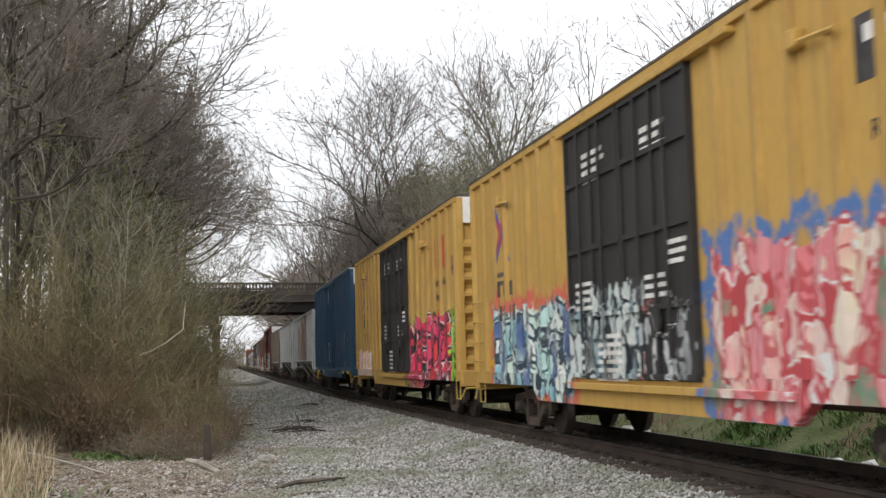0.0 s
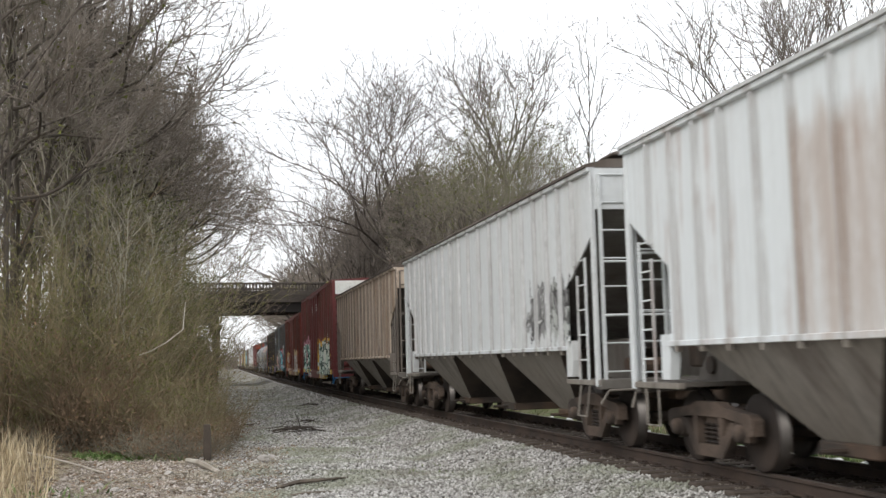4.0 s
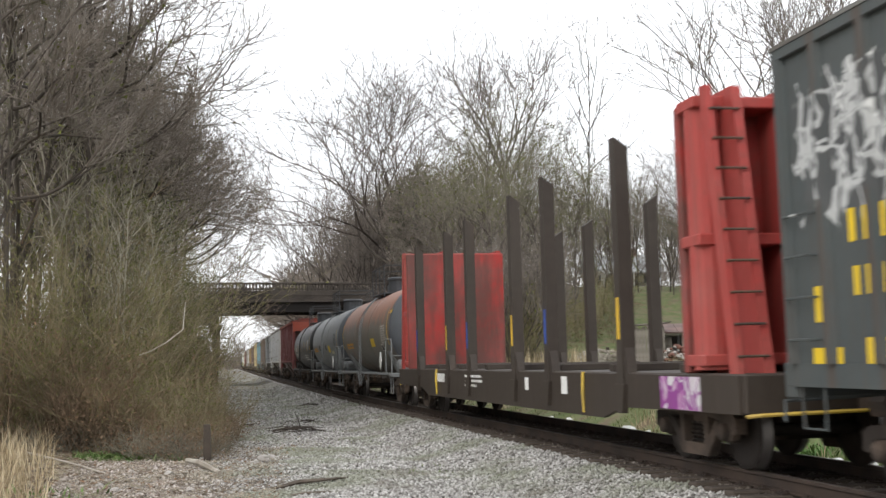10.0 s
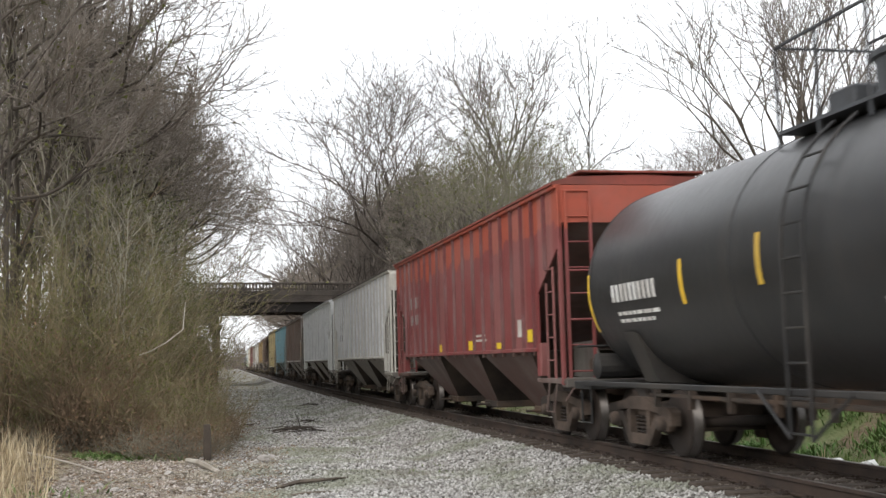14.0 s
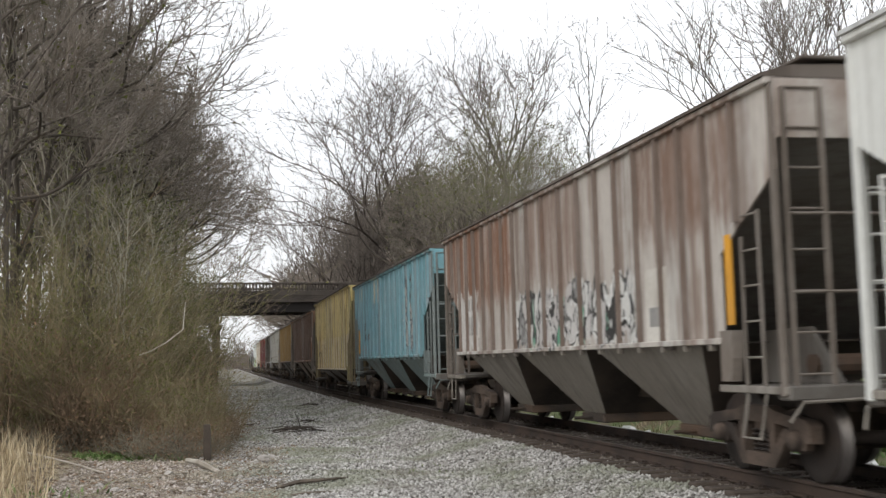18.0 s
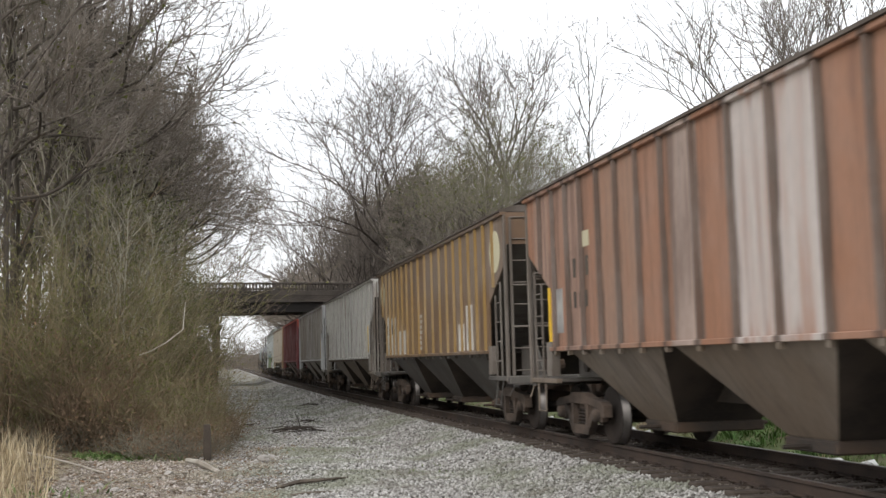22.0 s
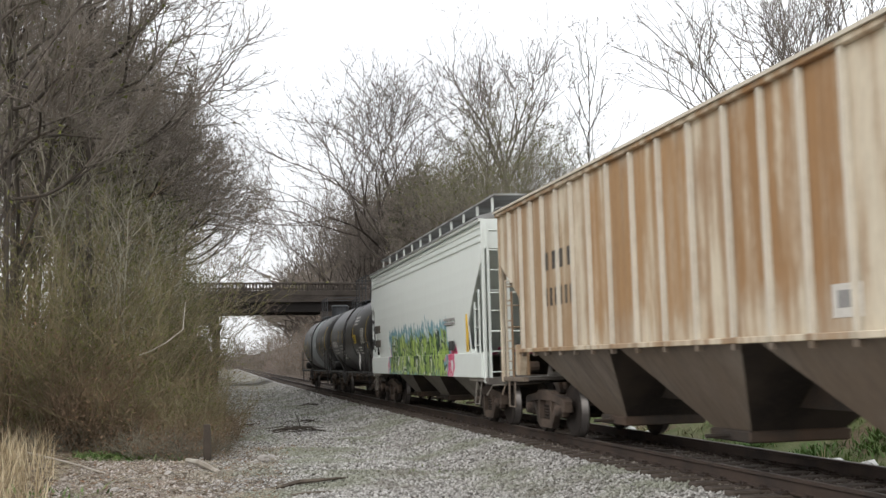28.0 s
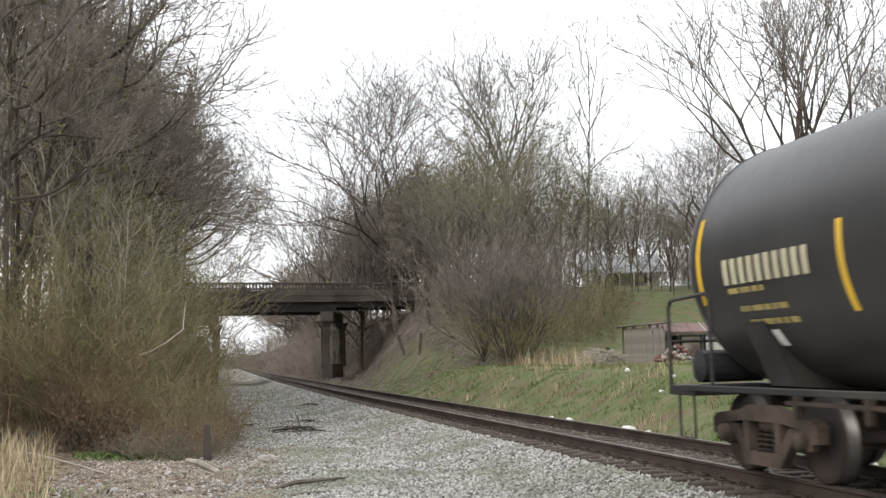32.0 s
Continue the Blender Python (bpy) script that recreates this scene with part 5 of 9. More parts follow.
def fork_tree(seed, bark, twigs, height, bole=0.25, along=0.1, limbs=7, tilt=(0.15, 0.9), levels=6, ratio=0.8, bend=0.13, split=0.5, lift=0.07, tip=0.012, thick=1.36, side=0.35, wide=1.0, first=1.0, taper=0.4, bias=0.0, twiggy=3, twig_len=0.9, lean=0.0, buds=None):
    """A bare tree: limbs leave the trunk between bole and bole + along and fork again and again; side shoots leave them on the way, and the last forks end in fine twigs."""
    rnd = random.Random(seed)
    trunk, crown, ends = [], [], []

    def off(d, a):
        s = d.orthogonal().normalized()
        s.rotate(Matrix.Rotation(rnd.random() * 2 * math.pi, 3, d))
        return (d * math.cos(a) + s * math.sin(a)).normalized()

    def branch(p, d, length, level):
        r = tip * thick ** (levels - level)
        n = 3 if level < levels - 1 else 2
        for i in range(n):
            d = (d + Vector((rnd.gauss(0, bend), rnd.gauss(0, bend), rnd.gauss(0, bend) + lift))).normalized()
            q = p + d * (length / n)
            (trunk if level < 2 else crown).append((*p, *q, r * (1 - 0.22 * i / n), r * (1 - 0.22 * (i + 1) / n)))
            p = q
            if level and level < levels and rnd.random() < side:
                branch(p, off(d, rnd.uniform(0.5, 1.0)), length * rnd.uniform(0.4, 0.65), min(levels, level + 2))
        if level >= levels:
            for _ in range(twiggy):
                ends.append((*p, *(p + off(d, rnd.uniform(0.1, 0.75)) * length * twig_len * rnd.uniform(0.5, 1.2)), tip * 0.9))
            return
        a = split * rnd.uniform(0.25, 0.6)
        b = split * rnd.uniform(0.7, 1.35)
        s = d.orthogonal().normalized()
        s.rotate(Matrix.Rotation(rnd.random() * 2 * math.pi, 3, d))
        branch(p, (d * math.cos(a) + s * math.sin(a)).normalized(), length * ratio * rnd.uniform(0.85, 1.15), level + 1)
        branch(p, (d * math.cos(b) - s * math.sin(b)).normalized(), length * ratio * rnd.uniform(0.7, 1.1), level + 1)

    total = first * sum(ratio ** i for i in range(levels + 1)) * 0.8
    tall = total / max(0.1, 1 - bole - along * 0.6)
    p, d = Vector((0, 0, -0.04 * tall)), Vector((lean, 0, 1)).normalized()
    r0 = tip * thick ** (levels + 1) * 1.25
    top = (bole + along) * tall
    n = 8
    pts = []
    for i in range(n):
        d = (d + Vector((rnd.gauss(0, 0.04), rnd.gauss(0, 0.04), 0.03))).normalized()
        q = p + d * (top + 0.04 * tall) / n
        trunk.append((*p, *q, r0 * (1 - 0.5 * i / n), r0 * (1 - 0.5 * (i + 1) / n)))
        p = q
        pts.append((p, d))
    for k in range(limbs):
        u = (k + 0.5 * rnd.random()) / max(1, limbs - 1)
        z = (bole + along * min(1, u)) / (bole + along) * n
        q = pts[min(n - 1, int(z))][0]
        back = pts[max(0, min(n - 1, int(z)) - 1)][0]
        q = back + (q - back) * min(1.0, z - int(z) if int(z) < n else 1.0)
        a, t = 2.4 * k + rnd.uniform(-0.5, 0.5), rnd.uniform(*tilt) * (1 if k < limbs - 1 else 0.3)
        v = Vector((math.cos(a) * math.sin(t) + bias, math.sin(a) * math.sin(t), math.cos(t))).normalized()
        branch(q, v, first * (1 - taper * min(1, u)) * rnd.uniform(0.85, 1.15), 0 if u < 0.7 or along < 0.3 else 1)
    k = height / sorted(e[5] for e in ends)[int(len(ends) * 0.985)]
    size = lambda g: tuple(c * k * (wide if i % 3 < 2 else 1) for i, c in enumerate(g[:6])) + g[6:]
    v, f = sticks([size(g) for g in trunk], 6)
    tm = quick_mesh("trunk", v, f, bark)
    tm.shade_smooth()
    ends = [size(g) for g in ends]
    leaf_me = None
    if buds:
        nr = np.random.RandomState(seed)
        at = np.repeat(np.array(ends)[:, 3:6], buds[1], axis=0)
        at = at + nr.normal(0, 0.12, at.shape)
        tri = at[:, None, :] + nr.normal(0, buds[2], (len(at), 3, 3))
        leaf_me = quick_mesh("foliage", tri.reshape(-1, 3), np.arange(len(at) * 3).reshape(-1, 3), buds[0])
    return tm, quick_mesh("crown", *with_spikes([size(g) for g in crown], ends), twigs), leaf_me, height


def plant(proto, x, y, turn, size, label, category="tree", group="bare trees", name="bare_tree", dz=0.0):
    t = new(name)
    t.matrix_basis = Matrix.Translation((x, y, ground_z(x, y) + dz)) @ Matrix.Rotation(turn, 4, "Z") @ Matrix.Diagonal((size, size, size, 1))
    tagged(t, label, category, group)
    for nm, me in (("trunk", proto[0]), ("crown", proto[1]), ("foliage", proto[2])):
        if me:
            ob = new(nm, me)
            ob.parent = t
            if nm == "foliage":
                ob["kind"] = "stuff"
    return t


BIG = [fork_tree(11, BARK, TWIG_DARK, 24, bole=0.3, along=0.05, limbs=13, tilt=(0.1, 1.15), levels=7, tip=0.015, thick=1.32, side=0.12, split=0.5, ratio=0.82, taper=0.0, bend=0.11, wide=1.45),
       fork_tree(12, BARK, TWIG_DARK, 25, bole=0.42, along=0.1, limbs=8, tilt=(0.1, 0.7), levels=6, tip=0.016, side=0.24, split=0.5, taper=0.1, wide=1.0),
       fork_tree(13, BARK, TWIG_DARK, 24, bole=0.22, along=0.12, limbs=10, tilt=(0.3, 1.25), levels=6, tip=0.017, side=0.22, split=0.55, lift=0.06, wide=1.1)]
HEAVY = [fork_tree(17, BARK, TWIG_DARK, 24, bole=0.3, along=0.06, limbs=12, tilt=(0.1, 1.1), levels=6, ratio=0.8, tip=0.019, thick=1.38, side=0.16, split=0.42, bend=0.09, lift=0.05, wide=1.1, taper=0.0)]
NEAR = [fork_tree(18, BARK, TWIG_DARK, 22, bole=0.22, along=0.25, limbs=10, tilt=(0.3, 1.15), levels=6, ratio=0.8, tip=0.0075, thick=1.52, side=0.12, split=0.5, bend=0.12, lift=0.05, bias=0.08)]
EDGE = [fork_tree(31, BARK, TWIG, 18, bole=0.46, along=0.38, limbs=13, tilt=(0.6, 1.25), levels=6, ratio=0.76, tip=0.009, thick=1.4, side=0.36, split=0.55, bend=0.13, lift=0.05, bias=0.45, taper=0.45, twig_len=1.2),
        fork_tree(32, BARK, TWIG_RUSSET, 18, bole=0.15, along=0.5, limbs=10, tilt=(0.4, 1.2), levels=6, ratio=0.78, tip=0.0085, thick=1.38, side=0.36, split=0.6, bend=0.14, lift=0.04, bias=0.25, taper=0.4, twig_len=1.2)]
SLIM = [fork_tree(21, BARK, TWIG_DARK, 22, bole=0.35, along=0.55, limbs=13, tilt=(0.3, 0.75), levels=4, ratio=0.75, tip=0.013, side=0.3, split=0.5, first=0.5, lift=0.06),
        fork_tree(22, BARK, TWIG_OLIVE, 16, bole=0.2, along=0.6, limbs=11, tilt=(0.2, 0.7), levels=4, ratio=0.78, tip=0.0105, thick=1.45, side=0.4, split=0.5, lift=0.03, first=0.7, twig_len=1.3, buds=(BUD, 1, 0.05)),
        fork_tree(23, BARK, TWIG_OLIVE, 12, bole=0.1, along=0.5, limbs=11, tilt=(0.2, 0.9), levels=4, ratio=0.8, tip=0.0105, thick=1.45, side=0.4, split=0.55, lift=0.03, bend=0.16, twig_len=1.3, buds=(BUD, 1, 0.05))]
SAPLING = [fork_tree(25, SAPLING_BARK, SAPLING_BARK, 10, bole=0.1, along=0.7, limbs=12, tilt=(0.3, 0.8), levels=3, ratio=0.72, tip=0.0075, thick=1.4, side=0.4, split=0.5, first=0.5, bend=0.15, lean=0.05, buds=(BUD, 2, 0.03)),
           fork_tree(26, SAPLING_BARK, TWIG_PALE, 9, bole=0.15, along=0.6, limbs=9, tilt=(0.3, 0.9), levels=3, ratio=0.75, tip=0.0075, thick=1.4, side=0.4, split=0.55, first=0.6, bend=0.17, lean=-0.06, buds=(BUD, 2, 0.03))]
FAR = [fork_tree(41, BARK, TWIG, 22, bole=0.08, along=0.3, limbs=8, tilt=(0.2, 1.0), levels=5, tip=0.022, side=0.3, split=0.58, ratio=0.8),
       fork_tree(42, BARK, TWIG_DARK, 21, bole=0.1, along=0.35, limbs=8, tilt=(0.15, 0.9), levels=5, tip=0.022, side=0.3, split=0.52, ratio=0.8)]
DISTANT = [fork_tree(51, BARK, TWIG, 18, bole=0.06, along=0.3, limbs=9, tilt=(0.2, 1.2), levels=4, tip=0.09, thick=1.2, side=0.4, split=0.6, wide=1.5, twig_len=1.4, twiggy=4)]


def place(az, depth):
    """Plan place on a bearing from the camera, and a distance ahead."""
    return depth * math.tan(az), depth


rt = random.Random(77)
WIDE = "leafless deciduous tree with a wide twiggy crown"


def plant_to(protos, k, az, dist, top, label, group, turn=None):
    """Plants a tree on a bearing so that its crown ends at the height top."""
    x, y = place(az, dist)
    me = protos[k]
    size = (top + 3.5 - ground_z(x, y)) / me[3]
    plant(me, x, y, rt.random() * 6 if turn is None else turn, size, label, group=group)


for az, dist, k, top, turn in ((0.170, 118, 0, 30.2, 0.3), (0.272, 108, 1, 31.8, 1.2), (0.115, 146, 2, 21.5, 4.0), (0.19, 128, 2, 23.5, 1.9), (0.44, 104, 0, 21, 0.9), (0.61, 98, 1, 31, 0.4),
                               (0.31, 124, 2, 21, 3.0), (0.625, 84, 2, 25, 4.4), (0.140, 124, 2, 19, 5.1)):
    plant_to(BIG, k, az, dist, top, WIDE, "bare trees", turn)
for az, dist, k, top in ((0.336, 96, 0, 28.5), (0.29, 92, 1, 20), (0.255, 90, 1, 21), (0.31, 86, 1, 16), (0.225, 96, 1, 18), (0.275, 80, 2, 15), (0.262, 76, 2, 13), (0.30, 78, 2, 13), (0.325, 82, 1, 13), (0.24, 84, 2, 15),
                         (0.22, 92, 2, 16), (0.35, 90, 1, 14), (0.40, 116, 0, 19), (0.44, 112, 1, 18), (0.38, 112, 1, 19), (0.41, 100, 2, 12), (0.36, 100, 2, 15)):
    plant_to(SLIM, k, az, dist, top, "slim leafless tree with upright branches and first buds", "slim trees on the bank")
for i in range(16):
    plant_to(FAR, i % 2, 0.215 + 0.016 * i, 104 + 18 * rt.random(), 13.5 + 3 * rt.random(), "leafless tree in the wood on the hill", "hill wood")
for i in range(13):
    y = 127 + 5.2 * i
    plant(FAR[i % 2], -line_coords(0, y)[1] + 9 + 8 * rt.random(), y, rt.random() * 6, 0.6 + 0.25 * rt.random(), "far leafless tree beyond the bridge", group="far woods")
for i in range(18):
    y = 125 + 5.0 * i
    plant(FAR[i % 2], -line_coords(0, y)[1] + 14 + 14 * rt.random(), y, rt.random() * 6, 0.6 + 0.25 * rt.random(), "far leafless tree beyond the bridge", group="far woods")
plant_to(HEAVY, 0, 0.512, 86, 31.5, "large leafless tree with heavy fanned dark limbs", "bare trees", 2.0)
# woods on the hill behind the house and beyond the road
for i in range(44):
    az = 0.13 + 0.52 * (i + rt.random()) / 44
    plant_to(FAR, i % 2, az, 132 + 30 * rt.random(), (18 if az < 0.31 else 17) + 3 * rt.random(), "leafless tree in the wood on the hill", "hill wood")


# ---------------- the wood left of the line
def edge_x(y):
    """The wood's edge, where the thicket meets the gravel."""
    if y < 27:
        return -1.5 - (27 - y) * 2.2
    return min(-1.5 + 1.2 * smooth01(27, 45, y), 0.0187 * y - 1.3) + 0.3 * noise.noise(Vector((y * 0.21, 0, 9)))


def thicket(name, label, spots, seed, mat, leaf_mat, stems=9, tall=(2.2, 5.5), leaves=14, leaf=0.035, twig=0.007, spread=0.35, lean=0.4):
    rnd = random.Random(seed)
    segs, ends, lv = [], [], []
    for x, y in spots:
        g = ground_z(x, y) - 0.05
        for _ in range(stems):
            p = Vector((x + rnd.gauss(0, spread), y + rnd.gauss(0, spread), g))
            d = Vector((rnd.gauss(0, lean), rnd.gauss(0, lean), 1)).normalized()
            L = rnd.uniform(*tall)
            r = 0.006 + 0.010 * rnd.random() * L / 4
            n = 6
            for i in range(n):
                q = p + d * (L / n)
                segs.append((*p, *q, r * (1 - 0.8 * i / n) + twig * 0.4, r * (1 - 0.8 * (i + 1) / n) + twig * 0.4))
                if i > 0:
                    for _ in range(2):
                        a = (d * 0.7 + Vector((rnd.gauss(0, 0.5), rnd.gauss(0, 0.5), rnd.gauss(0.15, 0.35)))).normalized()
                        e = q + a * rnd.uniform(0.3, 0.9) * (L / 4) ** 0.5
                        ends.append((*q, *e, twig * 1.1))
                        b = (a + Vector((rnd.gauss(0, 0.6), rnd.gauss(0, 0.6), rnd.gauss(0, 0.5)))).normalized()
                        mid = q + (e - q) * 0.5
                        ends.append((*mid, *(mid + b * rnd.uniform(0.15, 0.5)), twig * 0.9))
                        for _k in range(leaves // 10 + (rnd.random() < (leaves % 10) / 10)):
                            lv.append(mid + Vector((rnd.gauss(0, 0.18), rnd.gauss(0, 0.18), rnd.gauss(0, 0.18))))
                p = q
                d = (d + Vector((rnd.gauss(0, 0.32), rnd.gauss(0, 0.32), rnd.gauss(0, 0.2)))).normalized()
    ob = tagged(new(name), label, "undergrowth", kind="stuff")
    c = new("stems", quick_mesh("stems", *with_spikes(segs, ends), mat))
    c.parent = ob
    if lv:
        nr = np.random.RandomState(seed)
        tri = np.array([tuple(q) for q in lv])[:, None, :] + nr.normal(0, leaf, (len(lv), 3, 3))
        m = new("leaves", quick_mesh("leaves", tri.reshape(-1, 3), np.arange(len(lv) * 3).reshape(-1, 3), leaf_mat))
        m.parent = ob
    return ob


WOOD = "leafless tree in the dense wood beside the gravel"
for i in range(18):
    y = 29 + 4.6 * i + rt.random() * 2
    x = edge_x(y) - 1.6 - rt.random() * 2.0 - 0.5 - 4.2 * smooth01(42, 75, y)
    plant(EDGE[i % 2 if y < 33 else 0], x - 0.3, y, rt.gauss(-0.3, 0.5), 0.64 + 0.14 * rt.random() + 0.003 * y, WOOD, group="wood beside the line")
for i in range(12):
    y = 28 + 6.6 * i + rt.random() * 2
    x = edge_x(y) - 1.0 - rt.random() * 2.0 - 3.0 * smooth01(50, 75, y)
    plant(SLIM[1 + i % 2], x, y, rt.random() * 6, 0.7 + 0.25 * rt.random(), WOOD, group="wood beside the line")
for i in range(12):
    y = 36 + 6.4 * i
    plant(BIG[1] if i % 3 else FAR[0], -5.2 - rt.random() * 4.5, y, rt.random() * 6, 0.6 + 0.12 * rt.random() + 0.0026 * y, WOOD, group="wood beside the line")
for i in range(13):
    y = 44 + 6.0 * i
    plant(FAR[i % 2], -12 - rt.random() * 14, y, rt.random() * 6, 0.8 + 0.2 * rt.random(), "leafless tree deep in the wood", group="wood beside the line")
# trees that hang out over the gravel towards the bridge
for x, y, size, turn in ((-3.0, 34.5, 0.95, 0.1), (-2.4, 41.0, 0.74, 0.3), (-1.8, 47.0, 0.8, -0.2), (-1.3, 54.0, 0.84, 0.15), (-1.0, 62.0, 0.88, 0.1), (-0.8, 71.0, 0.95, -0.2)):
    plant(EDGE[0], x, y, turn, size, "leafless tree whose long branches hang over the gravel", group="wood beside the line", dz=0.6)
for x, y, size, turn in ((-3.4, 56.0, 0.8, 0.1), (-3.2, 66.0, 0.85, 0.4), (-3.0, 78.0, 0.9, -0.3)):
    plant(EDGE[1], x, y, turn, size, WOOD, group="wood beside the line")
# a heavy forked tree that leans over the near end of the wood
plant(NEAR[0], -5.9, 28.0, 1.3, 0.82, "leafless tree with heavy dark limbs over the thicket", group="wood beside the line")
# pale saplings along the edge
for i in range(46):
    y = 32 + 1.1 * i + rt.random()
    plant(SAPLING[i % 2], edge_x(y) - 0.6 - 2.2 * rt.random(), y, rt.random() * 6, 0.7 + 0.4 * rt.random(), "pale thin-stemmed sapling at the edge of the wood", group="saplings at the wood's edge", name="sapling")
# far woods on both sides beyond the bridge, closing round the bend
for i in range(26):
    y = 132 + 9 * i
    for e in (-1, 1):
        x = -line_coords(0, y)[1] + e * ((13.0 if e < 0 else 9.5 if y < 190 else 11.0) + rt.random() * 6)
        plant(FAR[(i + e) % 2] if y < 190 else DISTANT[0], x, y, rt.random() * 6, (0.36 if e < 0 else (0.7 if y < 190 else 0.75)) + 0.2 * rt.random(), "far leafless tree beyond the bridge", group="far woods")
for i in range(26):
    y = 210 + 10 * i
    plant(DISTANT[0], -line_coords(0, y)[1] - 11.0 - rt.random() * 16, y, rt.random() * 6, 0.2 + 0.12 * rt.random(), "distant leafless tree along the straight", group="distant tree line")
SHRUB = [fork_tree(61, BARK, TWIG_DARK, 9, bole=0.02, along=0.06, limbs=18, tilt=(0.1, 0.75), levels=5, ratio=0.82, tip=0.009, side=0.35, split=0.45, twig_len=1.2)]
for az, d, size in ((0.268, 63, 1.0), (0.283, 66, 0.8), (0.245, 68, 0.85)):
    x, y = place(az, d)
    plant(SHRUB[0], x, y, d, size, "many-stemmed dark leafless shrub on the bank", "shrub", "dark shrubs", "bare_shrub")
rs = random.Random(5)
spots = []
for x in np.arange(-11.0, -1.5, 0.42):
    for row in range(4):
        spots.append((x + rs.gauss(0, 0.2), 27.3 + row * 0.9 + rs.random() * 0.7))
y = 29.0
while y < 112:
    for row in range(4 if y < 60 else 3):
        spots.append((edge_x(y) - 0.2 - 0.9 * smooth01(60, 90, y) - row * 0.8 - rs.random() * 0.7, y + rs.random()))
    y += 0.8 if y < 50 else 1.5
thicket("thicket", "dense leafless thicket with first green buds along the gravel", spots, 6, TWIG_PALE, BUD, stems=9, tall=(1.2, 6.6), leaves=66, leaf=0.018, twig=0.0052, lean=0.38)
spots = [(x + rs.gauss(0, 0.3), 27.0 + 0.5 * noise.noise(Vector((x * 0.9, 2, 2))) + rs.random() * 1.5) for x in np.arange(-10.5, -1.3, 0.19)] + [(edge_x(yy) - rs.random() * 1.3, yy) for yy in np.arange(27, 80, 0.6)]
thicket("bramble", "red-brown bramble and dead stalks at the wood's edge", spots, 8, TWIG_RED, DEAD_LEAF, stems=8, tall=(0.6, 3.6), leaves=34, leaf=0.019, twig=0.0055, lean=0.5)
# low tangle that spills out of the thicket to the marker post
def foot_y(x):
    """How near the thicket's ragged foot comes."""
    return 24.7 + 2.5 * smooth01(0.0, -2.4, x) + 0.7 * noise.noise(Vector((x * 1.1, 5, 2)))


tangle, shoots, stalks = [], [], []
for i in range(420):
    y = 24.6 + 14.0 * rs.random() ** 1.4
    x = 0.006 * y + 0.7 * noise.noise(Vector((y * 0.7, 3, 1))) + 0.4 * smooth01(24, 34, y) - 3.4 * rs.random()
    if y > foot_y(x) + 0.5 and rs.random() < 0.75 + 0.8 * noise.noise(Vector((x, y, 4))):
        (tangle, tangle, shoots)[i % 3].append((x, y))
for i in range(170):
    x = -5.0 + 5.3 * rs.random()
    stalks.append((x, foot_y(x) + 0.2 + rs.random() ** 1.5 * 1.4))
thicket("low_tangle", "brown tangle of dead stalks and brambles at the thicket's foot", tangle, 16, TWIG_RED, DEAD_LEAF, stems=5, tall=(0.2, 1.3), leaves=14, leaf=0.015, twig=0.0045, spread=0.3, lean=0.8)
thicket("low_shoots", "olive upright shoots between the brambles", shoots, 17, TWIG_PALE, BUD, stems=5, tall=(0.5, 2.2), leaves=30, leaf=0.014, twig=0.0045, spread=0.35, lean=0.3)
thicket("dead_stalks", "brown dead stalks and leaves in front of the thicket", stalks, 18, TWIG_OLIVE, DEAD_LEAF, stems=3, tall=(0.1, 0.8), leaves=26, leaf=0.016, twig=0.0045, spread=0.4, lean=0.9)
spots = [place(0.225 + 0.14 * rs.random(), 72 + 24 * rs.random()) for i in range(90)] + [place(0.265 + 0.02 * rs.random(), 62 + 3 * rs.random()) for i in range(12)]
thicket("bank_shrubs", "twiggy shrubs with pale green buds on the bank", spots, 9, TWIG_PALE, BUD, stems=6, tall=(1.8, 6.0), leaves=20, leaf=0.045, twig=0.013, lean=0.5)
spots = [(-line_coords(0, yy)[1] + 5.0 + rs.random() * 8.0, yy) for yy in np.arange(127, 270, 0.6)] + [(-line_coords(0, yy)[1] + 10 + rs.random() * 5, yy) for yy in np.arange(96, 114, 1.2)]
thicket("cutting_scrub", "grey leafless scrub on the cutting's side", spots, 10, TWIG, DEAD_LEAF, stems=6, tall=(2.0, 8.5), leaves=8, leaf=0.06, twig=0.022, lean=0.25)

spots = [(rs.uniform(-50, 70), rs.uniform(430, 530)) for i in range(420)]
thicket("far_tree_line", "leafless tree line at the end of the straight", spots, 13, TWIG, DEAD_LEAF, stems=7, tall=(5.0, 12.5), leaves=2, leaf=0.1, twig=0.06, spread=1.5, lean=0.2)
spots = [q for q in (place(0.2 + 0.44 * rs.random(), 112 + 40 * rs.random()) for i in range(460)) if q[1] > 146 or not 0.325 < q[0] / q[1] < 0.42]
thicket("hill_scrub", "grey-brown leafless undergrowth in the hill wood", spots, 14, TWIG, DEAD_LEAF, stems=5, tall=(3.0, 9.5), leaves=4, leaf=0.06, twig=0.024, spread=0.9)
spots = [(rs.uniform(-17, -5.5), rs.uniform(31, 46)) for i in range(170)]
thicket("wood_scrub", "brown leafless undergrowth deep in the wood", spots, 15, TWIG_RED, DEAD_LEAF, stems=6, tall=(2.5, 8.0), leaves=14, leaf=0.04, twig=0.011, spread=0.6, lean=0.25)


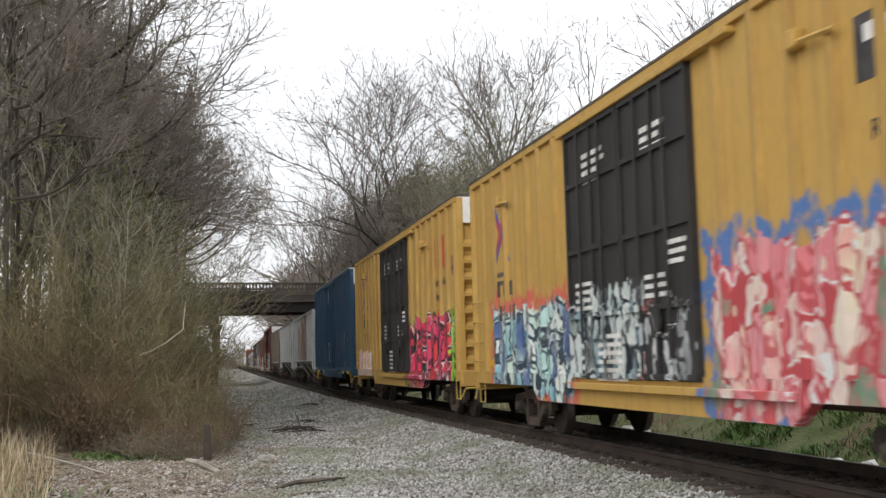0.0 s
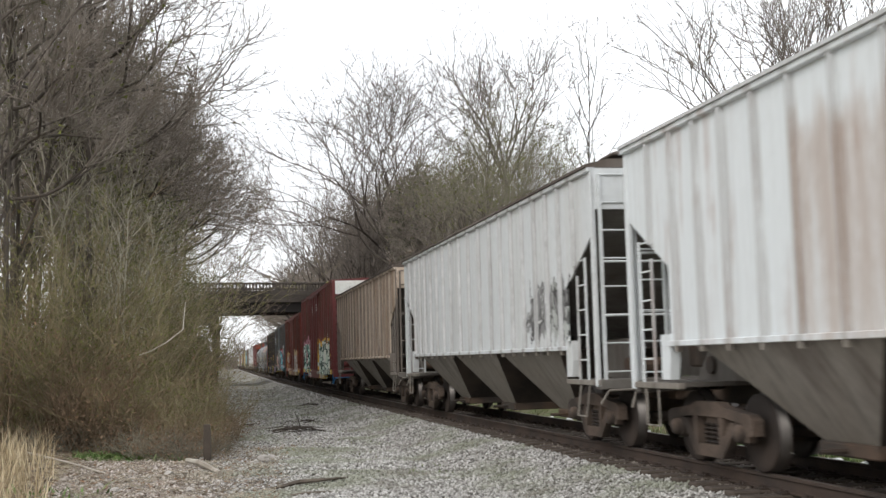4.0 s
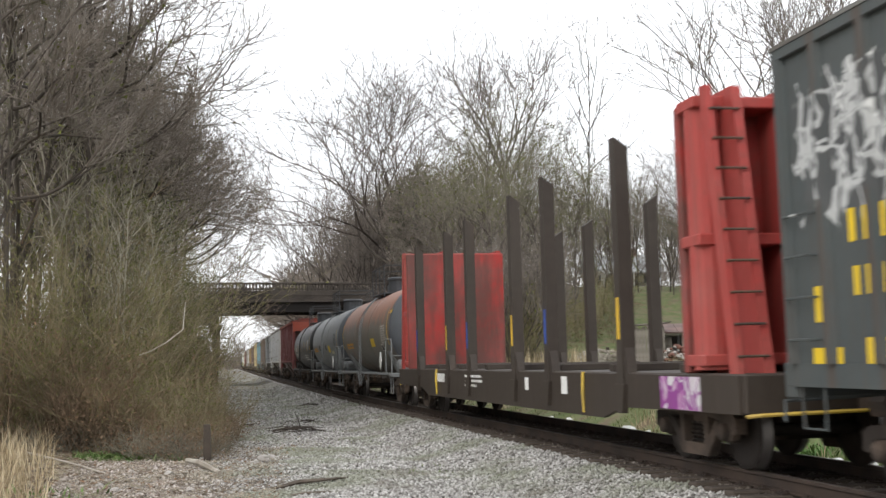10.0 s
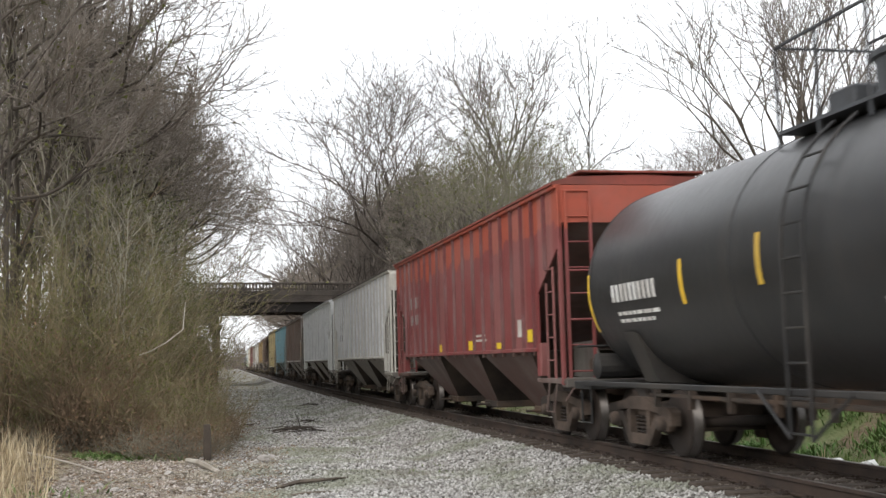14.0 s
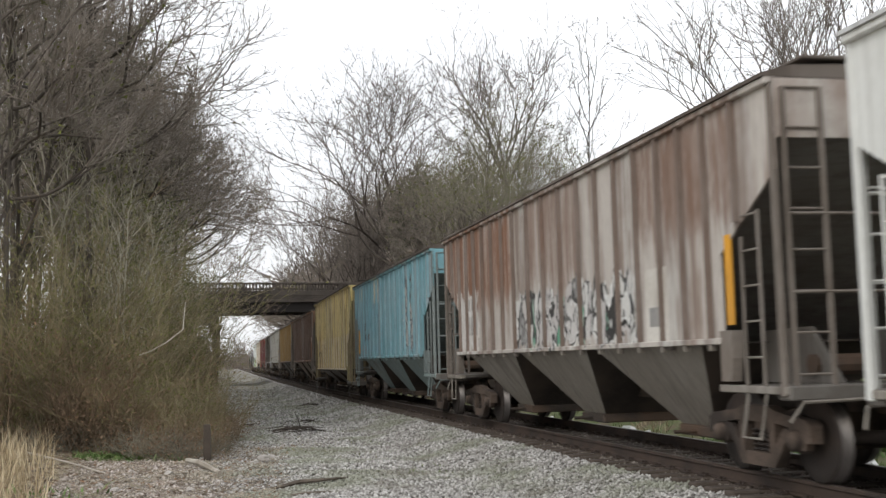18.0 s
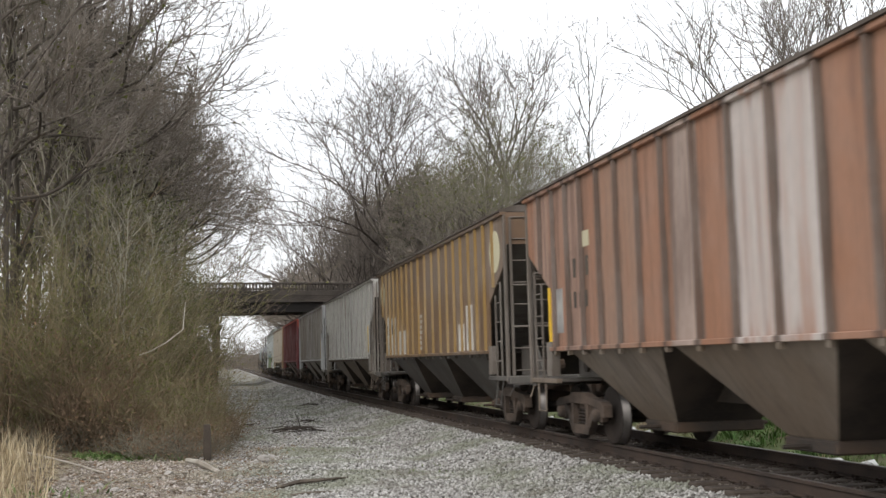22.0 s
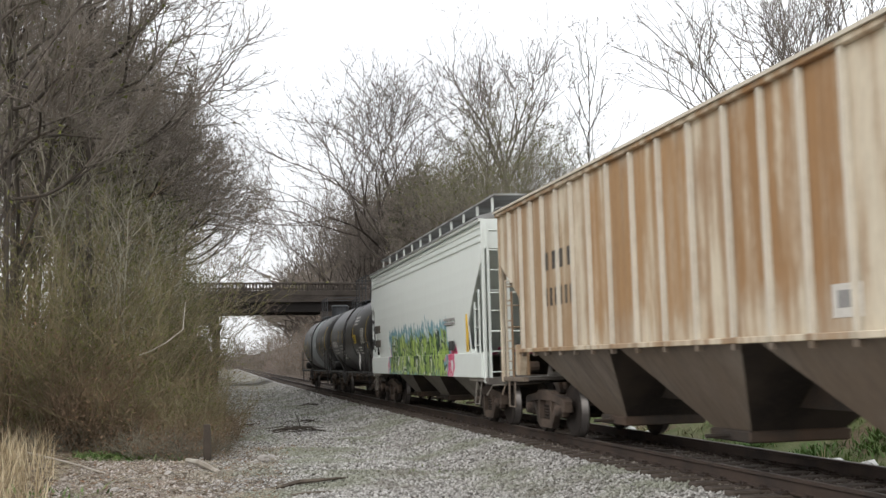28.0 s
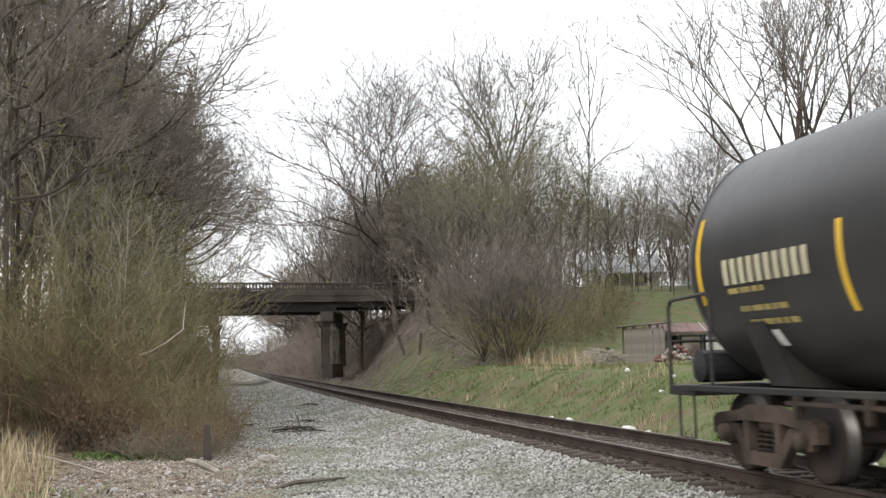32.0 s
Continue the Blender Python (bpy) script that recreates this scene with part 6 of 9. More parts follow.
def vine_mass(name, label, cx, cy, z0, z1, r, n, seed, mat, leaf_mat):
    """A tree smothered by old vines: a dense dome of short twigs."""
    nr = np.random.RandomState(seed)
    u = nr.normal(0, 1, (n, 3))
    u /= np.linalg.norm(u, axis=1, keepdims=True)
    rad = nr.uniform(0.35, 1.0, (n, 1)) ** 0.5
    bumps = 1 + 0.18 * np.sin(u[:, 0:1] * 5 + 1) * np.cos(u[:, 2:3] * 6)
    p = u * rad * bumps * np.array([[r, r, (z1 - z0) / 2]]) + np.array([[cx, cy, (z0 + z1) / 2]])
    q = p + nr.normal(0, 0.32, (n, 3)) + np.array([[0, 0, 0.12]])
    v, f = sticks(np.hstack([p, q, np.full((n, 1), 0.022), np.full((n, 1), 0.01)]), 3)
    ob = tagged(new(name), label, "tree", "vine-grown trees")
    tr = new("trunk", quick_mesh("trunk", *sticks([(cx, cy, ground_z(cx, cy) - 0.3, cx, cy, z1 - 1, 0.3, 0.15)], 8), BARK))
    cr = new("crown", quick_mesh("crown", v, f, mat))
    lf = new("leaves", quick_mesh("leaves", (p[: n // 2, None, :] + nr.normal(0, 0.07, (n // 2, 3, 3))).reshape(-1, 3), np.arange(n // 2 * 3).reshape(-1, 3), leaf_mat))
    for o in (tr, cr, lf):
        o.parent = ob


x, y = place(0.189, 112)
vine_mass("vine_grown_tree", "tree smothered in a dark dome of old vines", x, y, 10, 20.5, 3.4, 9000, 3, TWIG, IVY)
x, y = place(0.51, 84)
vine_mass("ivy_grown_trunk", "tree trunk wrapped in dark ivy", x, y, 3, 12, 0.8, 3000, 4, TWIG, IVY)


# ---------------- gravel stones, grass and litter
def stone_material(name, cols, weedy):
    k = Nodes(name, 0.9)
    r = k.n("NewGeometry").outputs["Random Per Island"]
    ramp = k.n("ValToRGB")
    for i, (pos, col) in enumerate(zip((0.0, 0.25, 0.6, 1.0), cols)):
        e = ramp.color_ramp.elements[i] if i < 2 else ramp.color_ramp.elements.new(pos)
        e.position, e.color = pos, (*col, 1)
    ramp.color_ramp.elements[-1].position = 1.0
    k.set(ramp.inputs["Fac"], r)
    pos = k.coords(world=True)
    fine = k.noise(pos, 40, 3)
    c = k.mix(k.math("MULTIPLY", k.step(fine, 0.45, 0.7), 0.4), ramp.outputs["Color"], (0.16, 0.14, 0.12))
    if weedy:
        c = k.mix(k.math("MULTIPLY", k.step(k.noise(pos, 0.45, 5), 0.46, 0.62), 0.65), c, (0.185, 0.2, 0.135))
        sep = k.n("SeparateXYZ")
        k.set(sep.inputs[0], pos)
        dusty = k.step(k.math("ADD", sep.outputs["X"], k.math("MULTIPLY", k.noise(pos, 0.8, 9), 2.4)), 2.3, 0.7)
        c = k.mix(k.math("MULTIPLY", dusty, 0.6), c, k.mix(k.step(r, 0.2, 0.8), (0.23, 0.18, 0.145), (0.5, 0.43, 0.375)))
        c = k.mix(k.math("MULTIPLY", k.step(k.noise(pos, 0.8, 6), 0.56, 0.66), 0.5), c, (0.15, 0.13, 0.11))
    k.bump(fine, 0.3, 0.01)
    return k.done(c)


def stones_mesh(name, pts, size, mat, nr):
    n = len(pts)
    base = np.array([(1, 0, 0), (0, 1, 0), (-1, 0, 0), (0, -1, 0), (0, 0, 0.75), (0, 0, -0.6)], float)
    v = base[None] * size[:, None, None] * nr.uniform(0.6, 1.4, (n, 6, 1))
    t = nr.uniform(0, 6.28, n)
    c, s = np.cos(t)[:, None], np.sin(t)[:, None]
    v = np.stack([v[:, :, 0] * c - v[:, :, 1] * s, v[:, :, 0] * s + v[:, :, 1] * c, v[:, :, 2]], 2) + nr.normal(0, 0.15, (n, 6, 3)) * size[:, None, None] + pts[:, None, :] + np.array([0, 0, 0.012])
    f = np.array([(0, 1, 4), (1, 2, 4), (2, 3, 4), (3, 0, 4), (1, 0, 5), (2, 1, 5), (3, 2, 5), (0, 3, 5)])
    f = (f[None] + np.arange(n)[:, None, None] * 6).reshape(-1, 3)
    return new(name, quick_mesh(name, v.reshape(-1, 3), f, mat))


def scatter_stones():
    nr = np.random.RandomState(8)
    pts, size, bed, bed_size = [], [], [], []
    for y0, y1, per in ((12.0, 15.5, 420), (15.5, 20, 400), (20, 26, 300), (26, 36, 160), (36, 55, 55), (55, 90, 18)):
        for o0, o1, mul in ((-9.6, -8.0, 0.5), (-8.0, -5.4, 0.7), (-5.4, -1.02, 1.0), (-1.05, 1.05, 0.6), (1.05, 2.6, 0.7)):
            inner = -1.1 < o0 < 0
            n = int((y1 - y0) * (o1 - o0) * per * mul)
            yy = nr.uniform(y0, y1, n)
            oo = nr.uniform(o0, o1, n)
            if not inner:
                keep = np.array([b > -2.2 or noise.noise(Vector((a * 0.45, b * 0.45, 7))) < 0.8 + 0.2 * math.sin(a * 3.1 + b) for a, b in zip(yy, oo)])
                yy, oo = yy[keep], oo[keep]
            sz = nr.uniform(0.014, 0.04, len(yy)) * (1 + 0.018 * (y0 - 15))
            for a, b in zip(yy, oo):
                p = on_line(a, b)
                (bed if inner else pts).append((p.x, p.y, -0.238 + 0.028 * nr.rand() if inner else ground_z(p.x, p.y)))
            (bed_size if inner else size).append(sz)
    pale = ((0.09, 0.084, 0.077), (0.235, 0.226, 0.212), (0.375, 0.366, 0.348), (0.56, 0.55, 0.53))
    dirty = ((0.045, 0.036, 0.03), (0.09, 0.073, 0.06), (0.14, 0.118, 0.1), (0.22, 0.195, 0.175))
    tagged(stones_mesh("ballast_stones", np.array(pts), np.concatenate(size), stone_material("broken_limestone_ballast", pale, True), nr), "loose pale grey broken limestone beside the track", "gravel", kind="stuff")
    tagged(stones_mesh("rail_bed_stones", np.array(bed), np.concatenate(bed_size), stone_material("dirty_rail_bed_stone", dirty, False), nr), "rust-stained ballast stones between the rails", "gravel", kind="stuff")


scatter_stones()


def blade_material(name, a, b, c):
    """Dry grass: every blade between three colours."""
    k = Nodes(name, 0.9)
    r = k.n("NewGeometry").outputs["Random Per Island"]
    big = k.noise(k.coords(world=True), 1.2, 3)
    return k.done(k.mix(k.step(big, 0.4, 0.65), k.mix(k.step(r, 0.3, 0.9), b, a), k.mix(k.step(r, 0.2, 0.8), c, b)))


STRAW = blade_material("dry_straw_grass", (0.52, 0.44, 0.3), (0.36, 0.285, 0.175), (0.2, 0.155, 0.095))
GRASS = plain("spring_grass_blade", (0.12, 0.165, 0.05), (0.2, 0.19, 0.1), 0.8, 0, 1.5, 0.0)


def blades(name, label, spots, seed, mat, tall, wide=0.006, bend=0.3):
    nr = np.random.RandomState(seed)
    p = np.array(spots)
    n = len(p)
    h = nr.uniform(*tall, n)
    a = nr.uniform(0, 6.28, n)
    d = np.stack([np.cos(a), np.sin(a), np.zeros(n)], 1)
    side = np.stack([-np.sin(a), np.cos(a), np.zeros(n)], 1) * wide
    lean = d * (h * nr.uniform(0.05, bend, n))[:, None]
    up = np.zeros((n, 3))
    up[:, 2] = h
    v = np.stack([p - side, p + side, p + lean * 0.35 + up * 0.6 + side * 0.8, p + lean * 0.35 + up * 0.6 - side * 0.8, p + lean + up], 1)
    k = np.arange(n)[:, None] * 5
    f = np.concatenate([k + np.array([[0, 1, 2]]), k + np.array([[0, 2, 3]]), k + np.array([[3, 2, 4]])])
    tagged(new(name, quick_mesh(name, v.reshape(-1, 3), f, mat)), label, "grass", kind="stuff")


def on_ground(pts):
    return [(x, y, ground_z(x, y) - 0.02) for x, y in pts]


rg = random.Random(12)
pts = []
while len(pts) < 9000:
    y = 11.5 + 14.5 * rg.random()
    x = -8.0 + 6.8 * rg.random()
    reach = -0.118 * y + 0.4 * noise.noise(Vector((y * 0.5, 1, 1)))
    if x < reach and rg.random() < 0.25 + min(1, (reach - x) * 0.7):
        pts.append((x, y))
blades("straw_grass", "tall dry straw-coloured grass on the shoulder", on_ground(pts), 3, STRAW, (0.15, 0.8), 0.006, 0.9)
pts = []
while len(pts) < 52000:
    s = 14 + 62 * rg.random() ** 1.3
    o = 3.0 + 12 * rg.random()
    p = on_line(s, o)
    if noise.noise(Vector((p.x * 0.9, p.y * 0.9, 2))) + 0.6 * noise.noise(Vector((p.x * 3.1, p.y * 3.1, 5))) > 0.3 * rg.random() - 0.1:
        pts.append((p.x, p.y))
blades("bank_grass", "short green spring grass on the bank", on_ground(pts), 4, GRASS, (0.04, 0.18), 0.009, 1.8)
pts = [(p[0] + rg.gauss(0, 0.3), p[1] + rg.gauss(0, 0.3)) for p in [place(0.275 + 0.06 * rg.random(), 56 + 9 * rg.random()) for i in range(48)] for j in range(6)]
blades("dry_tussocks", "pale dry grass tussocks on the bank", on_ground(pts), 5, STRAW, (0.4, 1.2), 0.02, 0.5)
WEED = plain("fresh_weed_green", (0.08, 0.165, 0.035), (0.13, 0.18, 0.06), 0.7, 0, 3, 0.0)
pts = [(-1.9 + rg.gauss(0, 0.3), 26.0 + rg.gauss(0, 0.4)) for i in range(1100)] + [(x, foot_y(x) - 0.1 + rg.gauss(0, 0.3)) for x in (rg.uniform(-1.9, -0.2) for i in range(260))]
pts += [(-2.2 + rg.gauss(0, 0.35), 18.3 + rg.gauss(0, 0.5)) for i in range(90)]
blades("weeds", "patch of fresh green weeds at the thicket's foot", on_ground(pts), 6, WEED, (0.04, 0.2), 0.016, 2.5)
pts = []
for i in range(60):
    q = on_line(rg.uniform(20, 60), rg.uniform(-6.5, -3.0))
    pts += [(q.x + rg.gauss(0, 0.5), q.y + rg.gauss(0, 0.5)) for j in range(24)]
blades("gravel_weeds", "thin grey-green weeds sprouting in the gravel", on_ground(pts), 23, GRASS, (0.03, 0.1), 0.012, 2.5)
pts = []
for i in range(26):
    q = on_line(rg.uniform(16.5, 24), rg.uniform(3.4, 5.6))
    pts += [(q.x + rg.gauss(0, 0.22), q.y + rg.gauss(0, 0.22)) for j in range(130)]
blades("ditch_weeds", "bright green leafy weeds in the ditch", on_ground(pts), 21, WEED, (0.04, 0.24), 0.018, 2.0)
pts = []
for i in range(60):
    q = on_line(rg.uniform(16, 60), rg.uniform(3.2, 9))
    n = rg.randrange(8, 30)
    pts += [(q.x + rg.gauss(0, 0.2), q.y + rg.gauss(0, 0.2)) for j in range(n)]
blades("dry_grass_wisps", "wisps of dry pale grass on the bank", on_ground(pts), 22, STRAW, (0.1, 0.5), 0.009, 1.5)
rl = random.Random(31)
segs = []
for i in range(2600):
    y = 12 + 15 * rl.random() ** 0.8
    x = rl.uniform(-0.15 * y, 0.085 * y - 0.4)
    z = ground_z(x, y) + 0.02
    a, L = rl.random() * 6.28, rl.uniform(0.05, 0.35)
    segs.append((x, y, z, x + L * math.cos(a), y + L * math.sin(a), z + rl.uniform(-0.01, 0.08), 0.007, 0.004))
tagged(new("twig_litter", quick_mesh("twig_litter", *sticks(segs, 3), plain("bleached_twig_litter", (0.4, 0.35, 0.27), (0.15, 0.12, 0.09), 0.9, 0, 9, 0.1, True))), "bleached twigs and stalks scattered on the rough ground", "litter", kind="stuff")
nr = np.random.RandomState(17)
pts = []
for i in range(7000):
    y = 12 + 16 * rl.random() ** 0.8
    x = rl.uniform(-0.16 * y, 0.1 * y - 0.5)
    pts.append((x, y, ground_z(x, y) + 0.012))
tri = np.array(pts)[:, None, :] + nr.normal(0, 1, (7000, 3, 3)) * np.array([0.04, 0.04, 0.012])
tagged(new("leaf_litter", quick_mesh("leaf_litter", tri.reshape(-1, 3), np.arange(21000).reshape(-1, 3), DEAD_LEAF)), "brown dead leaves scattered on the rough ground", "litter", kind="stuff")

segs, pts = [], []
for i in range(7000):
    s = rl.uniform(66, 130)
    o = rl.uniform(3.3, 14)
    p = on_line(s, o)
    if s < 92 and o < 8 and rl.random() < 0.8:
        continue
    z = ground_z(p.x, p.y)
    a, L = rl.random() * 6.28, rl.uniform(0.2, 1.3)
    segs.append((p.x, p.y, z, p.x + L * math.cos(a), p.y + L * math.sin(a), ground_z(p.x + L * math.cos(a), p.y + L * math.sin(a)) + rl.uniform(0.0, 0.5), 0.025, 0.012))
tagged(new("cutting_brushwood", quick_mesh("cutting_brushwood", *sticks(segs, 3), TWIG)), "dead brushwood and roots on the cutting's brown face", "brushwood", kind="stuff")

# ---------------- small things beside the line
POST_WOOD = plain("grey_weathered_wood", (0.16, 0.135, 0.11), (0.08, 0.065, 0.052), 0.9, 0, 4, 0.4)
DARK_WOOD = plain("damp_dark_wood", (0.075, 0.06, 0.048), (0.035, 0.029, 0.024), 0.9, 0, 4, 0.4)
PALE_WOOD = plain("bleached_dead_wood", (0.42, 0.39, 0.34), (0.25, 0.22, 0.18), 0.9, 0, 4, 0.4)
RUBBLE = plain("broken_concrete", (0.4, 0.38, 0.35), (0.24, 0.22, 0.2), 0.9, 0, 4, 0.4)
LITTER_WHITE = plain("white_plastic_litter", (0.75, 0.75, 0.73), (0.55, 0.54, 0.52), 0.6, 0, 5, 0.2)
BRICK = plain("broken_red_brick", (0.17, 0.08, 0.06), (0.1, 0.055, 0.045), 0.9, 0, 5, 0.3)


def solid(name, shape, mat, label, category, m, group="", smooth=False):
    ob = new(name, shape.mesh(name, mat, smooth))
    ob.matrix_basis = m
    return tagged(ob, label, category, group)


def lump(r, seed):
    """A rough broken block."""
    bm = bmesh.new()
    bmesh.ops.create_icosphere(bm, subdivisions=2, radius=r)
    for v in bm.verts:
        v.co *= 0.75 + 0.5 * noise.noise(v.co * (1.3 / r) + Vector((seed, 0, 0)))
        v.co.z *= 0.7
    sh = Shape().add([v.co[:] for v in bm.verts], [[v.index for v in f.verts] for f in bm.faces])
    bm.free()
    return sh


def here(x, y, dz=0.0, rz=0.0):
    return pose(x, y, ground_z(x, y) + dz, 0, 0, rz)


solid("marker_post", Shape().prism([(-0.07, -0.09), (0.07, -0.09), (0.08, 0.08), (-0.06, 0.09)], -0.2, 0.76, "z"), DARK_WOOD, "short weathered wooden post at the thicket's edge", "post", here(0.19, 24.3))


def lying(name, pts, r, mat, label, cat, group=""):
    sh = Shape().tube([(x, y, ground_z(x, y) + dz) for x, y, dz in pts], r, 6)
    solid(name, sh, mat, label, cat, Matrix.Identity(4), group)


lying("dead_branch", [(1.15, 18.4, 0.03), (1.6, 18.9, 0.06), (2.0, 18.95, 0.07), (2.45, 19.4, 0.03)], [0.035, 0.04, 0.03, 0.015], POST_WOOD, "dark fallen branch lying on the gravel", "branch", "fallen branches")
lying("dead_branch", [(1.3, 17.3, 0.02), (1.6, 17.45, 0.03), (2.0, 17.6, 0.02)], [0.02, 0.025, 0.012], POST_WOOD, "thin dark stick lying on the gravel", "branch", "fallen branches")
lying("bleached_stick", [(-0.2, 24.2, 0.06), (0.05, 22.6, 0.1), (0.38, 20.6, 0.06)], [0.05, 0.06, 0.04], PALE_WOOD, "bleached stick lying among stones", "stick")
lying("bleached_stick", [(-3.4, 25.0, 0.1), (-2.4, 23.2, 0.1), (-1.6, 21.6, 0.05)], [0.014, 0.02, 0.012], PALE_WOOD, "long thin bleached stick", "stick")
lying("arching_branch", [(-1.25, 26.1, 2.25), (-1.0, 26.0, 2.32), (-0.65, 26.0, 2.5), (-0.3, 26.2, 2.78), (-0.25, 26.6, 3.4)], [0.009, 0.012, 0.013, 0.013, 0.01], PALE_WOOD, "pale dead branch arching out of the thicket", "branch")
for i, (x, y, r) in enumerate(((1.3, 23.4, 0.2), (1.1, 22.8, 0.13), (0.0, 27.5, 0.24), (-0.5, 21.2, 0.12), (-1.3, 19.2, 0.1), (0.7, 20.0, 0.09), (1.5, 24.2, 0.12), (-0.1, 18.6, 0.1), (-1.6, 20.0, 0.09), (0.9, 26.5, 0.12))):
    solid("concrete_lump", lump(r, i), RUBBLE, "broken lump of pale concrete", "rubble", here(x, y, r * 0.25, i * 50), "concrete lumps")
for i, (s, o, r) in enumerate(((33.5, 3.0, 0.25), (34.2, 3.2, 0.2), (33.0, 3.5, 0.16), (27.0, 3.1, 0.3), (26.4, 3.3, 0.2), (17.6, 3.1, 0.26), (17.2, 3.5, 0.2), (18.1, 3.3, 0.15), (15.0, 3.2, 0.22), (14.7, 3.5, 0.15), (52, 3.2, 0.2), (30.0, 5.2, 0.1), (31, 6.0, 0.1), (29, 7.2, 0.12), (36, 6.5, 0.12))):
    p = on_line(s, o)
    solid("plastic_litter", lump(r, i + 20), LITTER_WHITE, "crumpled white litter in the ditch", "litter", here(p.x, p.y, r * 0.3, i * 37), "litter in the ditch")


def pile(name, label, cat, az, dist, n, mat, seed, wide, high, long=1.2, r=0.05):
    """A heap of sticks or boards; each is a part."""
    rnd = random.Random(seed)
    x, y = place(az, dist)
    ob = new(name)
    ob.matrix_basis = pose(x, y, ground_z(x, y))
    tagged(ob, label, cat)
    for i in range(n):
        u = rnd.uniform(-1, 1)
        c = Vector((u * wide, rnd.gauss(0, 0.5), (1 - u * u) * high * rnd.random() + r))
        d = Vector((rnd.gauss(0, 1), rnd.gauss(0, 0.5), rnd.gauss(0, min(0.35, high)))).normalized() * long * rnd.uniform(0.5, 1.2) / 2
        if c.z - abs(d.z) < r:
            c.z = abs(d.z) + r
        part("log", Shape().tube([c - d, c + d * 0.1 + Vector((0, 0, 0.05)), c + d], [r, r * 0.9, r * 0.6], 5), mat, ob)


pile("branch_clump", "flat clump of dark dead branches on the gravel", "branches", 0.083, 33.0, 24, DARK_WOOD, 5, 0.55, 0.07, 0.9, 0.014)
pile("branch_clump", "few dark sticks lying on the gravel", "branches", 0.088, 38.5, 5, DARK_WOOD, 6, 0.5, 0.04, 0.6, 0.014)
pile("branch_clump", "few dark sticks lying on the gravel", "branches", 0.048, 36.5, 5, DARK_WOOD, 7, 0.3, 0.04, 0.4, 0.014)
pile("branch_clump", "few dark sticks lying on the gravel", "branches", 0.1, 50.0, 5, DARK_WOOD, 8, 0.5, 0.04, 0.7, 0.016)
pile("brush_pile", "pile of bleached cut branches in the yard", "wood pile", 0.343, 62, 120, PALE_WOOD, 3, 1.4, 0.95, 1.1, 0.028)
for i in range(70):
    rr = random.Random(i)
    x, y = place(0.392 + 0.036 * rr.random(), 57 + 2.5 * rr.random())
    solid("brick_lump", lump(0.1 + 0.13 * rr.random(), i + 60), BRICK if i % 3 else RUBBLE, "broken bricks heaped before the shed", "rubble", here(x, y, 0.1 + 0.85 * rr.random() * (1 - abs(x - place(0.41, y)[0]) / 1.4), i * 40), "brick heap")
for az, dist, hh, lean in ((0.190, 79, 1.5, 6), (0.177, 84, 1.6, -18), (0.352, 66, 0.9, 0), (0.2, 90, 1.3, -10)):
    x, y = place(az, dist)
    solid("fence_post", Shape().prism([(-0.09, -0.09), (0.09, -0.09), (0.08, 0.09), (-0.09, 0.09)], -0.3, hh, "z"), BARK, "leaning dark old fence post on the bank", "post", here(x, y) @ pose(0, 0, 0, 0, lean, 0), "old fence posts")

WET_EARTH = plain("dark_wet_earth", (0.05, 0.034, 0.026), (0.028, 0.02, 0.016), 0.95, 0, 2, 0.5)
for i, (az, d, r) in enumerate(((0.131, 103.5, 1.3), (0.138, 105, 1.5), (0.146, 106, 1.6), (0.154, 107, 1.5), (0.161, 108, 1.2))):
    x, y = place(az, d)
    solid("earth_ledge", lump(r, 90 + i), WET_EARTH, "dark eroded ledge of bare earth on the cutting", "earth ledge", here(x, y, 0.15, i * 30), "eroded ledges")

# ---------------- shed, low building and house
PLANK = plain("grey_barn_plank", (0.26, 0.235, 0.205), (0.08, 0.068, 0.056), 0.9, 0, 3, 0.4)
WHITE_WALL = plain("dirty_white_panel", (0.55, 0.55, 0.53), (0.38, 0.37, 0.34), 0.8, 0, 2)
ROOF_RED = plain("faded_red_tin_roof", (0.2, 0.125, 0.11), (0.12, 0.08, 0.07), 0.6, 0.2, 2)
ROOF_GREY = plain("pale_metal_roof", (0.4, 0.42, 0.43), (0.28, 0.29, 0.3), 0.5, 0.3, 2)
HOUSE_WHITE = plain("white_clapboard", (0.72, 0.71, 0.68), (0.55, 0.53, 0.49), 0.8, 0, 2)
GLASS_DARK = plain("dark_window_glass", (0.03, 0.035, 0.04), (0.05, 0.055, 0.06), 0.15, 0, 2, 0.0)


def shed():
    x, y = place(0.3665, 63)
    ob = new("plank_shed")
    ob.matrix_basis = pose(x, y, ground_z(x, y) - 0.05, 0, 0, -18)
    tagged(ob, "small shed of weathered grey vertical planks", "shed")
    rnd = random.Random(9)
    me = [Shape().box(-0.1, 0.1, -0.02, 0.02, 0, 2.0 + 0.1 * k, 0.006).mesh("plank", PLANK) for k in range(3)]
    for i in range(11):
        shared("plank", me[rnd.randrange(3)], ob, pose(0.1 + i * 0.21, rnd.gauss(0, 0.01), 0, 0, rnd.gauss(0, 1.0), 0))
    for i in range(9):
        shared("plank", me[rnd.randrange(3)], ob, pose(0, 0.1 + i * 0.21, 0, 0, 0, 90))
        shared("plank", me[rnd.randrange(3)], ob, pose(2.3, 0.1 + i * 0.21, 0, 0, 0, 90))
    part("roof", Shape().prism([(-0.35, 2.12), (2.7, 2.3), (2.7, 2.36), (-0.35, 2.18)], -0.4, 2.3, "y"), PLANK, ob)
    return ob


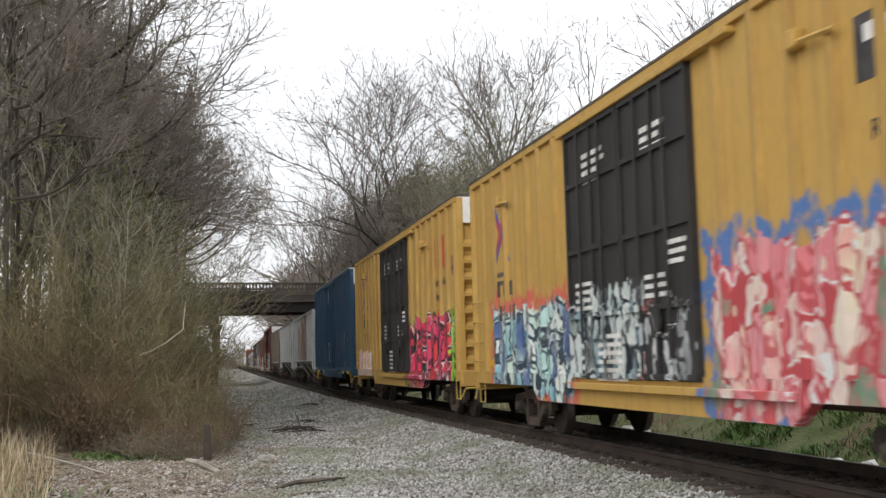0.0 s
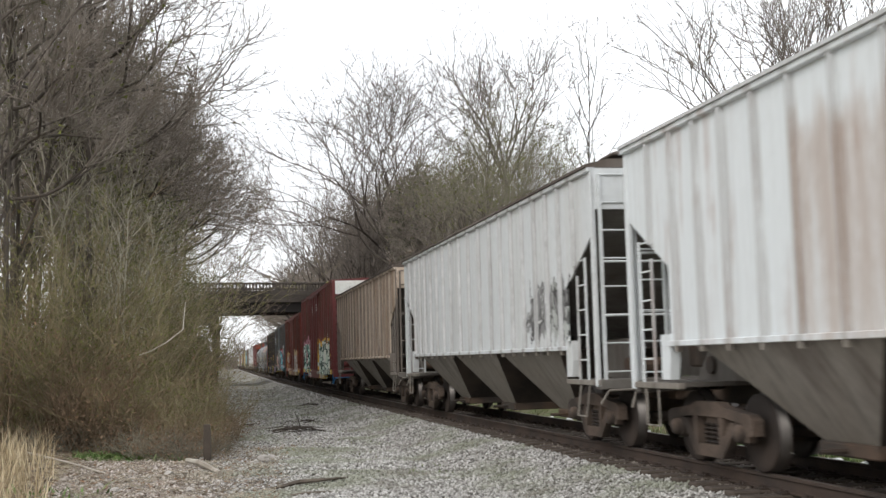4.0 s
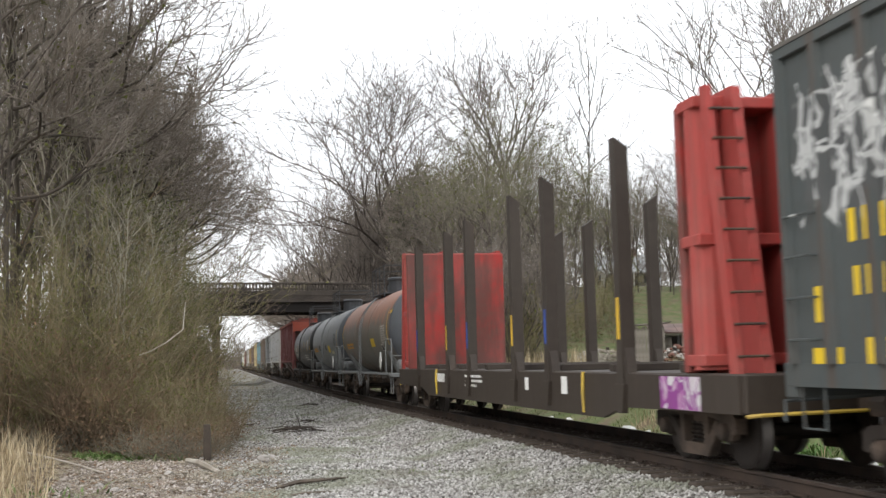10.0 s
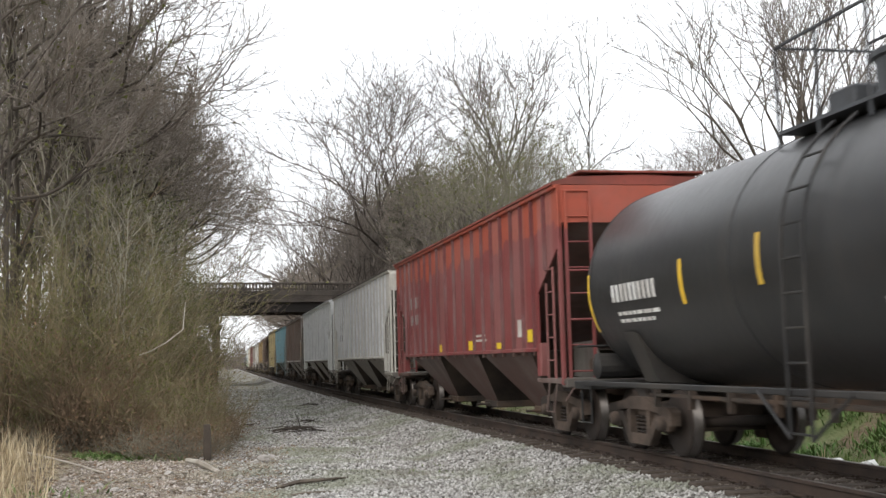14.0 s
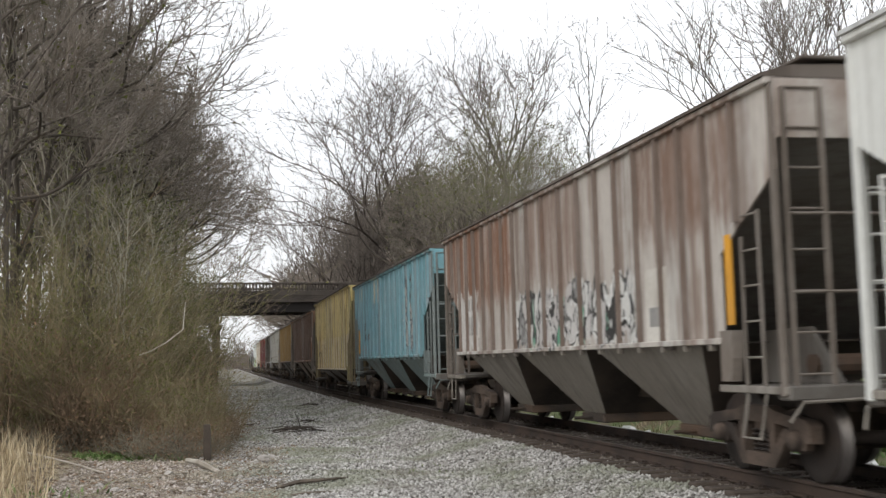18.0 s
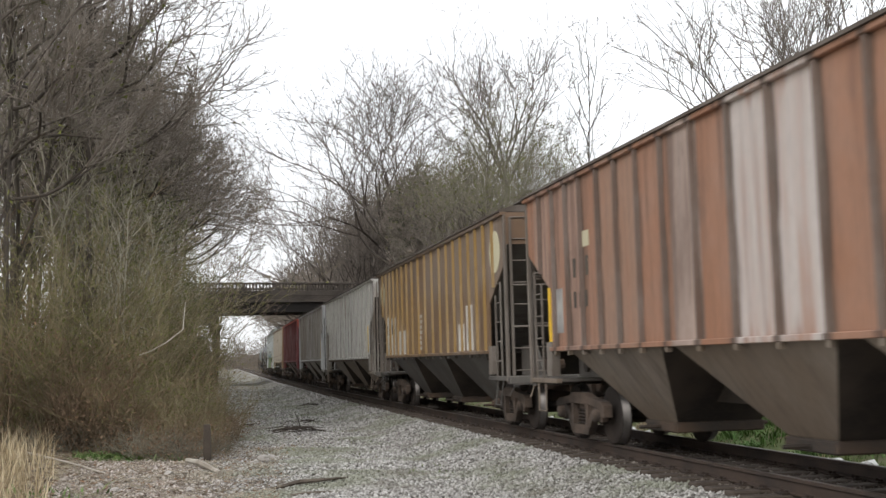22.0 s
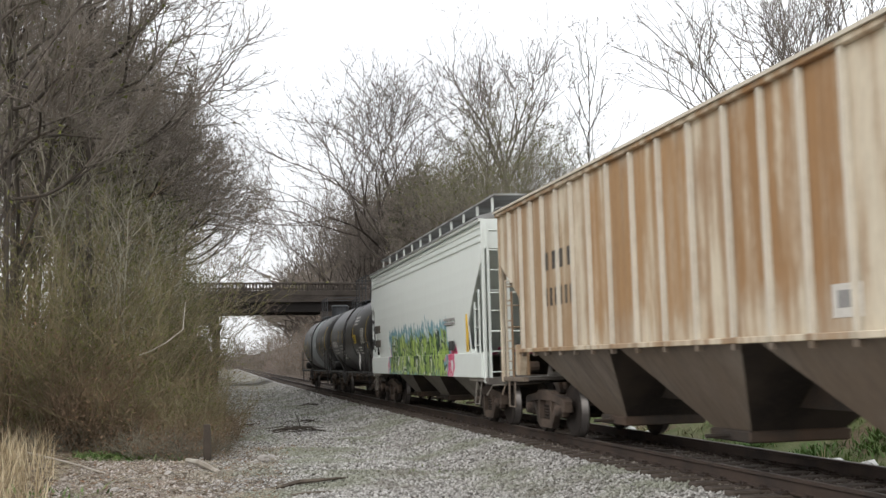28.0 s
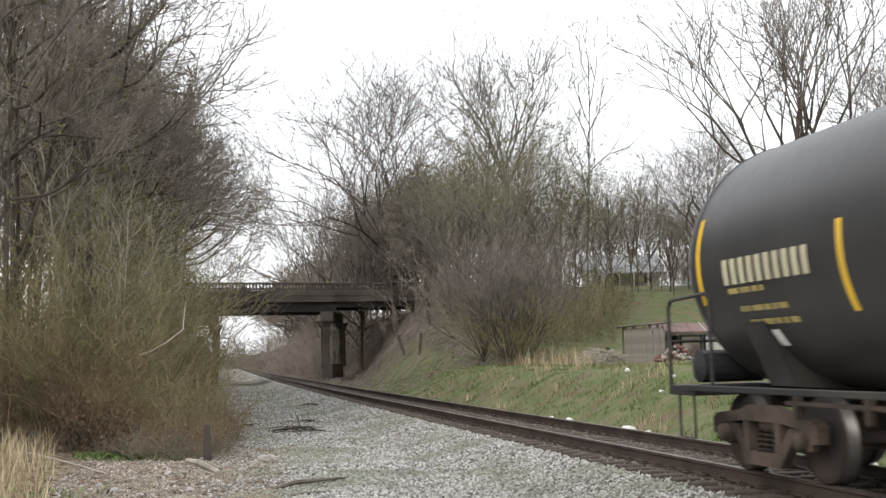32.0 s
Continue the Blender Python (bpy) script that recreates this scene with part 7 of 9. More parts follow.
def low_building():
    x, y = place(0.392, 64)
    ob = new("low_outbuilding")
    ob.matrix_basis = pose(x, y, ground_z(x, y) - 0.1, 0, 0, -20)
    tagged(ob, "long low outbuilding with white panel walls and a faded tin roof", "outbuilding")
    L = 12.5
    part("rear_wall", Shape().box(0, L, 4.0, 4.15, 0, 2.1), WHITE_WALL, ob)
    for s in (0, L - 0.15):
        part("end_wall", Shape().box(s, s + 0.15, 0.0, 4.0, 0, 1.75), WHITE_WALL, ob)
    part("floor_slab", Shape().box(0, L, 0, 4.0, 0, 0.12), RUBBLE, ob)
    for i in range(9):
        a = 0.2 + i * 1.38
        part("wall_panel", Shape().box(a, a + (1.05 if i % 3 else 0.8), -0.04, 0.06, 0.1, 1.48, 0.01), WHITE_WALL if i > 1 else PLANK, ob)
        part("wall_post", Shape().box(a + 1.12, a + 1.26, -0.08, 0.08, 0, 1.58, 0.01), BLACK_PAINT, ob)
    part("eave_beam", Shape().box(-0.1, L + 0.1, -0.1, 0.08, 1.56, 1.7, 0.01), WHITE_WALL, ob)
    part("roof", Shape().prism([(-0.5, 1.68), (4.5, 2.3), (4.5, 2.37), (-0.5, 1.75)], -0.3, L + 0.3, "x"), ROOF_RED, ob)
    for i in range(17):
        a = -0.2 + i * 0.78
        part("roof_seam", Shape().prism([(-0.5, 1.75), (4.5, 2.37), (4.5, 2.42), (-0.5, 1.8)], a, a + 0.04, "x"), ROOF_RED if i % 4 else WHITE_WALL, ob)


def house():
    x, y = place(0.337, 136)
    ob = new("house")
    ob.matrix_basis = pose(x, y, ground_z(x, y) - 0.3, 0, 0, -14)
    tagged(ob, "small white clapboard house with a pale metal roof and a porch", "house")
    part("wall", Shape().box(0, 9.0, 0, 7.0, 0, 2.9), HOUSE_WHITE, ob)
    for i in range(14):
        part("clapboard", Shape().box(-0.02, 9.02, -0.03, 0.0, 0.25 + i * 0.19, 0.42 + i * 0.19), HOUSE_WHITE, ob)
    part("gable", Shape().prism([(0, 2.9), (7.0, 2.9), (3.5, 4.6)], 0.0, 9.0, "x"), HOUSE_WHITE, ob)
    for a, b2 in (((-0.4, 2.75), (3.5, 4.75)), ((7.4, 2.75), (3.5, 4.75))):
        part("roof", Shape().prism([a, b2, (b2[0], b2[1] + 0.1), (a[0], a[1] + 0.1)], -0.4, 9.4, "x"), ROOF_GREY, ob)
    part("porch_roof", Shape().prism([(0.0, 2.85), (-2.3, 2.25), (-2.3, 2.15), (0.0, 2.7)], 1.8, 9.2, "x"), ROOF_GREY, ob)
    part("porch_floor", Shape().box(1.8, 9.2, -2.2, 0, 0.1, 0.4), POST_WOOD, ob)
    for i in range(5):
        part("porch_post", Shape().box(1.95 + i * 1.75, 2.1 + i * 1.75, -2.15, -2.0, 0.4, 2.3, 0.01), HOUSE_WHITE, ob)
    for xx in (0.7, 3.2, 7.0):
        w = part("window", Shape().box(xx - 0.08, xx + 1.08, -0.07, -0.03, 0.95, 2.35), HOUSE_WHITE, ob)
        part("pane", Shape().box(xx, xx + 1.0, -0.085, -0.07, 1.03, 2.27), GLASS_DARK, w)
        part("sill", Shape().box(xx - 0.12, xx + 1.12, -0.14, -0.05, 0.88, 0.95), HOUSE_WHITE, w)
    part("door", Shape().box(5.2, 6.1, -0.07, -0.02, 0.4, 2.4, 0.01), POST_WOOD, ob)
    part("chimney", Shape().box(6.0, 6.7, 3.2, 3.9, 3.5, 5.6, 0.02), BRICK, ob)


shed()
low_building()
house()


# ---------------- the railway track
BALLAST_TIE = plain("weathered_creosoted_timber", (0.1, 0.08, 0.066), (0.055, 0.044, 0.036), 0.95, 0, 4, 0.5)
track = tagged(new("railway_track"), "single railway track of rusty rails on timber sleepers", "railway track", kind="structure")


def rail(o):
    prof = [(-0.07, -0.18), (-0.07, -0.165), (-0.012, -0.15), (-0.012, -0.05), (-0.037, -0.04), (-0.037, -0.006), (-0.028, 0), (0.028, 0), (0.037, -0.006), (0.037, -0.04), (0.012, -0.05), (0.012, -0.15), (0.07, -0.165), (0.07, -0.18)]
    ss = list(np.arange(-60, 60, 3.0)) + list(np.arange(60, 700, 10.0))
    n = len(prof)
    v, f = [], []
    for s in ss:
        for px, pz in prof:
            v.append(tuple(on_line(s, o + px, pz)))
    for i in range(len(ss) - 1):
        f += [(i * n + k, i * n + (k + 1) % n, i * n + n + (k + 1) % n, i * n + n + k) for k in range(n)]
    sh = Shape().add(v, f)
    me = sh.mesh("rail", RAIL_SIDE)
    me.materials.append(RAIL_TOP)
    for pl in me.polygons:
        if pl.center.z > -0.004:
            pl.material_index = 1
    ob = new("rail", me)
    ob.parent = track


rail(-0.7525)
rail(0.7525)


def sleepers():
    rnd = random.Random(3)
    kinds = []
    for i in range(5):
        a, b = 1.27 + rnd.random() * 0.08, 1.27 + rnd.random() * 0.08
        kinds.append(Shape().box(-a, b, -0.115, 0.115, -0.36, -0.178 - 0.012 * rnd.random(), 0.015).mesh("sleeper", BALLAST_TIE))
    tp = Shape()
    for o in (-0.7525, 0.7525):
        tp.box(o - 0.17, o + 0.17, -0.09, 0.09, -0.179, -0.162)
        for dx in (-0.1, 0.1):
            tp.box(o + dx - 0.02, o + dx + 0.02, -0.06, -0.03, -0.165, -0.135).box(o + dx - 0.02, o + dx + 0.02, 0.03, 0.06, -0.165, -0.135)
    plate_me = tp.mesh("tie_plate", RAIL_SIDE)
    for i in range(230):
        s = 2.0 + 0.52 * i
        m = line_pose(s) @ pose(0, rnd.gauss(0, 0.012), rnd.gauss(0, 0.006), 0, 0, rnd.gauss(0, 0.7))
        t = shared("sleeper", kinds[i % 5], track, m)
        if i < 110:
            shared("tie_plate", plate_me, t)
    segs = Shape()
    for s in np.arange(122, 420, 0.52):
        q = line_pose(s)
        segs.add([q @ Vector(p) for p in ((-1.3, -0.11, -0.19), (1.3, -0.11, -0.19), (1.3, 0.11, -0.19), (-1.3, 0.11, -0.19), (-1.3, -0.11, -0.36), (1.3, -0.11, -0.36))], [(0, 1, 2, 3), (0, 4, 5, 1)])
    far = part("far_sleepers", segs, BALLAST_TIE, track)
    far["kind"] = "stuff"


sleepers()

# ---------------- the train
Y = (0.47, 0.285, 0.07)
YELLOW_POSTS = (7.9, 7.09, 6.22, 5.44, 4.68, 3.93, 3.03)
MAROON_POSTS = (7.99, 7.2, 6.21, 5.35, 4.33, 3.39, 2.7)
BLUE_POSTS = (6.67, 5.9, 5.09, 4.3, 3.5, 2.75, 2.1)
DARK_POSTS = (6.75, 5.95, 5.15, 4.35, 3.55, 2.75, 2.0)
RED_POSTS = tuple(7.375 - 0.788 * i for i in range(8))
TBOX_A = paint("yellow_boxcar_paint", Y, rust_shade=0.2, rust_shade_wide=0.11, posts_at=YELLOW_POSTS, amount=0.1, fade=(0.55, 0.4, 0.15), fade_amount=0.25, grime=0.22,
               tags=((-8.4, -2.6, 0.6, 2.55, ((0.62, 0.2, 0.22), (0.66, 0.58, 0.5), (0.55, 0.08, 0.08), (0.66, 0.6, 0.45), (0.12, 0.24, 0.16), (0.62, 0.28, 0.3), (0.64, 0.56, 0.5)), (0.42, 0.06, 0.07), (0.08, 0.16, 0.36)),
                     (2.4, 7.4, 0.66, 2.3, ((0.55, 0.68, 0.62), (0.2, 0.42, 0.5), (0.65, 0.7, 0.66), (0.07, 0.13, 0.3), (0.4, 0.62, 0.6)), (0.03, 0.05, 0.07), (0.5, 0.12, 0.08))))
TBOX_B = paint("yellow_boxcar_paint_pink_piece", Y, rust_shade=0.2, rust_shade_wide=0.11, posts_at=YELLOW_POSTS, amount=0.1, fade=(0.6, 0.45, 0.2), fade_amount=0.2, grime=0.2,
               tags=((-8.5, -1.7, 0.62, 2.55, ((0.25, 0.55, 0.03), (0.3, 0.62, 0.05)), (0.02, 0.03, 0.01)),
                     (-8.0, -2.1, 0.66, 2.5, ((0.6, 0.035, 0.09), (0.62, 0.06, 0.15), (0.62, 0.05, 0.05), (0.58, 0.05, 0.14)), (0.02, 0.015, 0.02)),
                     (5.2, 8.5, 0.7, 1.75, ((0.68, 0.5, 0.42), (0.72, 0.6, 0.55), (0.62, 0.36, 0.3)), (0.6, 0.42, 0.35))))
DOOR_TAGGED = paint("black_door_paint_sprayed", (0.02, 0.02, 0.021), amount=0.05, fade=(0.06, 0.06, 0.06), fade_amount=0.3, grime=0.2,
                    tags=((-2.6, -0.4, 0.8, 2.1, ((0.03, 0.03, 0.03), (0.5, 0.16, 0.14), (0.025, 0.025, 0.027), (0.45, 0.48, 0.5), (0.02, 0.02, 0.02)), (0.03, 0.03, 0.035)),
                          (-0.6, 2.6, 0.75, 2.3, ((0.5, 0.58, 0.57), (0.02, 0.02, 0.022), (0.2, 0.3, 0.34), (0.02, 0.02, 0.022), (0.55, 0.6, 0.58)), (0.02, 0.03, 0.04))))
DOOR_BLACK = paint("black_door_paint", (0.02, 0.02, 0.021), amount=0.05, fade=(0.06, 0.06, 0.06), fade_amount=0.3, grime=0.2)
ROOF_YELLOW = plain("grimy_boxcar_roof", (0.12, 0.095, 0.07), (0.07, 0.058, 0.048), 0.8)
BLUE = paint("dark_blue_boxcar_paint", (0.018, 0.06, 0.118), rust=(0.012, 0.035, 0.07), rust_shade=0.35, rust_shade_wide=0.1, posts_at=BLUE_POSTS, amount=0.12, fade=(0.045, 0.098, 0.165), fade_amount=0.35, grime=0.12)
WHITE_H = paint("pale_grey_hopper_rusted", (0.6, 0.635, 0.65), rust=(0.25, 0.14, 0.1), amount=0.36, fade=(0.6, 0.62, 0.63), fade_amount=0.1, grime=0.08, panel_amount=0.5, rust_shade=0.3, stains=((-3.55, -1.0, 1.4, 4.3, (0.2, 0.125, 0.11), 1.0), (-1.0, 0.95, 1.4, 4.0, (0.3, 0.16, 0.08), 0.9), (0.95, 3.55, 1.4, 3.6, (0.3, 0.2, 0.14), 0.6)))
WHITE_H2 = paint("pale_grey_hopper", (0.55, 0.575, 0.585), amount=0.15, fade_amount=0.1, grime=0.18, tags=((-7, -4.6, 1.7, 2.6, ((0.2, 0.2, 0.2), (0.4, 0.42, 0.4)), (0.05, 0.05, 0.05)),), panel_amount=0.35, rust_shade=0.5)
# chute paints below the sills: grime, plus underside shade in the colour
LOW_GREY = paint("grimy_shaded_grey_chutes", (0.195, 0.175, 0.15), rust=(0.08, 0.06, 0.05), amount=0.4, grime=0.45)
LOW_DARK = paint("dark_grimy_shaded_chutes", (0.04, 0.036, 0.033), amount=0.25, grime=0.5)
TAN_H = paint("tan_hopper_rust_streaked", (0.56, 0.47, 0.385), rust=(0.27, 0.155, 0.085), amount=0.55, fade=(0.5, 0.45, 0.38), fade_amount=0.3, grime=0.25, panel_amount=0.75, rust_shade=0.7)
MAROON = paint("maroon_boxcar_paint", (0.135, 0.03, 0.03), rust_shade=0.6, rust_shade_wide=0.1, posts_at=MAROON_POSTS, amount=0.08, fade=(0.17, 0.06, 0.055), fade_amount=0.4, grime=0.25,
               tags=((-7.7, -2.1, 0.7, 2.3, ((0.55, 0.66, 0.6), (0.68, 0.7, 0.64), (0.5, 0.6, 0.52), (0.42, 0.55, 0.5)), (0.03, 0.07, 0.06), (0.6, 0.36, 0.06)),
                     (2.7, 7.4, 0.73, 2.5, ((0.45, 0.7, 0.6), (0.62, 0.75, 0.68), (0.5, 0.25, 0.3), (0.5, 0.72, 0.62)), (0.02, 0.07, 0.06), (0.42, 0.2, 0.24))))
RED_BOX = paint("red_oxide_boxcar_paint", (0.14, 0.027, 0.02), rust=(0.12, 0.035, 0.022), amount=0.3, fade=(0.18, 0.045, 0.03), fade_amount=0.4, grime=0.3, rust_shade=0.7, rust_shade_wide=0.1, posts_at=RED_POSTS,
                stains=((-6.9, -5.2, 0.6, 2.3, (0.4, 0.09, 0.035), 0.9), (5.2, 6.6, 0.6, 2.2, (0.36, 0.08, 0.035), 0.8), (-6.9, 4.9, 0.55, 1.0, (0.4, 0.27, 0.14), 0.6)),
                tags=((-5.1, -2.3, 0.8, 1.95, ((0.36, 0.34, 0.32), (0.4, 0.38, 0.35), (0.33, 0.3, 0.29), (0.38, 0.36, 0.33)), (0.3, 0.24, 0.2), (0.46, 0.36, 0.2)), (1.85, 5.0, 0.7, 1.9, ((0.45, 0.41, 0.33), (0.42, 0.36, 0.25), (0.2, 0.05, 0.03)), (0.3, 0.12, 0.06), (0.44, 0.3, 0.13))))
SLATE_BOX = paint("dark_green_grey_boxcar_paint", (0.055, 0.066, 0.068), rust_shade=0.5, rust_shade_wide=0.1, posts_at=DARK_POSTS, amount=0.08, fade=(0.1, 0.11, 0.11), fade_amount=0.4, grime=0.25,
                 tags=((-5.9, -1.6, 0.83, 2.3, ((0.13, 0.47, 0.56), (0.2, 0.55, 0.62), (0.1, 0.36, 0.48), (0.5, 0.1, 0.16), (0.3, 0.6, 0.65)), (0.02, 0.03, 0.05), (0.4, 0.05, 0.07)),
                       (1.9, 5.0, 0.79, 2.05, ((0.62, 0.25, 0.22), (0.3, 0.45, 0.36), (0.62, 0.45, 0.36), (0.6, 0.2, 0.25)), (0.06, 0.03, 0.03)),
                       (-7.4, -6.8, 2.75, 3.25, ((0.55, 0.56, 0.55), (0.4, 0.4, 0.4)), (0.5, 0.5, 0.5)), (-6.7, -5.9, 2.05, 2.65, ((0.5, 0.5, 0.5), (0.42, 0.42, 0.42)), (0.4, 0.4, 0.4)), (-0.9, 1.4, 1.6, 2.5, ((0.5, 0.5, 0.47), (0.09, 0.1, 0.1), (0.45, 0.44, 0.4)), (0.06, 0.066, 0.068)), (5.5, 7.2, 2.7, 3.9, ((0.06, 0.066, 0.068), (0.075, 0.08, 0.082), (0.065, 0.07, 0.072)), (0.45, 0.46, 0.46))))
SLATE_ROOF = plain("grey_ribbed_roof", (0.16, 0.16, 0.15), (0.1, 0.09, 0.08), 0.6)
FLAT_BROWN = paint("brown_flat_car_sill", (0.036, 0.027, 0.021), rust=(0.07, 0.045, 0.033), amount=0.25, fade=(0.07, 0.06, 0.05), grime=0.2)
STAKE_BROWN = paint("grey_brown_steel_stake", (0.036, 0.028, 0.023), rust=(0.08, 0.055, 0.04), amount=0.25, fade=(0.07, 0.06, 0.05), grime=0.2)
BULK_RED = paint("red_bulkhead_scraped_brown", (0.36, 0.03, 0.026), rust=(0.075, 0.04, 0.033), amount=0.74, grime=0.35)
BULK_BRIGHT = paint("red_bulkhead_paint", (0.35, 0.052, 0.045), rust=(0.14, 0.05, 0.04), amount=0.25, grime=0.3, fade=(0.42, 0.15, 0.13), fade_amount=0.4)
FLAT_TAG = paint("sprayed_sill", (0.5, 0.4, 0.5), tags=((-12, 12, 0, 2, ((0.6, 0.58, 0.6), (0.4, 0.1, 0.35), (0.6, 0.55, 0.6)), (0.25, 0.05, 0.25)),))
TANK_RUST = paint("rusty_grey_tank_paint", (0.125, 0.118, 0.1), rust=(0.2, 0.085, 0.05), amount=0.42, fade_amount=0.1, grime=0.3, rough=0.5, top=(2.8, (0.26, 0.115, 0.07), 1.6), soft_top=0.3)
TANK_GREY = paint("grey_tank_paint", (0.185, 0.198, 0.205), rust=(0.2, 0.13, 0.08), amount=0.24, fade=(0.3, 0.31, 0.3), fade_amount=0.25, grime=0.32, rough=0.48)
TANK_BLACK = paint("black_tank_paint", (0.02, 0.021, 0.023), rust=(0.06, 0.05, 0.045), amount=0.1, fade=(0.06, 0.06, 0.06), fade_amount=0.3, grime=0.15, rough=0.36)
TANK_BLACK2 = paint("satin_black_tank_paint", (0.028, 0.028, 0.029), rust=(0.06, 0.05, 0.045), amount=0.08, fade=(0.07, 0.07, 0.07), fade_amount=0.3, grime=0.15, rough=0.38)
RED_H = paint("red_oxide_hopper_faded", (0.19, 0.036, 0.036), rust=(0.1, 0.04, 0.035), amount=0.2, fade=(0.28, 0.15, 0.14), fade_amount=0.3, grime=0.25, top=(3.55, (0.33, 0.065, 0.035), 0.9), panel_amount=0.40, rust_shade=0.3)
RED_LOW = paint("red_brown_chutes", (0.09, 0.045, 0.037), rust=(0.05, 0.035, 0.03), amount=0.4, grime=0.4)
CREAM_H = paint("off_white_hopper", (0.54, 0.52, 0.47), amount=0.2, rust=(0.3, 0.22, 0.15), fade_amount=0.1, grime=0.3, panel_amount=0.30, rust_shade=0.2)
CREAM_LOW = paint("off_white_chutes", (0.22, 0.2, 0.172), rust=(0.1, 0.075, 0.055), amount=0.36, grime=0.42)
GREYW_H = paint("light_grey_hopper", (0.6, 0.61, 0.59), amount=0.12, rust=(0.3, 0.25, 0.2), fade_amount=0.1, grime=0.16, panel_amount=0.15, rust_shade=0.15)
PLC_H = paint("rusty_white_hopper", (0.45, 0.415, 0.38), rust=(0.15, 0.088, 0.06), amount=0.56, stains=((1.9, 7.9, 2.5, 4.3, (0.2, 0.1, 0.06), 1.0), (-7.3, -4.3, 2.9, 4.3, (0.17, 0.1, 0.07), 0.9), (-1.9, 1.0, 2.6, 4.3, (0.2, 0.13, 0.1), 0.7)), grime=0.25, fade_amount=0.2, tags=((-4.1, 2.0, 1.57, 2.5, ((0.55, 0.55, 0.53), (0.16, 0.16, 0.16), (0.6, 0.6, 0.58), (0.1, 0.3, 0.2), (0.45, 0.43, 0.42)), (0.03, 0.03, 0.03)), (4.9, 6.8, 1.5, 2.8, ((0.55, 0.53, 0.5), (0.5, 0.48, 0.46)), (0.5, 0.48, 0.45))), panel_amount=0.60, rust_shade=0.5)
# rusty brown that also paints in the thin shading on the ribs
RUST_SHADE_RIB = paint("brown_rusted_shaded_post", (0.15, 0.11, 0.09), amount=0.4, grime=0.35)
SKY_H = paint("faded_sky_blue_hopper", (0.16, 0.355, 0.41), rust=(0.17, 0.2, 0.2), amount=0.42, fade=(0.36, 0.42, 0.45), fade_amount=0.35, grime=0.25, tags=((-4.7, -3.2, 1.7, 3.7, ((0.4, 0.4, 0.38), (0.07, 0.075, 0.08), (0.42, 0.42, 0.4), (0.2, 0.36, 0.4)), (0.05, 0.05, 0.05)), (1.7, 3.1, 3.5, 4.15, ((0.5, 0.48, 0.35), (0.45, 0.44, 0.36)), (0.45, 0.44, 0.36))), panel_amount=0.7, rust_shade=0.8, panel_from=0.4)
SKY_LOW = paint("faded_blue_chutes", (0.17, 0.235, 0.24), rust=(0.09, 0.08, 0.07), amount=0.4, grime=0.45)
YEL_H = paint("cream_yellow_hopper", (0.66, 0.57, 0.4), rust=(0.25, 0.17, 0.11), amount=0.38, fade=(0.6, 0.55, 0.46), fade_amount=0.25, grime=0.2, top=(2.5, (0.66, 0.53, 0.21), 0.3), panel_amount=0.4, rust_shade=0.75, stains=((4.3, 6.7, 1.1, 2.9, (0.5, 0.3, 0.06), 0.95), (-0.95, 1.9, 1.1, 4.4, (0.42, 0.38, 0.3), 0.7)))
BRN_H = paint("brown_mottled_hopper", (0.3, 0.15, 0.092), rust=(0.1, 0.056, 0.042), amount=0.48, fade=(0.5, 0.46, 0.43), fade_amount=0.16, grime=0.3, panel_amount=0.75, rust_shade=0.85, panel_from=0.45, stains=((-1.9, 0.0, 1.4, 4.3, (0.52, 0.48, 0.46), 0.9), (-4.3, -3.55, 1.4, 2.3, (0.45, 0.33, 0.16), 0.8), (-6.5, -4.3, 2.6, 4.3, (0.38, 0.17, 0.075), 0.9), (2.75, 4.3, 1.4, 4.3, (0.3, 0.2, 0.15), 0.7)))
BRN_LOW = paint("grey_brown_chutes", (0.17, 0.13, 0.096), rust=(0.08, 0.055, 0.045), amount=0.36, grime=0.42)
# its first, upper patch is a gloss painted lighter on the panels
OCH_H = paint("dull_brown_hopper", (0.16, 0.1, 0.062), rust=(0.07, 0.046, 0.034), amount=0.35, fade=(0.25, 0.2, 0.165), fade_amount=0.4, grime=0.2, panel_amount=0.60, rust_shade=0.35, rough=0.45, stains=((-8.0, 0.0, 2.9, 4.3, (0.22, 0.18, 0.155), 0.7), (0.0, 8.0, 1.4, 3.0, (0.26, 0.155, 0.07), 0.7)))
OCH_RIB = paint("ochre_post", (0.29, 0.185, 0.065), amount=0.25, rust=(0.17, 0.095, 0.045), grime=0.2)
PLW_H = paint("weathered_white_hopper", (0.58, 0.575, 0.54), rust=(0.27, 0.15, 0.08), amount=0.36, grime=0.2, fade_amount=0.1, panel_amount=0.30, rust_shade=0.6)
GRB_H = paint("chalky_grey_hopper", (0.55, 0.55, 0.55), rust=(0.22, 0.175, 0.17), amount=0.44, grime=0.24, fade_amount=0.2, panel_amount=0.50, rust_shade=0.75, rust_shade_wide=0.11)
RED_H2 = paint("bright_red_hopper_faded", (0.2, 0.036, 0.04), rust=(0.11, 0.04, 0.04), amount=0.3, fade=(0.3, 0.16, 0.16), fade_amount=0.3, grime=0.25, top=(3.75, (0.5, 0.08, 0.05), 0.9), tags=((-3.4, 4.1, 1.6, 2.5, ((0.2, 0.2, 0.2), (0.4, 0.4, 0.4), (0.08, 0.3, 0.33)), (0.05, 0.05, 0.05)),), panel_amount=0.45, rust_shade=0.5)
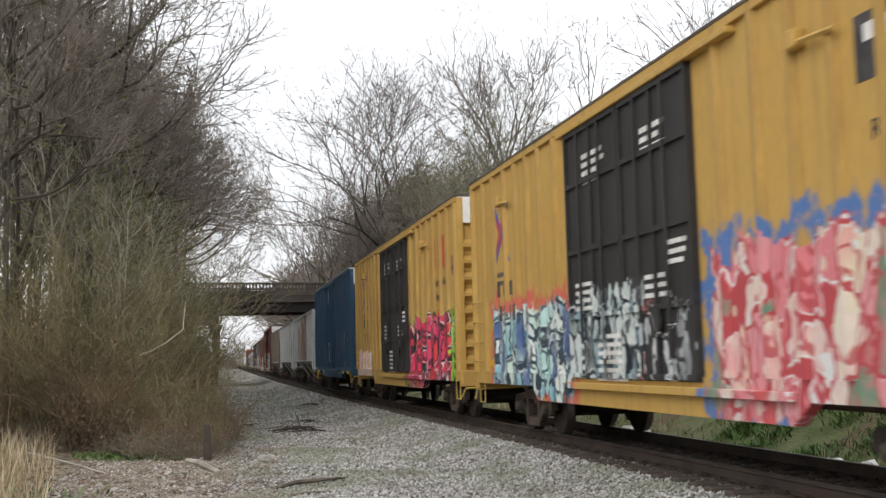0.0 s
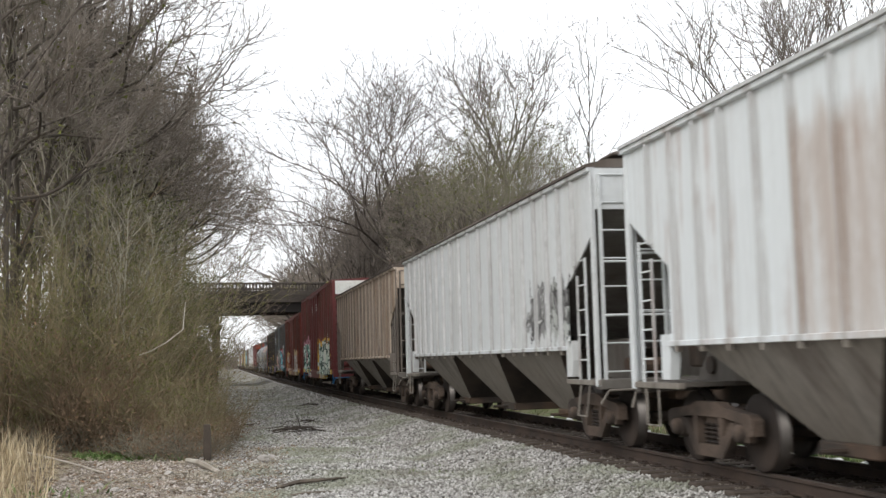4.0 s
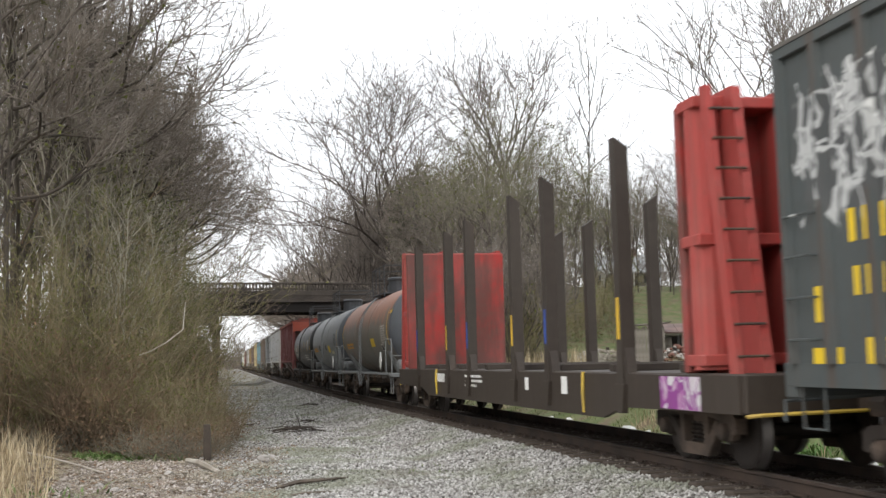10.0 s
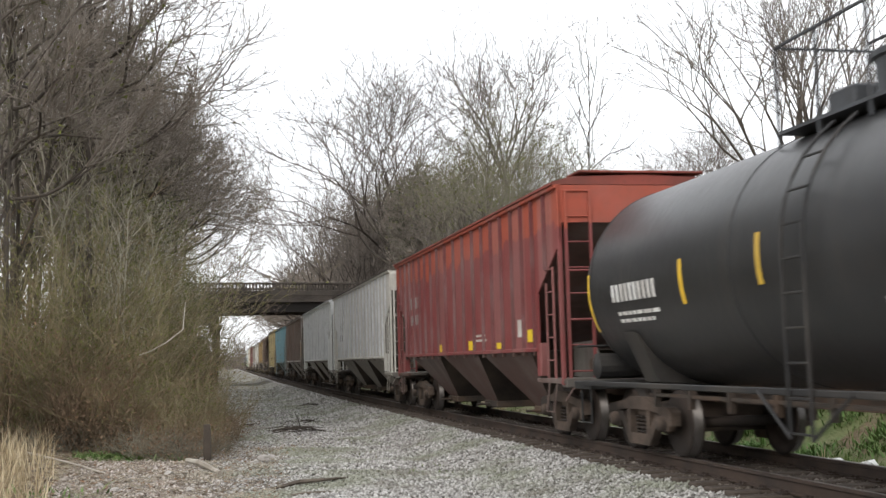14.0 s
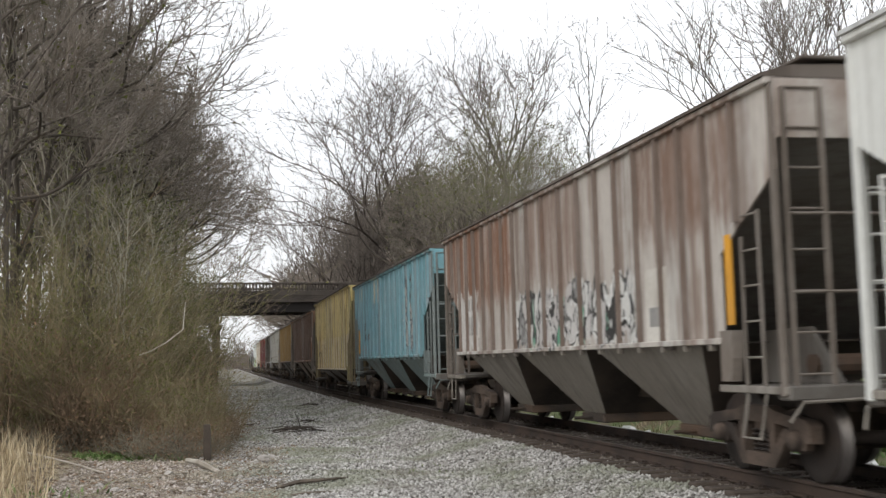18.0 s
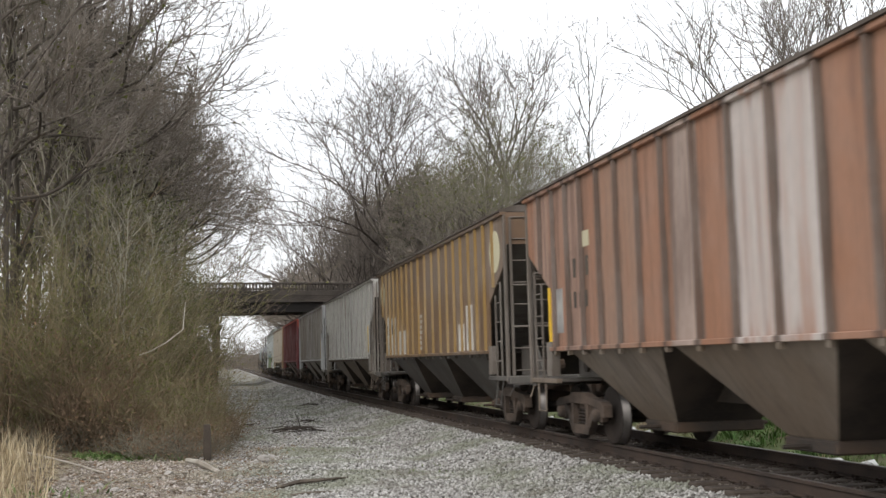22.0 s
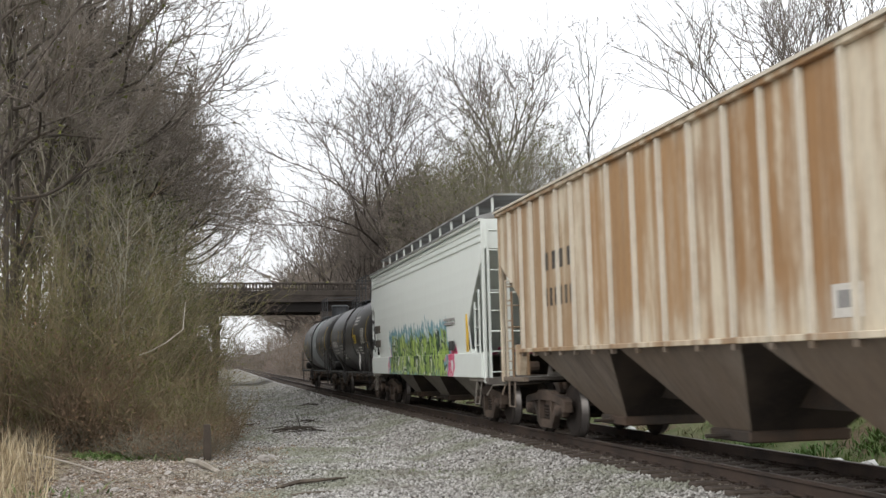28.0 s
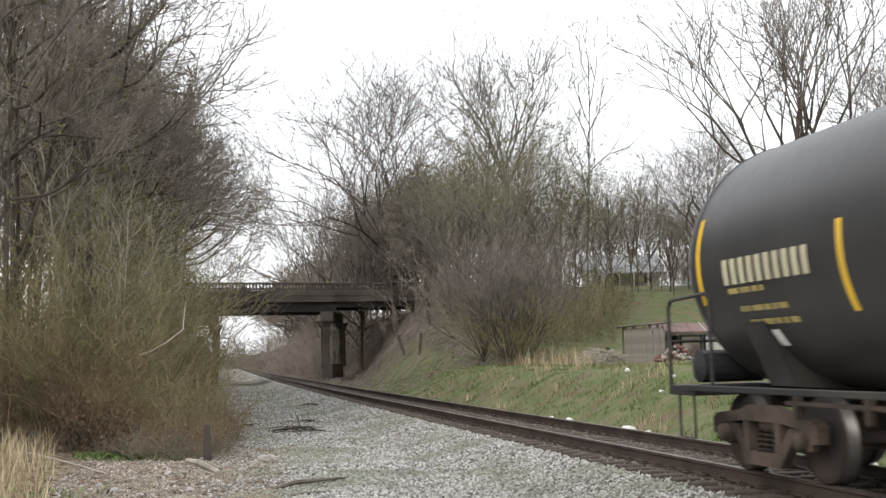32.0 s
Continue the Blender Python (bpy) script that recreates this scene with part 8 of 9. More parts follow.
RST_H = paint("cream_hopper_heavy_rust", (0.62, 0.55, 0.43), rust=(0.27, 0.145, 0.06), amount=0.7, stains=((-7.2, -5.1, 1.5, 4.3, (0.23, 0.115, 0.045), 1.0), (-4.3, -1.9, 2.0, 4.3, (0.3, 0.165, 0.07), 0.95), (-0.9, 2.75, 1.8, 4.1, (0.36, 0.21, 0.095), 0.8), (3.5, 6.5, 1.5, 3.6, (0.33, 0.22, 0.12), 0.7)), grime=0.2, fade=(0.5, 0.46, 0.38), fade_amount=0.3, panel_amount=0.60, rust_shade=0.35)
RST_POST = paint("cream_post", (0.6, 0.55, 0.46), rust=(0.27, 0.14, 0.06), amount=0.25, grime=0.2)
NEW_H = paint("clean_pale_hopper", (0.66, 0.7, 0.67), amount=0.0, fade_amount=0.03, grime=0.04, rough=0.5, tags=((-5.3, 4.4, 1.0, 1.75, ((0.6, 0.1, 0.2), (0.65, 0.15, 0.28), (0.5, 0.07, 0.12)), (0.55, 0.1, 0.2)), (-4.3, 4.0, 0.95, 2.05, ((0.3, 0.42, 0.1), (0.4, 0.5, 0.16), (0.12, 0.22, 0.08), (0.35, 0.48, 0.12)), (0.02, 0.05, 0.03), (0.14, 0.3, 0.36)), (7.2, 8.0, 1.8, 3.2, ((0.06, 0.06, 0.06), (0.5, 0.54, 0.52), (0.56, 0.6, 0.57)), (0.05, 0.05, 0.05))))
# next three: stained posts, kept darker to paint in their shaded sides
POST_DARK = paint("dark_rusted_shaded_post", (0.13, 0.085, 0.066), rust=(0.04, 0.03, 0.026), amount=0.3, grime=0.35)
POST_TAN = paint("stained_shaded_tan_post", (0.23, 0.18, 0.14), rust=(0.07, 0.05, 0.04), amount=0.4, grime=0.35)
POST_PALE = paint("stained_shaded_pale_post", (0.28, 0.258, 0.23), rust=(0.13, 0.09, 0.062), amount=0.5, grime=0.35)
POST_WHITE = paint("off_white_post", (0.5, 0.49, 0.45), rust=(0.16, 0.09, 0.05), amount=0.35, grime=0.3)
POST_YELLOW = paint("stained_yellow_post", (0.56, 0.46, 0.24), rust=(0.1, 0.065, 0.04), amount=0.45, grime=0.35)
POST_BLUE = paint("pale_blue_post", (0.17, 0.32, 0.37), rust=(0.14, 0.11, 0.09), amount=0.25, grime=0.25)
POST_CRIMSON = paint("dark_crimson_post", (0.13, 0.03, 0.032), rust=(0.06, 0.03, 0.03), amount=0.3, grime=0.3)
POST_CLEAN = paint("pale_grey_post", (0.5, 0.51, 0.515), rust=(0.2, 0.18, 0.16), amount=0.2, grime=0.3)
TRIM_BLUE = paint("grimy_blue_grab_irons", (0.15, 0.185, 0.185), rust=(0.06, 0.05, 0.045), amount=0.4, grime=0.4)
TRIM_BROWN = paint("grimy_brown_grab_irons", (0.15, 0.125, 0.105), rust=(0.06, 0.045, 0.035), amount=0.4, grime=0.4)
BAND_GREY = paint("pale_band_paint", (0.33, 0.36, 0.37), amount=0.05, grime=0.2)

SLOPE_PALE = paint("grimy_pale_slope_sheet", (0.36, 0.355, 0.34), rust=(0.1, 0.075, 0.06), amount=0.4, grime=0.4)
YEL_SLOPE = paint("brown_stained_yellow_slope_sheet", (0.24, 0.2, 0.09), rust=(0.1, 0.06, 0.035), amount=0.6, grime=0.4)
RED_ROOF = plain("faded_red_roof", (0.24, 0.06, 0.045), (0.15, 0.05, 0.04), 0.8)
HEAD_SLATE = paint("dark_slate_tank_head", (0.085, 0.095, 0.108), rust=(0.07, 0.06, 0.055), amount=0.1, fade=(0.13, 0.14, 0.15), fade_amount=0.3, grime=0.2, rough=0.5)
# dark brown for car ends: grime, with the recess's shade painted in
SLOPE_SHADE_GRIME = paint("grimy_shaded_brown_sheet", (0.1, 0.09, 0.08), rust=(0.05, 0.035, 0.03), amount=0.4, grime=0.4)

boxcar("boxcar", -241.9, -224.05, "yellow boxcar with black doors and pink and green sprayed pictures", 5.1, 0.8, TBOX_A, TBOX_A, DOOR_TAGGED, (-2.35, 2.35, 2), ROOF_YELLOW, TBOX_A, ribs=7, white_end=True, truck_in=2.7, rod=YELLOW_ROD, posts=YELLOW_POSTS)
c, h = boxcar("boxcar", -222.45, -204.6, "yellow boxcar with black doors and a red and green sprayed picture", 5.1, 0.8, TBOX_B, TBOX_B, DOOR_BLACK, (-2.35, 2.35, 2), ROOF_YELLOW, TBOX_B, ribs=7, white_end=True, truck_in=2.7, rod=YELLOW_ROD, posts=YELLOW_POSTS)
boxcar("boxcar", -202.6, -187.6, "dark blue boxcar with plug doors and white markings", 5.1, 0.88, BLUE, BLUE, BLUE, (-1.7, 1.75, 2), GREY_STEEL, BLUE, ribs=10, white_end=True, rod=YELLOW_ROD, end_ribs=6, posts=BLUE_POSTS)
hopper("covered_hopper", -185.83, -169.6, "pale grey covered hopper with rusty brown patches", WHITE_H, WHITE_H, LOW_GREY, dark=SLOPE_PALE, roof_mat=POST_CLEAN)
hopper("covered_hopper", -168.2, -151.9, "pale grey ribbed covered hopper", WHITE_H2, POST_CLEAN, LOW_GREY, dark=SLOPE_SHADE_GRIME)
hopper("covered_hopper", -150.3, -134.16, "tan covered hopper streaked with brown rust", TAN_H, POST_TAN, LOW_GREY, dark=SLOPE_SHADE_GRIME, trim=TRIM_BROWN)
boxcar("boxcar", -132.42, -114.7, "tall maroon boxcar with mint green sprayed lettering", 5.1, 0.75, MAROON, MAROON, MAROON, (-2.0, 2.5, 2), MAROON, MAROON, ribs=8, white_end=True, truck_in=2.3, rod=CABLE_BLUE, posts=MAROON_POSTS)
boxcar("boxcar", -112.42, -97.43, "weathered red oxide boxcar with faded cream tags", 4.52, 0.75, RED_BOX, RED_BOX, RED_BOX, (-1.75, 1.75, 1), RED_BOX, RED_BOX, ribs=8, end_ribs=7, posts=RED_POSTS)
boxcar("boxcar", -95.77, -80.65, "dark grey boxcar with a corrugated door and turquoise graffiti", 4.42, 0.95, SLATE_BOX, SLATE_BOX, SLATE_BOX, (-1.3, 1.7, 1), SLATE_ROOF, SLATE_BOX, ribs=8, door_style="corrugated", posts=DARK_POSTS)
bulkhead_flat(-79.45, -57.35)
tank("tank_car", -56.26, -42.26, "grey tank car with a rust-brown top", TANK_RUST, TANK_GREY, tank_in=0.05, heads=HEAD_SLATE, stripes=((-5.78, 1.9, 2.95), (6.15, 1.9, 2.9)))
tank("tank_car", -41.75, -27.75, "pale grey tank car with yellow stickers", TANK_GREY, TANK_GREY, tank_in=0.05, heads=HEAD_SLATE, stripes=((-5.62, 2.0, 2.8),))
tank("tank_car", -26.98, -12.98, "black tank car with white stencils and yellow stripes", TANK_BLACK, BLACK_PAINT, tank_in=0.05, hoops=False, stripes=((-5.95, 1.7, 2.9), (-3.9, 2.1, 2.65), (-2.0, 2.1, 2.65), (0.9, 2.1, 2.65), (2.9, 2.0, 2.55), (6.25, 1.75, 2.6)))
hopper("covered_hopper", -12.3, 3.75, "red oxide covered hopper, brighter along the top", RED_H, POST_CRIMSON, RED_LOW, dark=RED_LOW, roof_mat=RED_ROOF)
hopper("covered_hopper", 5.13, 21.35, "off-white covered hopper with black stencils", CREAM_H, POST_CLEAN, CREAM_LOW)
hopper("covered_hopper", 22.9, 39.05, "light grey ribbed covered hopper", GREYW_H, POST_CLEAN, CREAM_LOW, roof_mat=POST_CLEAN)
hopper("covered_hopper", 40.5, 56.75, "rusty white covered hopper with a silver and black tag", PLC_H, RUST_SHADE_RIB, LOW_GREY, dark=SLOPE_SHADE_GRIME, trim=TRIM_BROWN)
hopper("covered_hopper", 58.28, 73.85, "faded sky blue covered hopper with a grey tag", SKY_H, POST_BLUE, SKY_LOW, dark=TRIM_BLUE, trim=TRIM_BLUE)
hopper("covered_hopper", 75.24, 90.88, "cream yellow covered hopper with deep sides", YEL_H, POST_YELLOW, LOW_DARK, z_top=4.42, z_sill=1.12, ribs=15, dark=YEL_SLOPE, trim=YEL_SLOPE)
hopper("covered_hopper", 92.4, 108.64, "brown and white mottled covered hopper", BRN_H, POST_DARK, BRN_LOW, dark=SLOPE_SHADE_GRIME, trim=TRIM_BROWN)
hopper("covered_hopper", 110.2, 126.47, "dull brown covered hopper with ochre posts and white patches", OCH_H, OCH_RIB, LOW_DARK, dark=SLOPE_SHADE_GRIME, trim=TRIM_BROWN)
hopper("covered_hopper", 127.82, 144.13, "weathered white covered hopper with rust stains", PLW_H, POST_WHITE, BRN_LOW, dark=SLOPE_SHADE_GRIME, trim=POST_PALE)
hopper("covered_hopper", 145.61, 161.76, "chalky grey covered hopper with yellow stripes", GRB_H, POST_PALE, LOW_GREY, dark=SLOPE_SHADE_GRIME, trim=POST_CLEAN)
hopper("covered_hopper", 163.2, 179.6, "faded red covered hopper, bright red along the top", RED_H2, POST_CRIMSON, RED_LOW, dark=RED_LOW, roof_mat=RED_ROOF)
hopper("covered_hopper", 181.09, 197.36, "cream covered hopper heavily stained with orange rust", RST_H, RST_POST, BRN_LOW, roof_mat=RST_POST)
hopper("covered_hopper", 198.74, 214.8, "clean pale smooth-sided covered hopper with green graffiti", NEW_H, NEW_H, LOW_GREY, z_top=4.3, z_sill=1.5, smooth=True, roof_mat=GREY_STEEL, dark=NEW_H)
tank("tank_car", 215.4, 229.4, "black tank car with white stencils and yellow stripes", TANK_BLACK, BLACK_PAINT, tank_in=0.05, stripes=((-5.75, 1.8, 3.0), (-1.96, 2.3, 2.85), (1.69, 2.2, 2.75), (3.24, 2.2, 2.75), (6.25, 1.9, 2.9)))
tank("tank_car", 230.08, 245.72, "satin black tank car with a pale grey band", TANK_BLACK2, BLACK_PAINT, tank_in=0.06, band=(-1.3, 2.1, BAND_GREY), stripes=((6.87, 1.95, 2.95), (3.84, 1.75, 2.6), (-6.2, 2.0, 3.1), (-6.1, 2.0, 3.1), (-3.33, 1.75, 2.65)))


# ---------------- markings, car by car from the head
SHEET_B, SHEET_H, ON_DOOR = -1.472, -1.452, -1.528
ORANGE_LABEL = plain("orange_label", (0.62, 0.3, 0.03), (0.5, 0.25, 0.04), 0.6)
LOGO_YELLOW = plain("bright_yellow_lettering", (0.72, 0.5, 0.02), (0.6, 0.42, 0.04), 0.6, 0, 3, 0.05)
SOFT_BLACK = plain("worn_black_stencil", (0.05, 0.046, 0.042), (0.11, 0.095, 0.075), 0.8, 0, 5, 0.05)
SOFT_GREY = plain("worn_grey_stencil", (0.22, 0.215, 0.21), (0.36, 0.35, 0.33), 0.8, 0, 5, 0.05)
WORN_WHITE = plain("worn_white_paint", (0.55, 0.53, 0.49), (0.38, 0.35, 0.31), 0.8, 0, 3, 0.05)
CREAM_PATCH = plain("cream_touch_up_paint", (0.5, 0.47, 0.33), (0.42, 0.38, 0.27), 0.8, 0, 2, 0.05)
FADED_GOLD = plain("faded_gold_stencil", (0.38, 0.31, 0.12), (0.2, 0.17, 0.08), 0.8, 0, 7, 0.05)
PURPLE_TAG = plain("purple_spray", (0.16, 0.06, 0.1), (0.25, 0.13, 0.12), 0.8, 0, 4, 0.05)


def crossed_logo(car, y, z, s):
    """A large X of red and blue bars."""
    for k in (-1, 1):
        for d, mm in ((0.0, BLUE_STENCIL), (0.13, RED_STENCIL)):
            sh = Shape()
            w = 0.07
            dy = d * s
            v = [(x, y + k * s * a + dy + b, z + s * 1.15 * a) for x in (SHEET_B - 0.004 - d * 0.01, SHEET_B + 0.02) for a, b in ((-0.5, -w * s), (-0.5, w * s), (0.5, w * s), (0.5, -w * s))]
            sh.add(v, [(0, 1, 2, 3), (4, 7, 6, 5), (0, 4, 5, 1), (1, 5, 6, 2), (2, 6, 7, 3), (3, 7, 4, 0)])
            part("logo_bar", sh, mm, car)


for c in (cars[0], cars[1]):
    crossed_logo(c, 6.6, 3.8, 1.0)
    bars(c, SOFT_BLACK, 5.35, 7.15, 2.58, 2.85, 4, SHEET_B)
    bars(c, SOFT_BLACK, 5.35, 7.3, 2.1, 2.4, 6, SHEET_B)
    mark(c, ORANGE_LABEL, 7.45, 7.9, 1.24, 1.38, SHEET_B, label="orange label")
    small_print(c, WHITE_STENCIL, 1.1, 4.42, 0.95, 4, ON_DOOR, 0.13, 0.07, 3)
    small_print(c, WHITE_STENCIL, -1.2, 4.35, 0.85, 3, ON_DOOR, 0.13, 0.07, 4)
    small_print(c, WHITE_STENCIL, -1.9, 2.8, 0.7, 3, ON_DOOR, 0.12, 0.06, 5)
    small_print(c, WHITE_STENCIL, -1.2, 2.42, 0.9, 3, ON_DOOR, 0.12, 0.06, 6)
    small_print(c, WHITE_STENCIL, 1.6, 2.5, 0.9, 4, ON_DOOR, 0.12, 0.06, 7)
    small_print(c, WHITE_STENCIL, 0.6, 1.7, 1.2, 7, ON_DOOR, 0.12, 0.06, 8)
    small_print(c, SOFT_BLACK, 6.6, 3.05, 0.8, 2, SHEET_B, 0.16, 0.09, 9)
    words("Railcar Pooling", -5.95, 3.2, 0.27, SOFT_BLACK, c)
    words("Experts", -6.3, 2.86, 0.27, SOFT_BLACK, c)
    for y in (-4.85, 6.5):
        part("roof_hatch_latch", Shape().box(-1.6, -1.47, y - 0.1, y + 0.1, 4.3, 4.5, 0.02).tube([(-1.56, y, 4.36), (-1.56, y - 0.75, 4.3)], 0.03, 5), TBOX_B, c)
bars(cars[1], RED_STENCIL, -7.6, -5.95, 3.6, 4.38, 3, SHEET_B, "logo_bar")
mark(cars[0], BLACK_STENCIL, -7.0, -5.78, 3.74, 4.34, SHEET_B, "logo_panel", "black square logo panel")
mark(cars[0], WHITE_STENCIL, -6.85, -5.93, 4.08, 4.24, SHEET_B - 0.004, "logo_bar")
mark(cars[0], WHITE_STENCIL, -6.5, -6.3, 3.8, 4.1, SHEET_B - 0.004, "logo_bar")
for k in range(3):
    mark(cars[1], PURPLE_TAG, -8.75 + 0.2 * k, -8.65 + 0.2 * k, 3.25 + 0.05 * k, 3.8, SHEET_B, "tag_stroke")
mark(cars[1], PURPLE_TAG, -8.85, -8.2, 3.48, 3.56, SHEET_B - 0.002, "tag_stroke")
# blue boxcar
c = cars[2]
bars(c, WHITE_STENCIL, -6.67, -3.5, 3.45, 4.2, 4, SHEET_B, "logo_bar")
small_print(c, WHITE_STENCIL, 0.45, 4.62, 0.65, 7, ON_DOOR, 0.1, 0.055, 2)
bars(c, WHITE_STENCIL, 4.5, 5.6, 2.58, 2.85, 3, SHEET_B)
bars(c, WHITE_STENCIL, 3.7, 5.5, 2.12, 2.42, 6, SHEET_B)
small_print(c, WHITE_STENCIL, 5.75, 1.66, 1.1, 2, SHEET_B, 0.13, 0.06, 3)
small_print(c, WHITE_STENCIL, -4.6, 2.6, 1.6, 7, SHEET_B, 0.11, 0.05, 4)
small_print(c, WHITE_STENCIL, 0.3, 2.3, 1.2, 8, ON_DOOR, 0.12, 0.06, 6)
for a, b2 in ((-3.23, -2.8), (-4.83, -4.36), (-6.86, -5.97), (5.95, 6.83), (3.5, 3.95)):
    mark(c, YELLOW_STENCIL, a, b2, 0.92, 1.03, -1.497, "reflector")
mark(c, LOGO_YELLOW, -5.62, -5.2, 1.19, 1.39, SHEET_B)
mark(c, LOGO_YELLOW, 5.18, 5.6, 1.21, 1.4, SHEET_B)
# maroon boxcar
c = cars[6]
bars(c, WHITE_STENCIL, 6.7, 8.0, 3.2, 3.56, 3, SHEET_B)
bars(c, WHITE_STENCIL, 6.55, 8.05, 2.68, 3.0, 6, SHEET_B)
small_print(c, WHITE_STENCIL, 1.25, 4.4, 0.8, 4, ON_DOOR, 0.13, 0.07, 2)
small_print(c, WHITE_STENCIL, -1.1, 4.4, 0.8, 3, ON_DOOR, 0.13, 0.07, 3)
small_print(c, WHITE_STENCIL, -6.6, 2.75, 0.8, 5, SHEET_B, 0.11, 0.05, 4)
for a, b2 in ((-8.2, -7.6), (7.6, 8.1), (4.8, 5.3), (3.0, 3.5)):
    mark(c, LOGO_YELLOW, a, b2, 0.86, 1.06, -1.497, "reflector")
mark(c, WHITE_STENCIL, -7.7, -7.25, 1.5, 1.85, SHEET_B)
mark(c, LOGO_YELLOW, -7.7, -7.25, 1.2, 1.4, SHEET_B)
# red boxcar
c = cars[7]
bars(c, ORANGE_LABEL, 5.55, 6.5, 2.1, 2.38, 3, SHEET_B)
bars(c, ORANGE_LABEL, 5.55, 6.5, 1.7, 1.95, 4, SHEET_B)
mark(c, WORN_WHITE, 3.2, 3.6, 1.55, 1.85, SHEET_B)
mark(c, WORN_WHITE, -5.75, -5.35, 1.3, 1.85, SHEET_B, label="white inspection panel")
mark(c, SOFT_BLACK, -5.67, -5.43, 1.45, 1.7, SHEET_B - 0.004)
mark(c, WORN_WHITE, -5.65, -5.4, 2.2, 2.42, SHEET_B)
mark(c, ORANGE_LABEL, -6.8, -6.2, 1.1, 1.35, SHEET_B)
for a, b2 in ((1.4, 2.1), (-3.3, -2.6), (-6.6, -6.0)):
    mark(c, LOGO_YELLOW, a, b2, 0.8, 0.95, -1.497, "reflector")
# dark grey boxcar: three yellow logo letters, each over a short bar
c = cars[8]
for a, b2 in ((-4.96, -4.49), (-5.78, -5.32), (-6.66, -6.12)):
    mark(c, LOGO_YELLOW, a, b2, 3.12, 3.73, SHEET_B, "logo_bar")
    mark(c, LOGO_YELLOW, a, b2, 2.9, 3.06, SHEET_B, "logo_bar")
bars(c, LOGO_YELLOW, 5.75, 6.45, 2.36, 2.66, 3, SHEET_B)
bars(c, LOGO_YELLOW, 5.2, 6.4, 1.88, 2.14, 6, SHEET_B)
for a, b2, z0, z1 in ((-7.42, -6.94, 1.24, 1.54), (-7.22, -6.95, 1.73, 1.96), (-6.6, -6.05, 1.36, 1.78), (6.69, 7.03, 1.66, 2.0), (6.6, 7.1, 1.2, 1.42), (5.4, 6.2, 1.1, 1.5)):
    mark(c, LOGO_YELLOW, a, b2, z0, z1, SHEET_B)
mark(c, WORN_WHITE, -5.75, -5.2, 1.5, 1.75, SHEET_B)
# tank cars
c = cars[10]
part("hazard_panel", on_tank(-2.72, -1.88, 1.9, 2.18), LOGO_YELLOW, c, "yellow sticker")
tank_print(c, WORN_WHITE, -5.0, 2.55, 1.2, 8, 0.075, 0.04, 2)
part("card", on_tank(-4.6, -4.02, 1.72, 1.96), WORN_WHITE, c, "black placard with a white rim")
part("card_face", on_tank(-4.53, -4.09, 1.755, 1.925, lift=0.01), BLACK_STENCIL, c)
tank_print(c, ORANGE_LABEL, 4.0, 2.12, 2.1, 2, 0.12, 0.09, 14)
tank_print(c, LOGO_YELLOW, -6.3, 3.0, 0.5, 1, 0.12, 0.12, 15)
c = cars[11]
part("hazard_panel", on_tank(-2.45, -1.55, 1.87, 2.18), LOGO_YELLOW, c, "yellow sticker")
tank_print(c, BLACK_STENCIL, -4.9, 2.66, 1.05, 9, 0.058, 0.034, 2)
part("sticker", on_tank(2.2, 2.7, 2.0, 2.26), BLACK_STENCIL, c, "small dark sticker")
part("sticker", on_tank(-0.4, -0.85, 2.0, 2.22), BLACK_STENCIL, c, "small dark sticker")
part("faded_panel", on_tank(-3.8, -2.8, 1.79, 1.93), CREAM_PATCH, c)
tank_print(c, ORANGE_LABEL, 4.6, 2.15, 1.8, 2, 0.12, 0.09, 16)
c = cars[12]
tank_print(c, WHITE_STENCIL, -4.8, 2.66, 1.15, 10, 0.055, 0.034, 3)
tank_glyphs(c, WHITE_STENCIL, 5.3, 2.14, 0.24, 10)
tank_print(c, WHITE_STENCIL, 4.4, 2.0, 1.6, 2, 0.1, 0.05, 4)
tank_print(c, WHITE_STENCIL, -2.7, 1.86, 3.0, 3, 0.12, 0.055, 5)
c = cars[26]
tank_print(c, WHITE_STENCIL, -4.75, 2.62, 1.1, 10, 0.058, 0.036, 6)
tank_glyphs(c, WHITE_STENCIL, 5.4, 2.04, 0.26, 10)
tank_print(c, WHITE_STENCIL, 4.4, 1.95, 1.8, 2, 0.12, 0.05, 7)
tank_print(c, WHITE_STENCIL, 2.2, 2.12, 1.2, 5, 0.13, 0.055, 8)
tank_print(c, WHITE_STENCIL, -2.5, 1.87, 0.7, 2, 0.1, 0.05, 9)
tank_print(c, WHITE_STENCIL, -3.7, 1.95, 1.0, 3, 0.1, 0.05, 10)
tank_print(c, WHITE_STENCIL, -2.9, 3.1, 1.3, 3, 0.12, 0.06, 11)
part("hazard_panel", on_tank(-2.85, -2.2, 2.1, 2.42), LOGO_YELLOW, c, "yellow sticker")
for i in range(3):
    part("sticker_bar", on_tank(-2.75 + 0.05 * i, -2.3, 2.16 + 0.08 * i, 2.2 + 0.08 * i, lift=0.012), SOFT_BLACK, c)
c = cars[27]
tank_glyphs(c, CREAM_PATCH, 6.25, 2.14, 0.28, 10)
for z0, a, b2 in ((2.1, 5.25, 6.2), (1.9, 4.8, 6.05), (1.75, 4.7, 5.95)):
    tank_print(c, FADED_GOLD, (a + b2) / 2, z0, b2 - a, 1, 0.1, 0.06, 12)
part("sticker", on_tank(5.45, 5.78, 1.46, 1.63), WHITE_STENCIL, c)
tank_print(c, WORN_WHITE, -5.5, 2.66, 0.95, 10, 0.062, 0.03, 13)
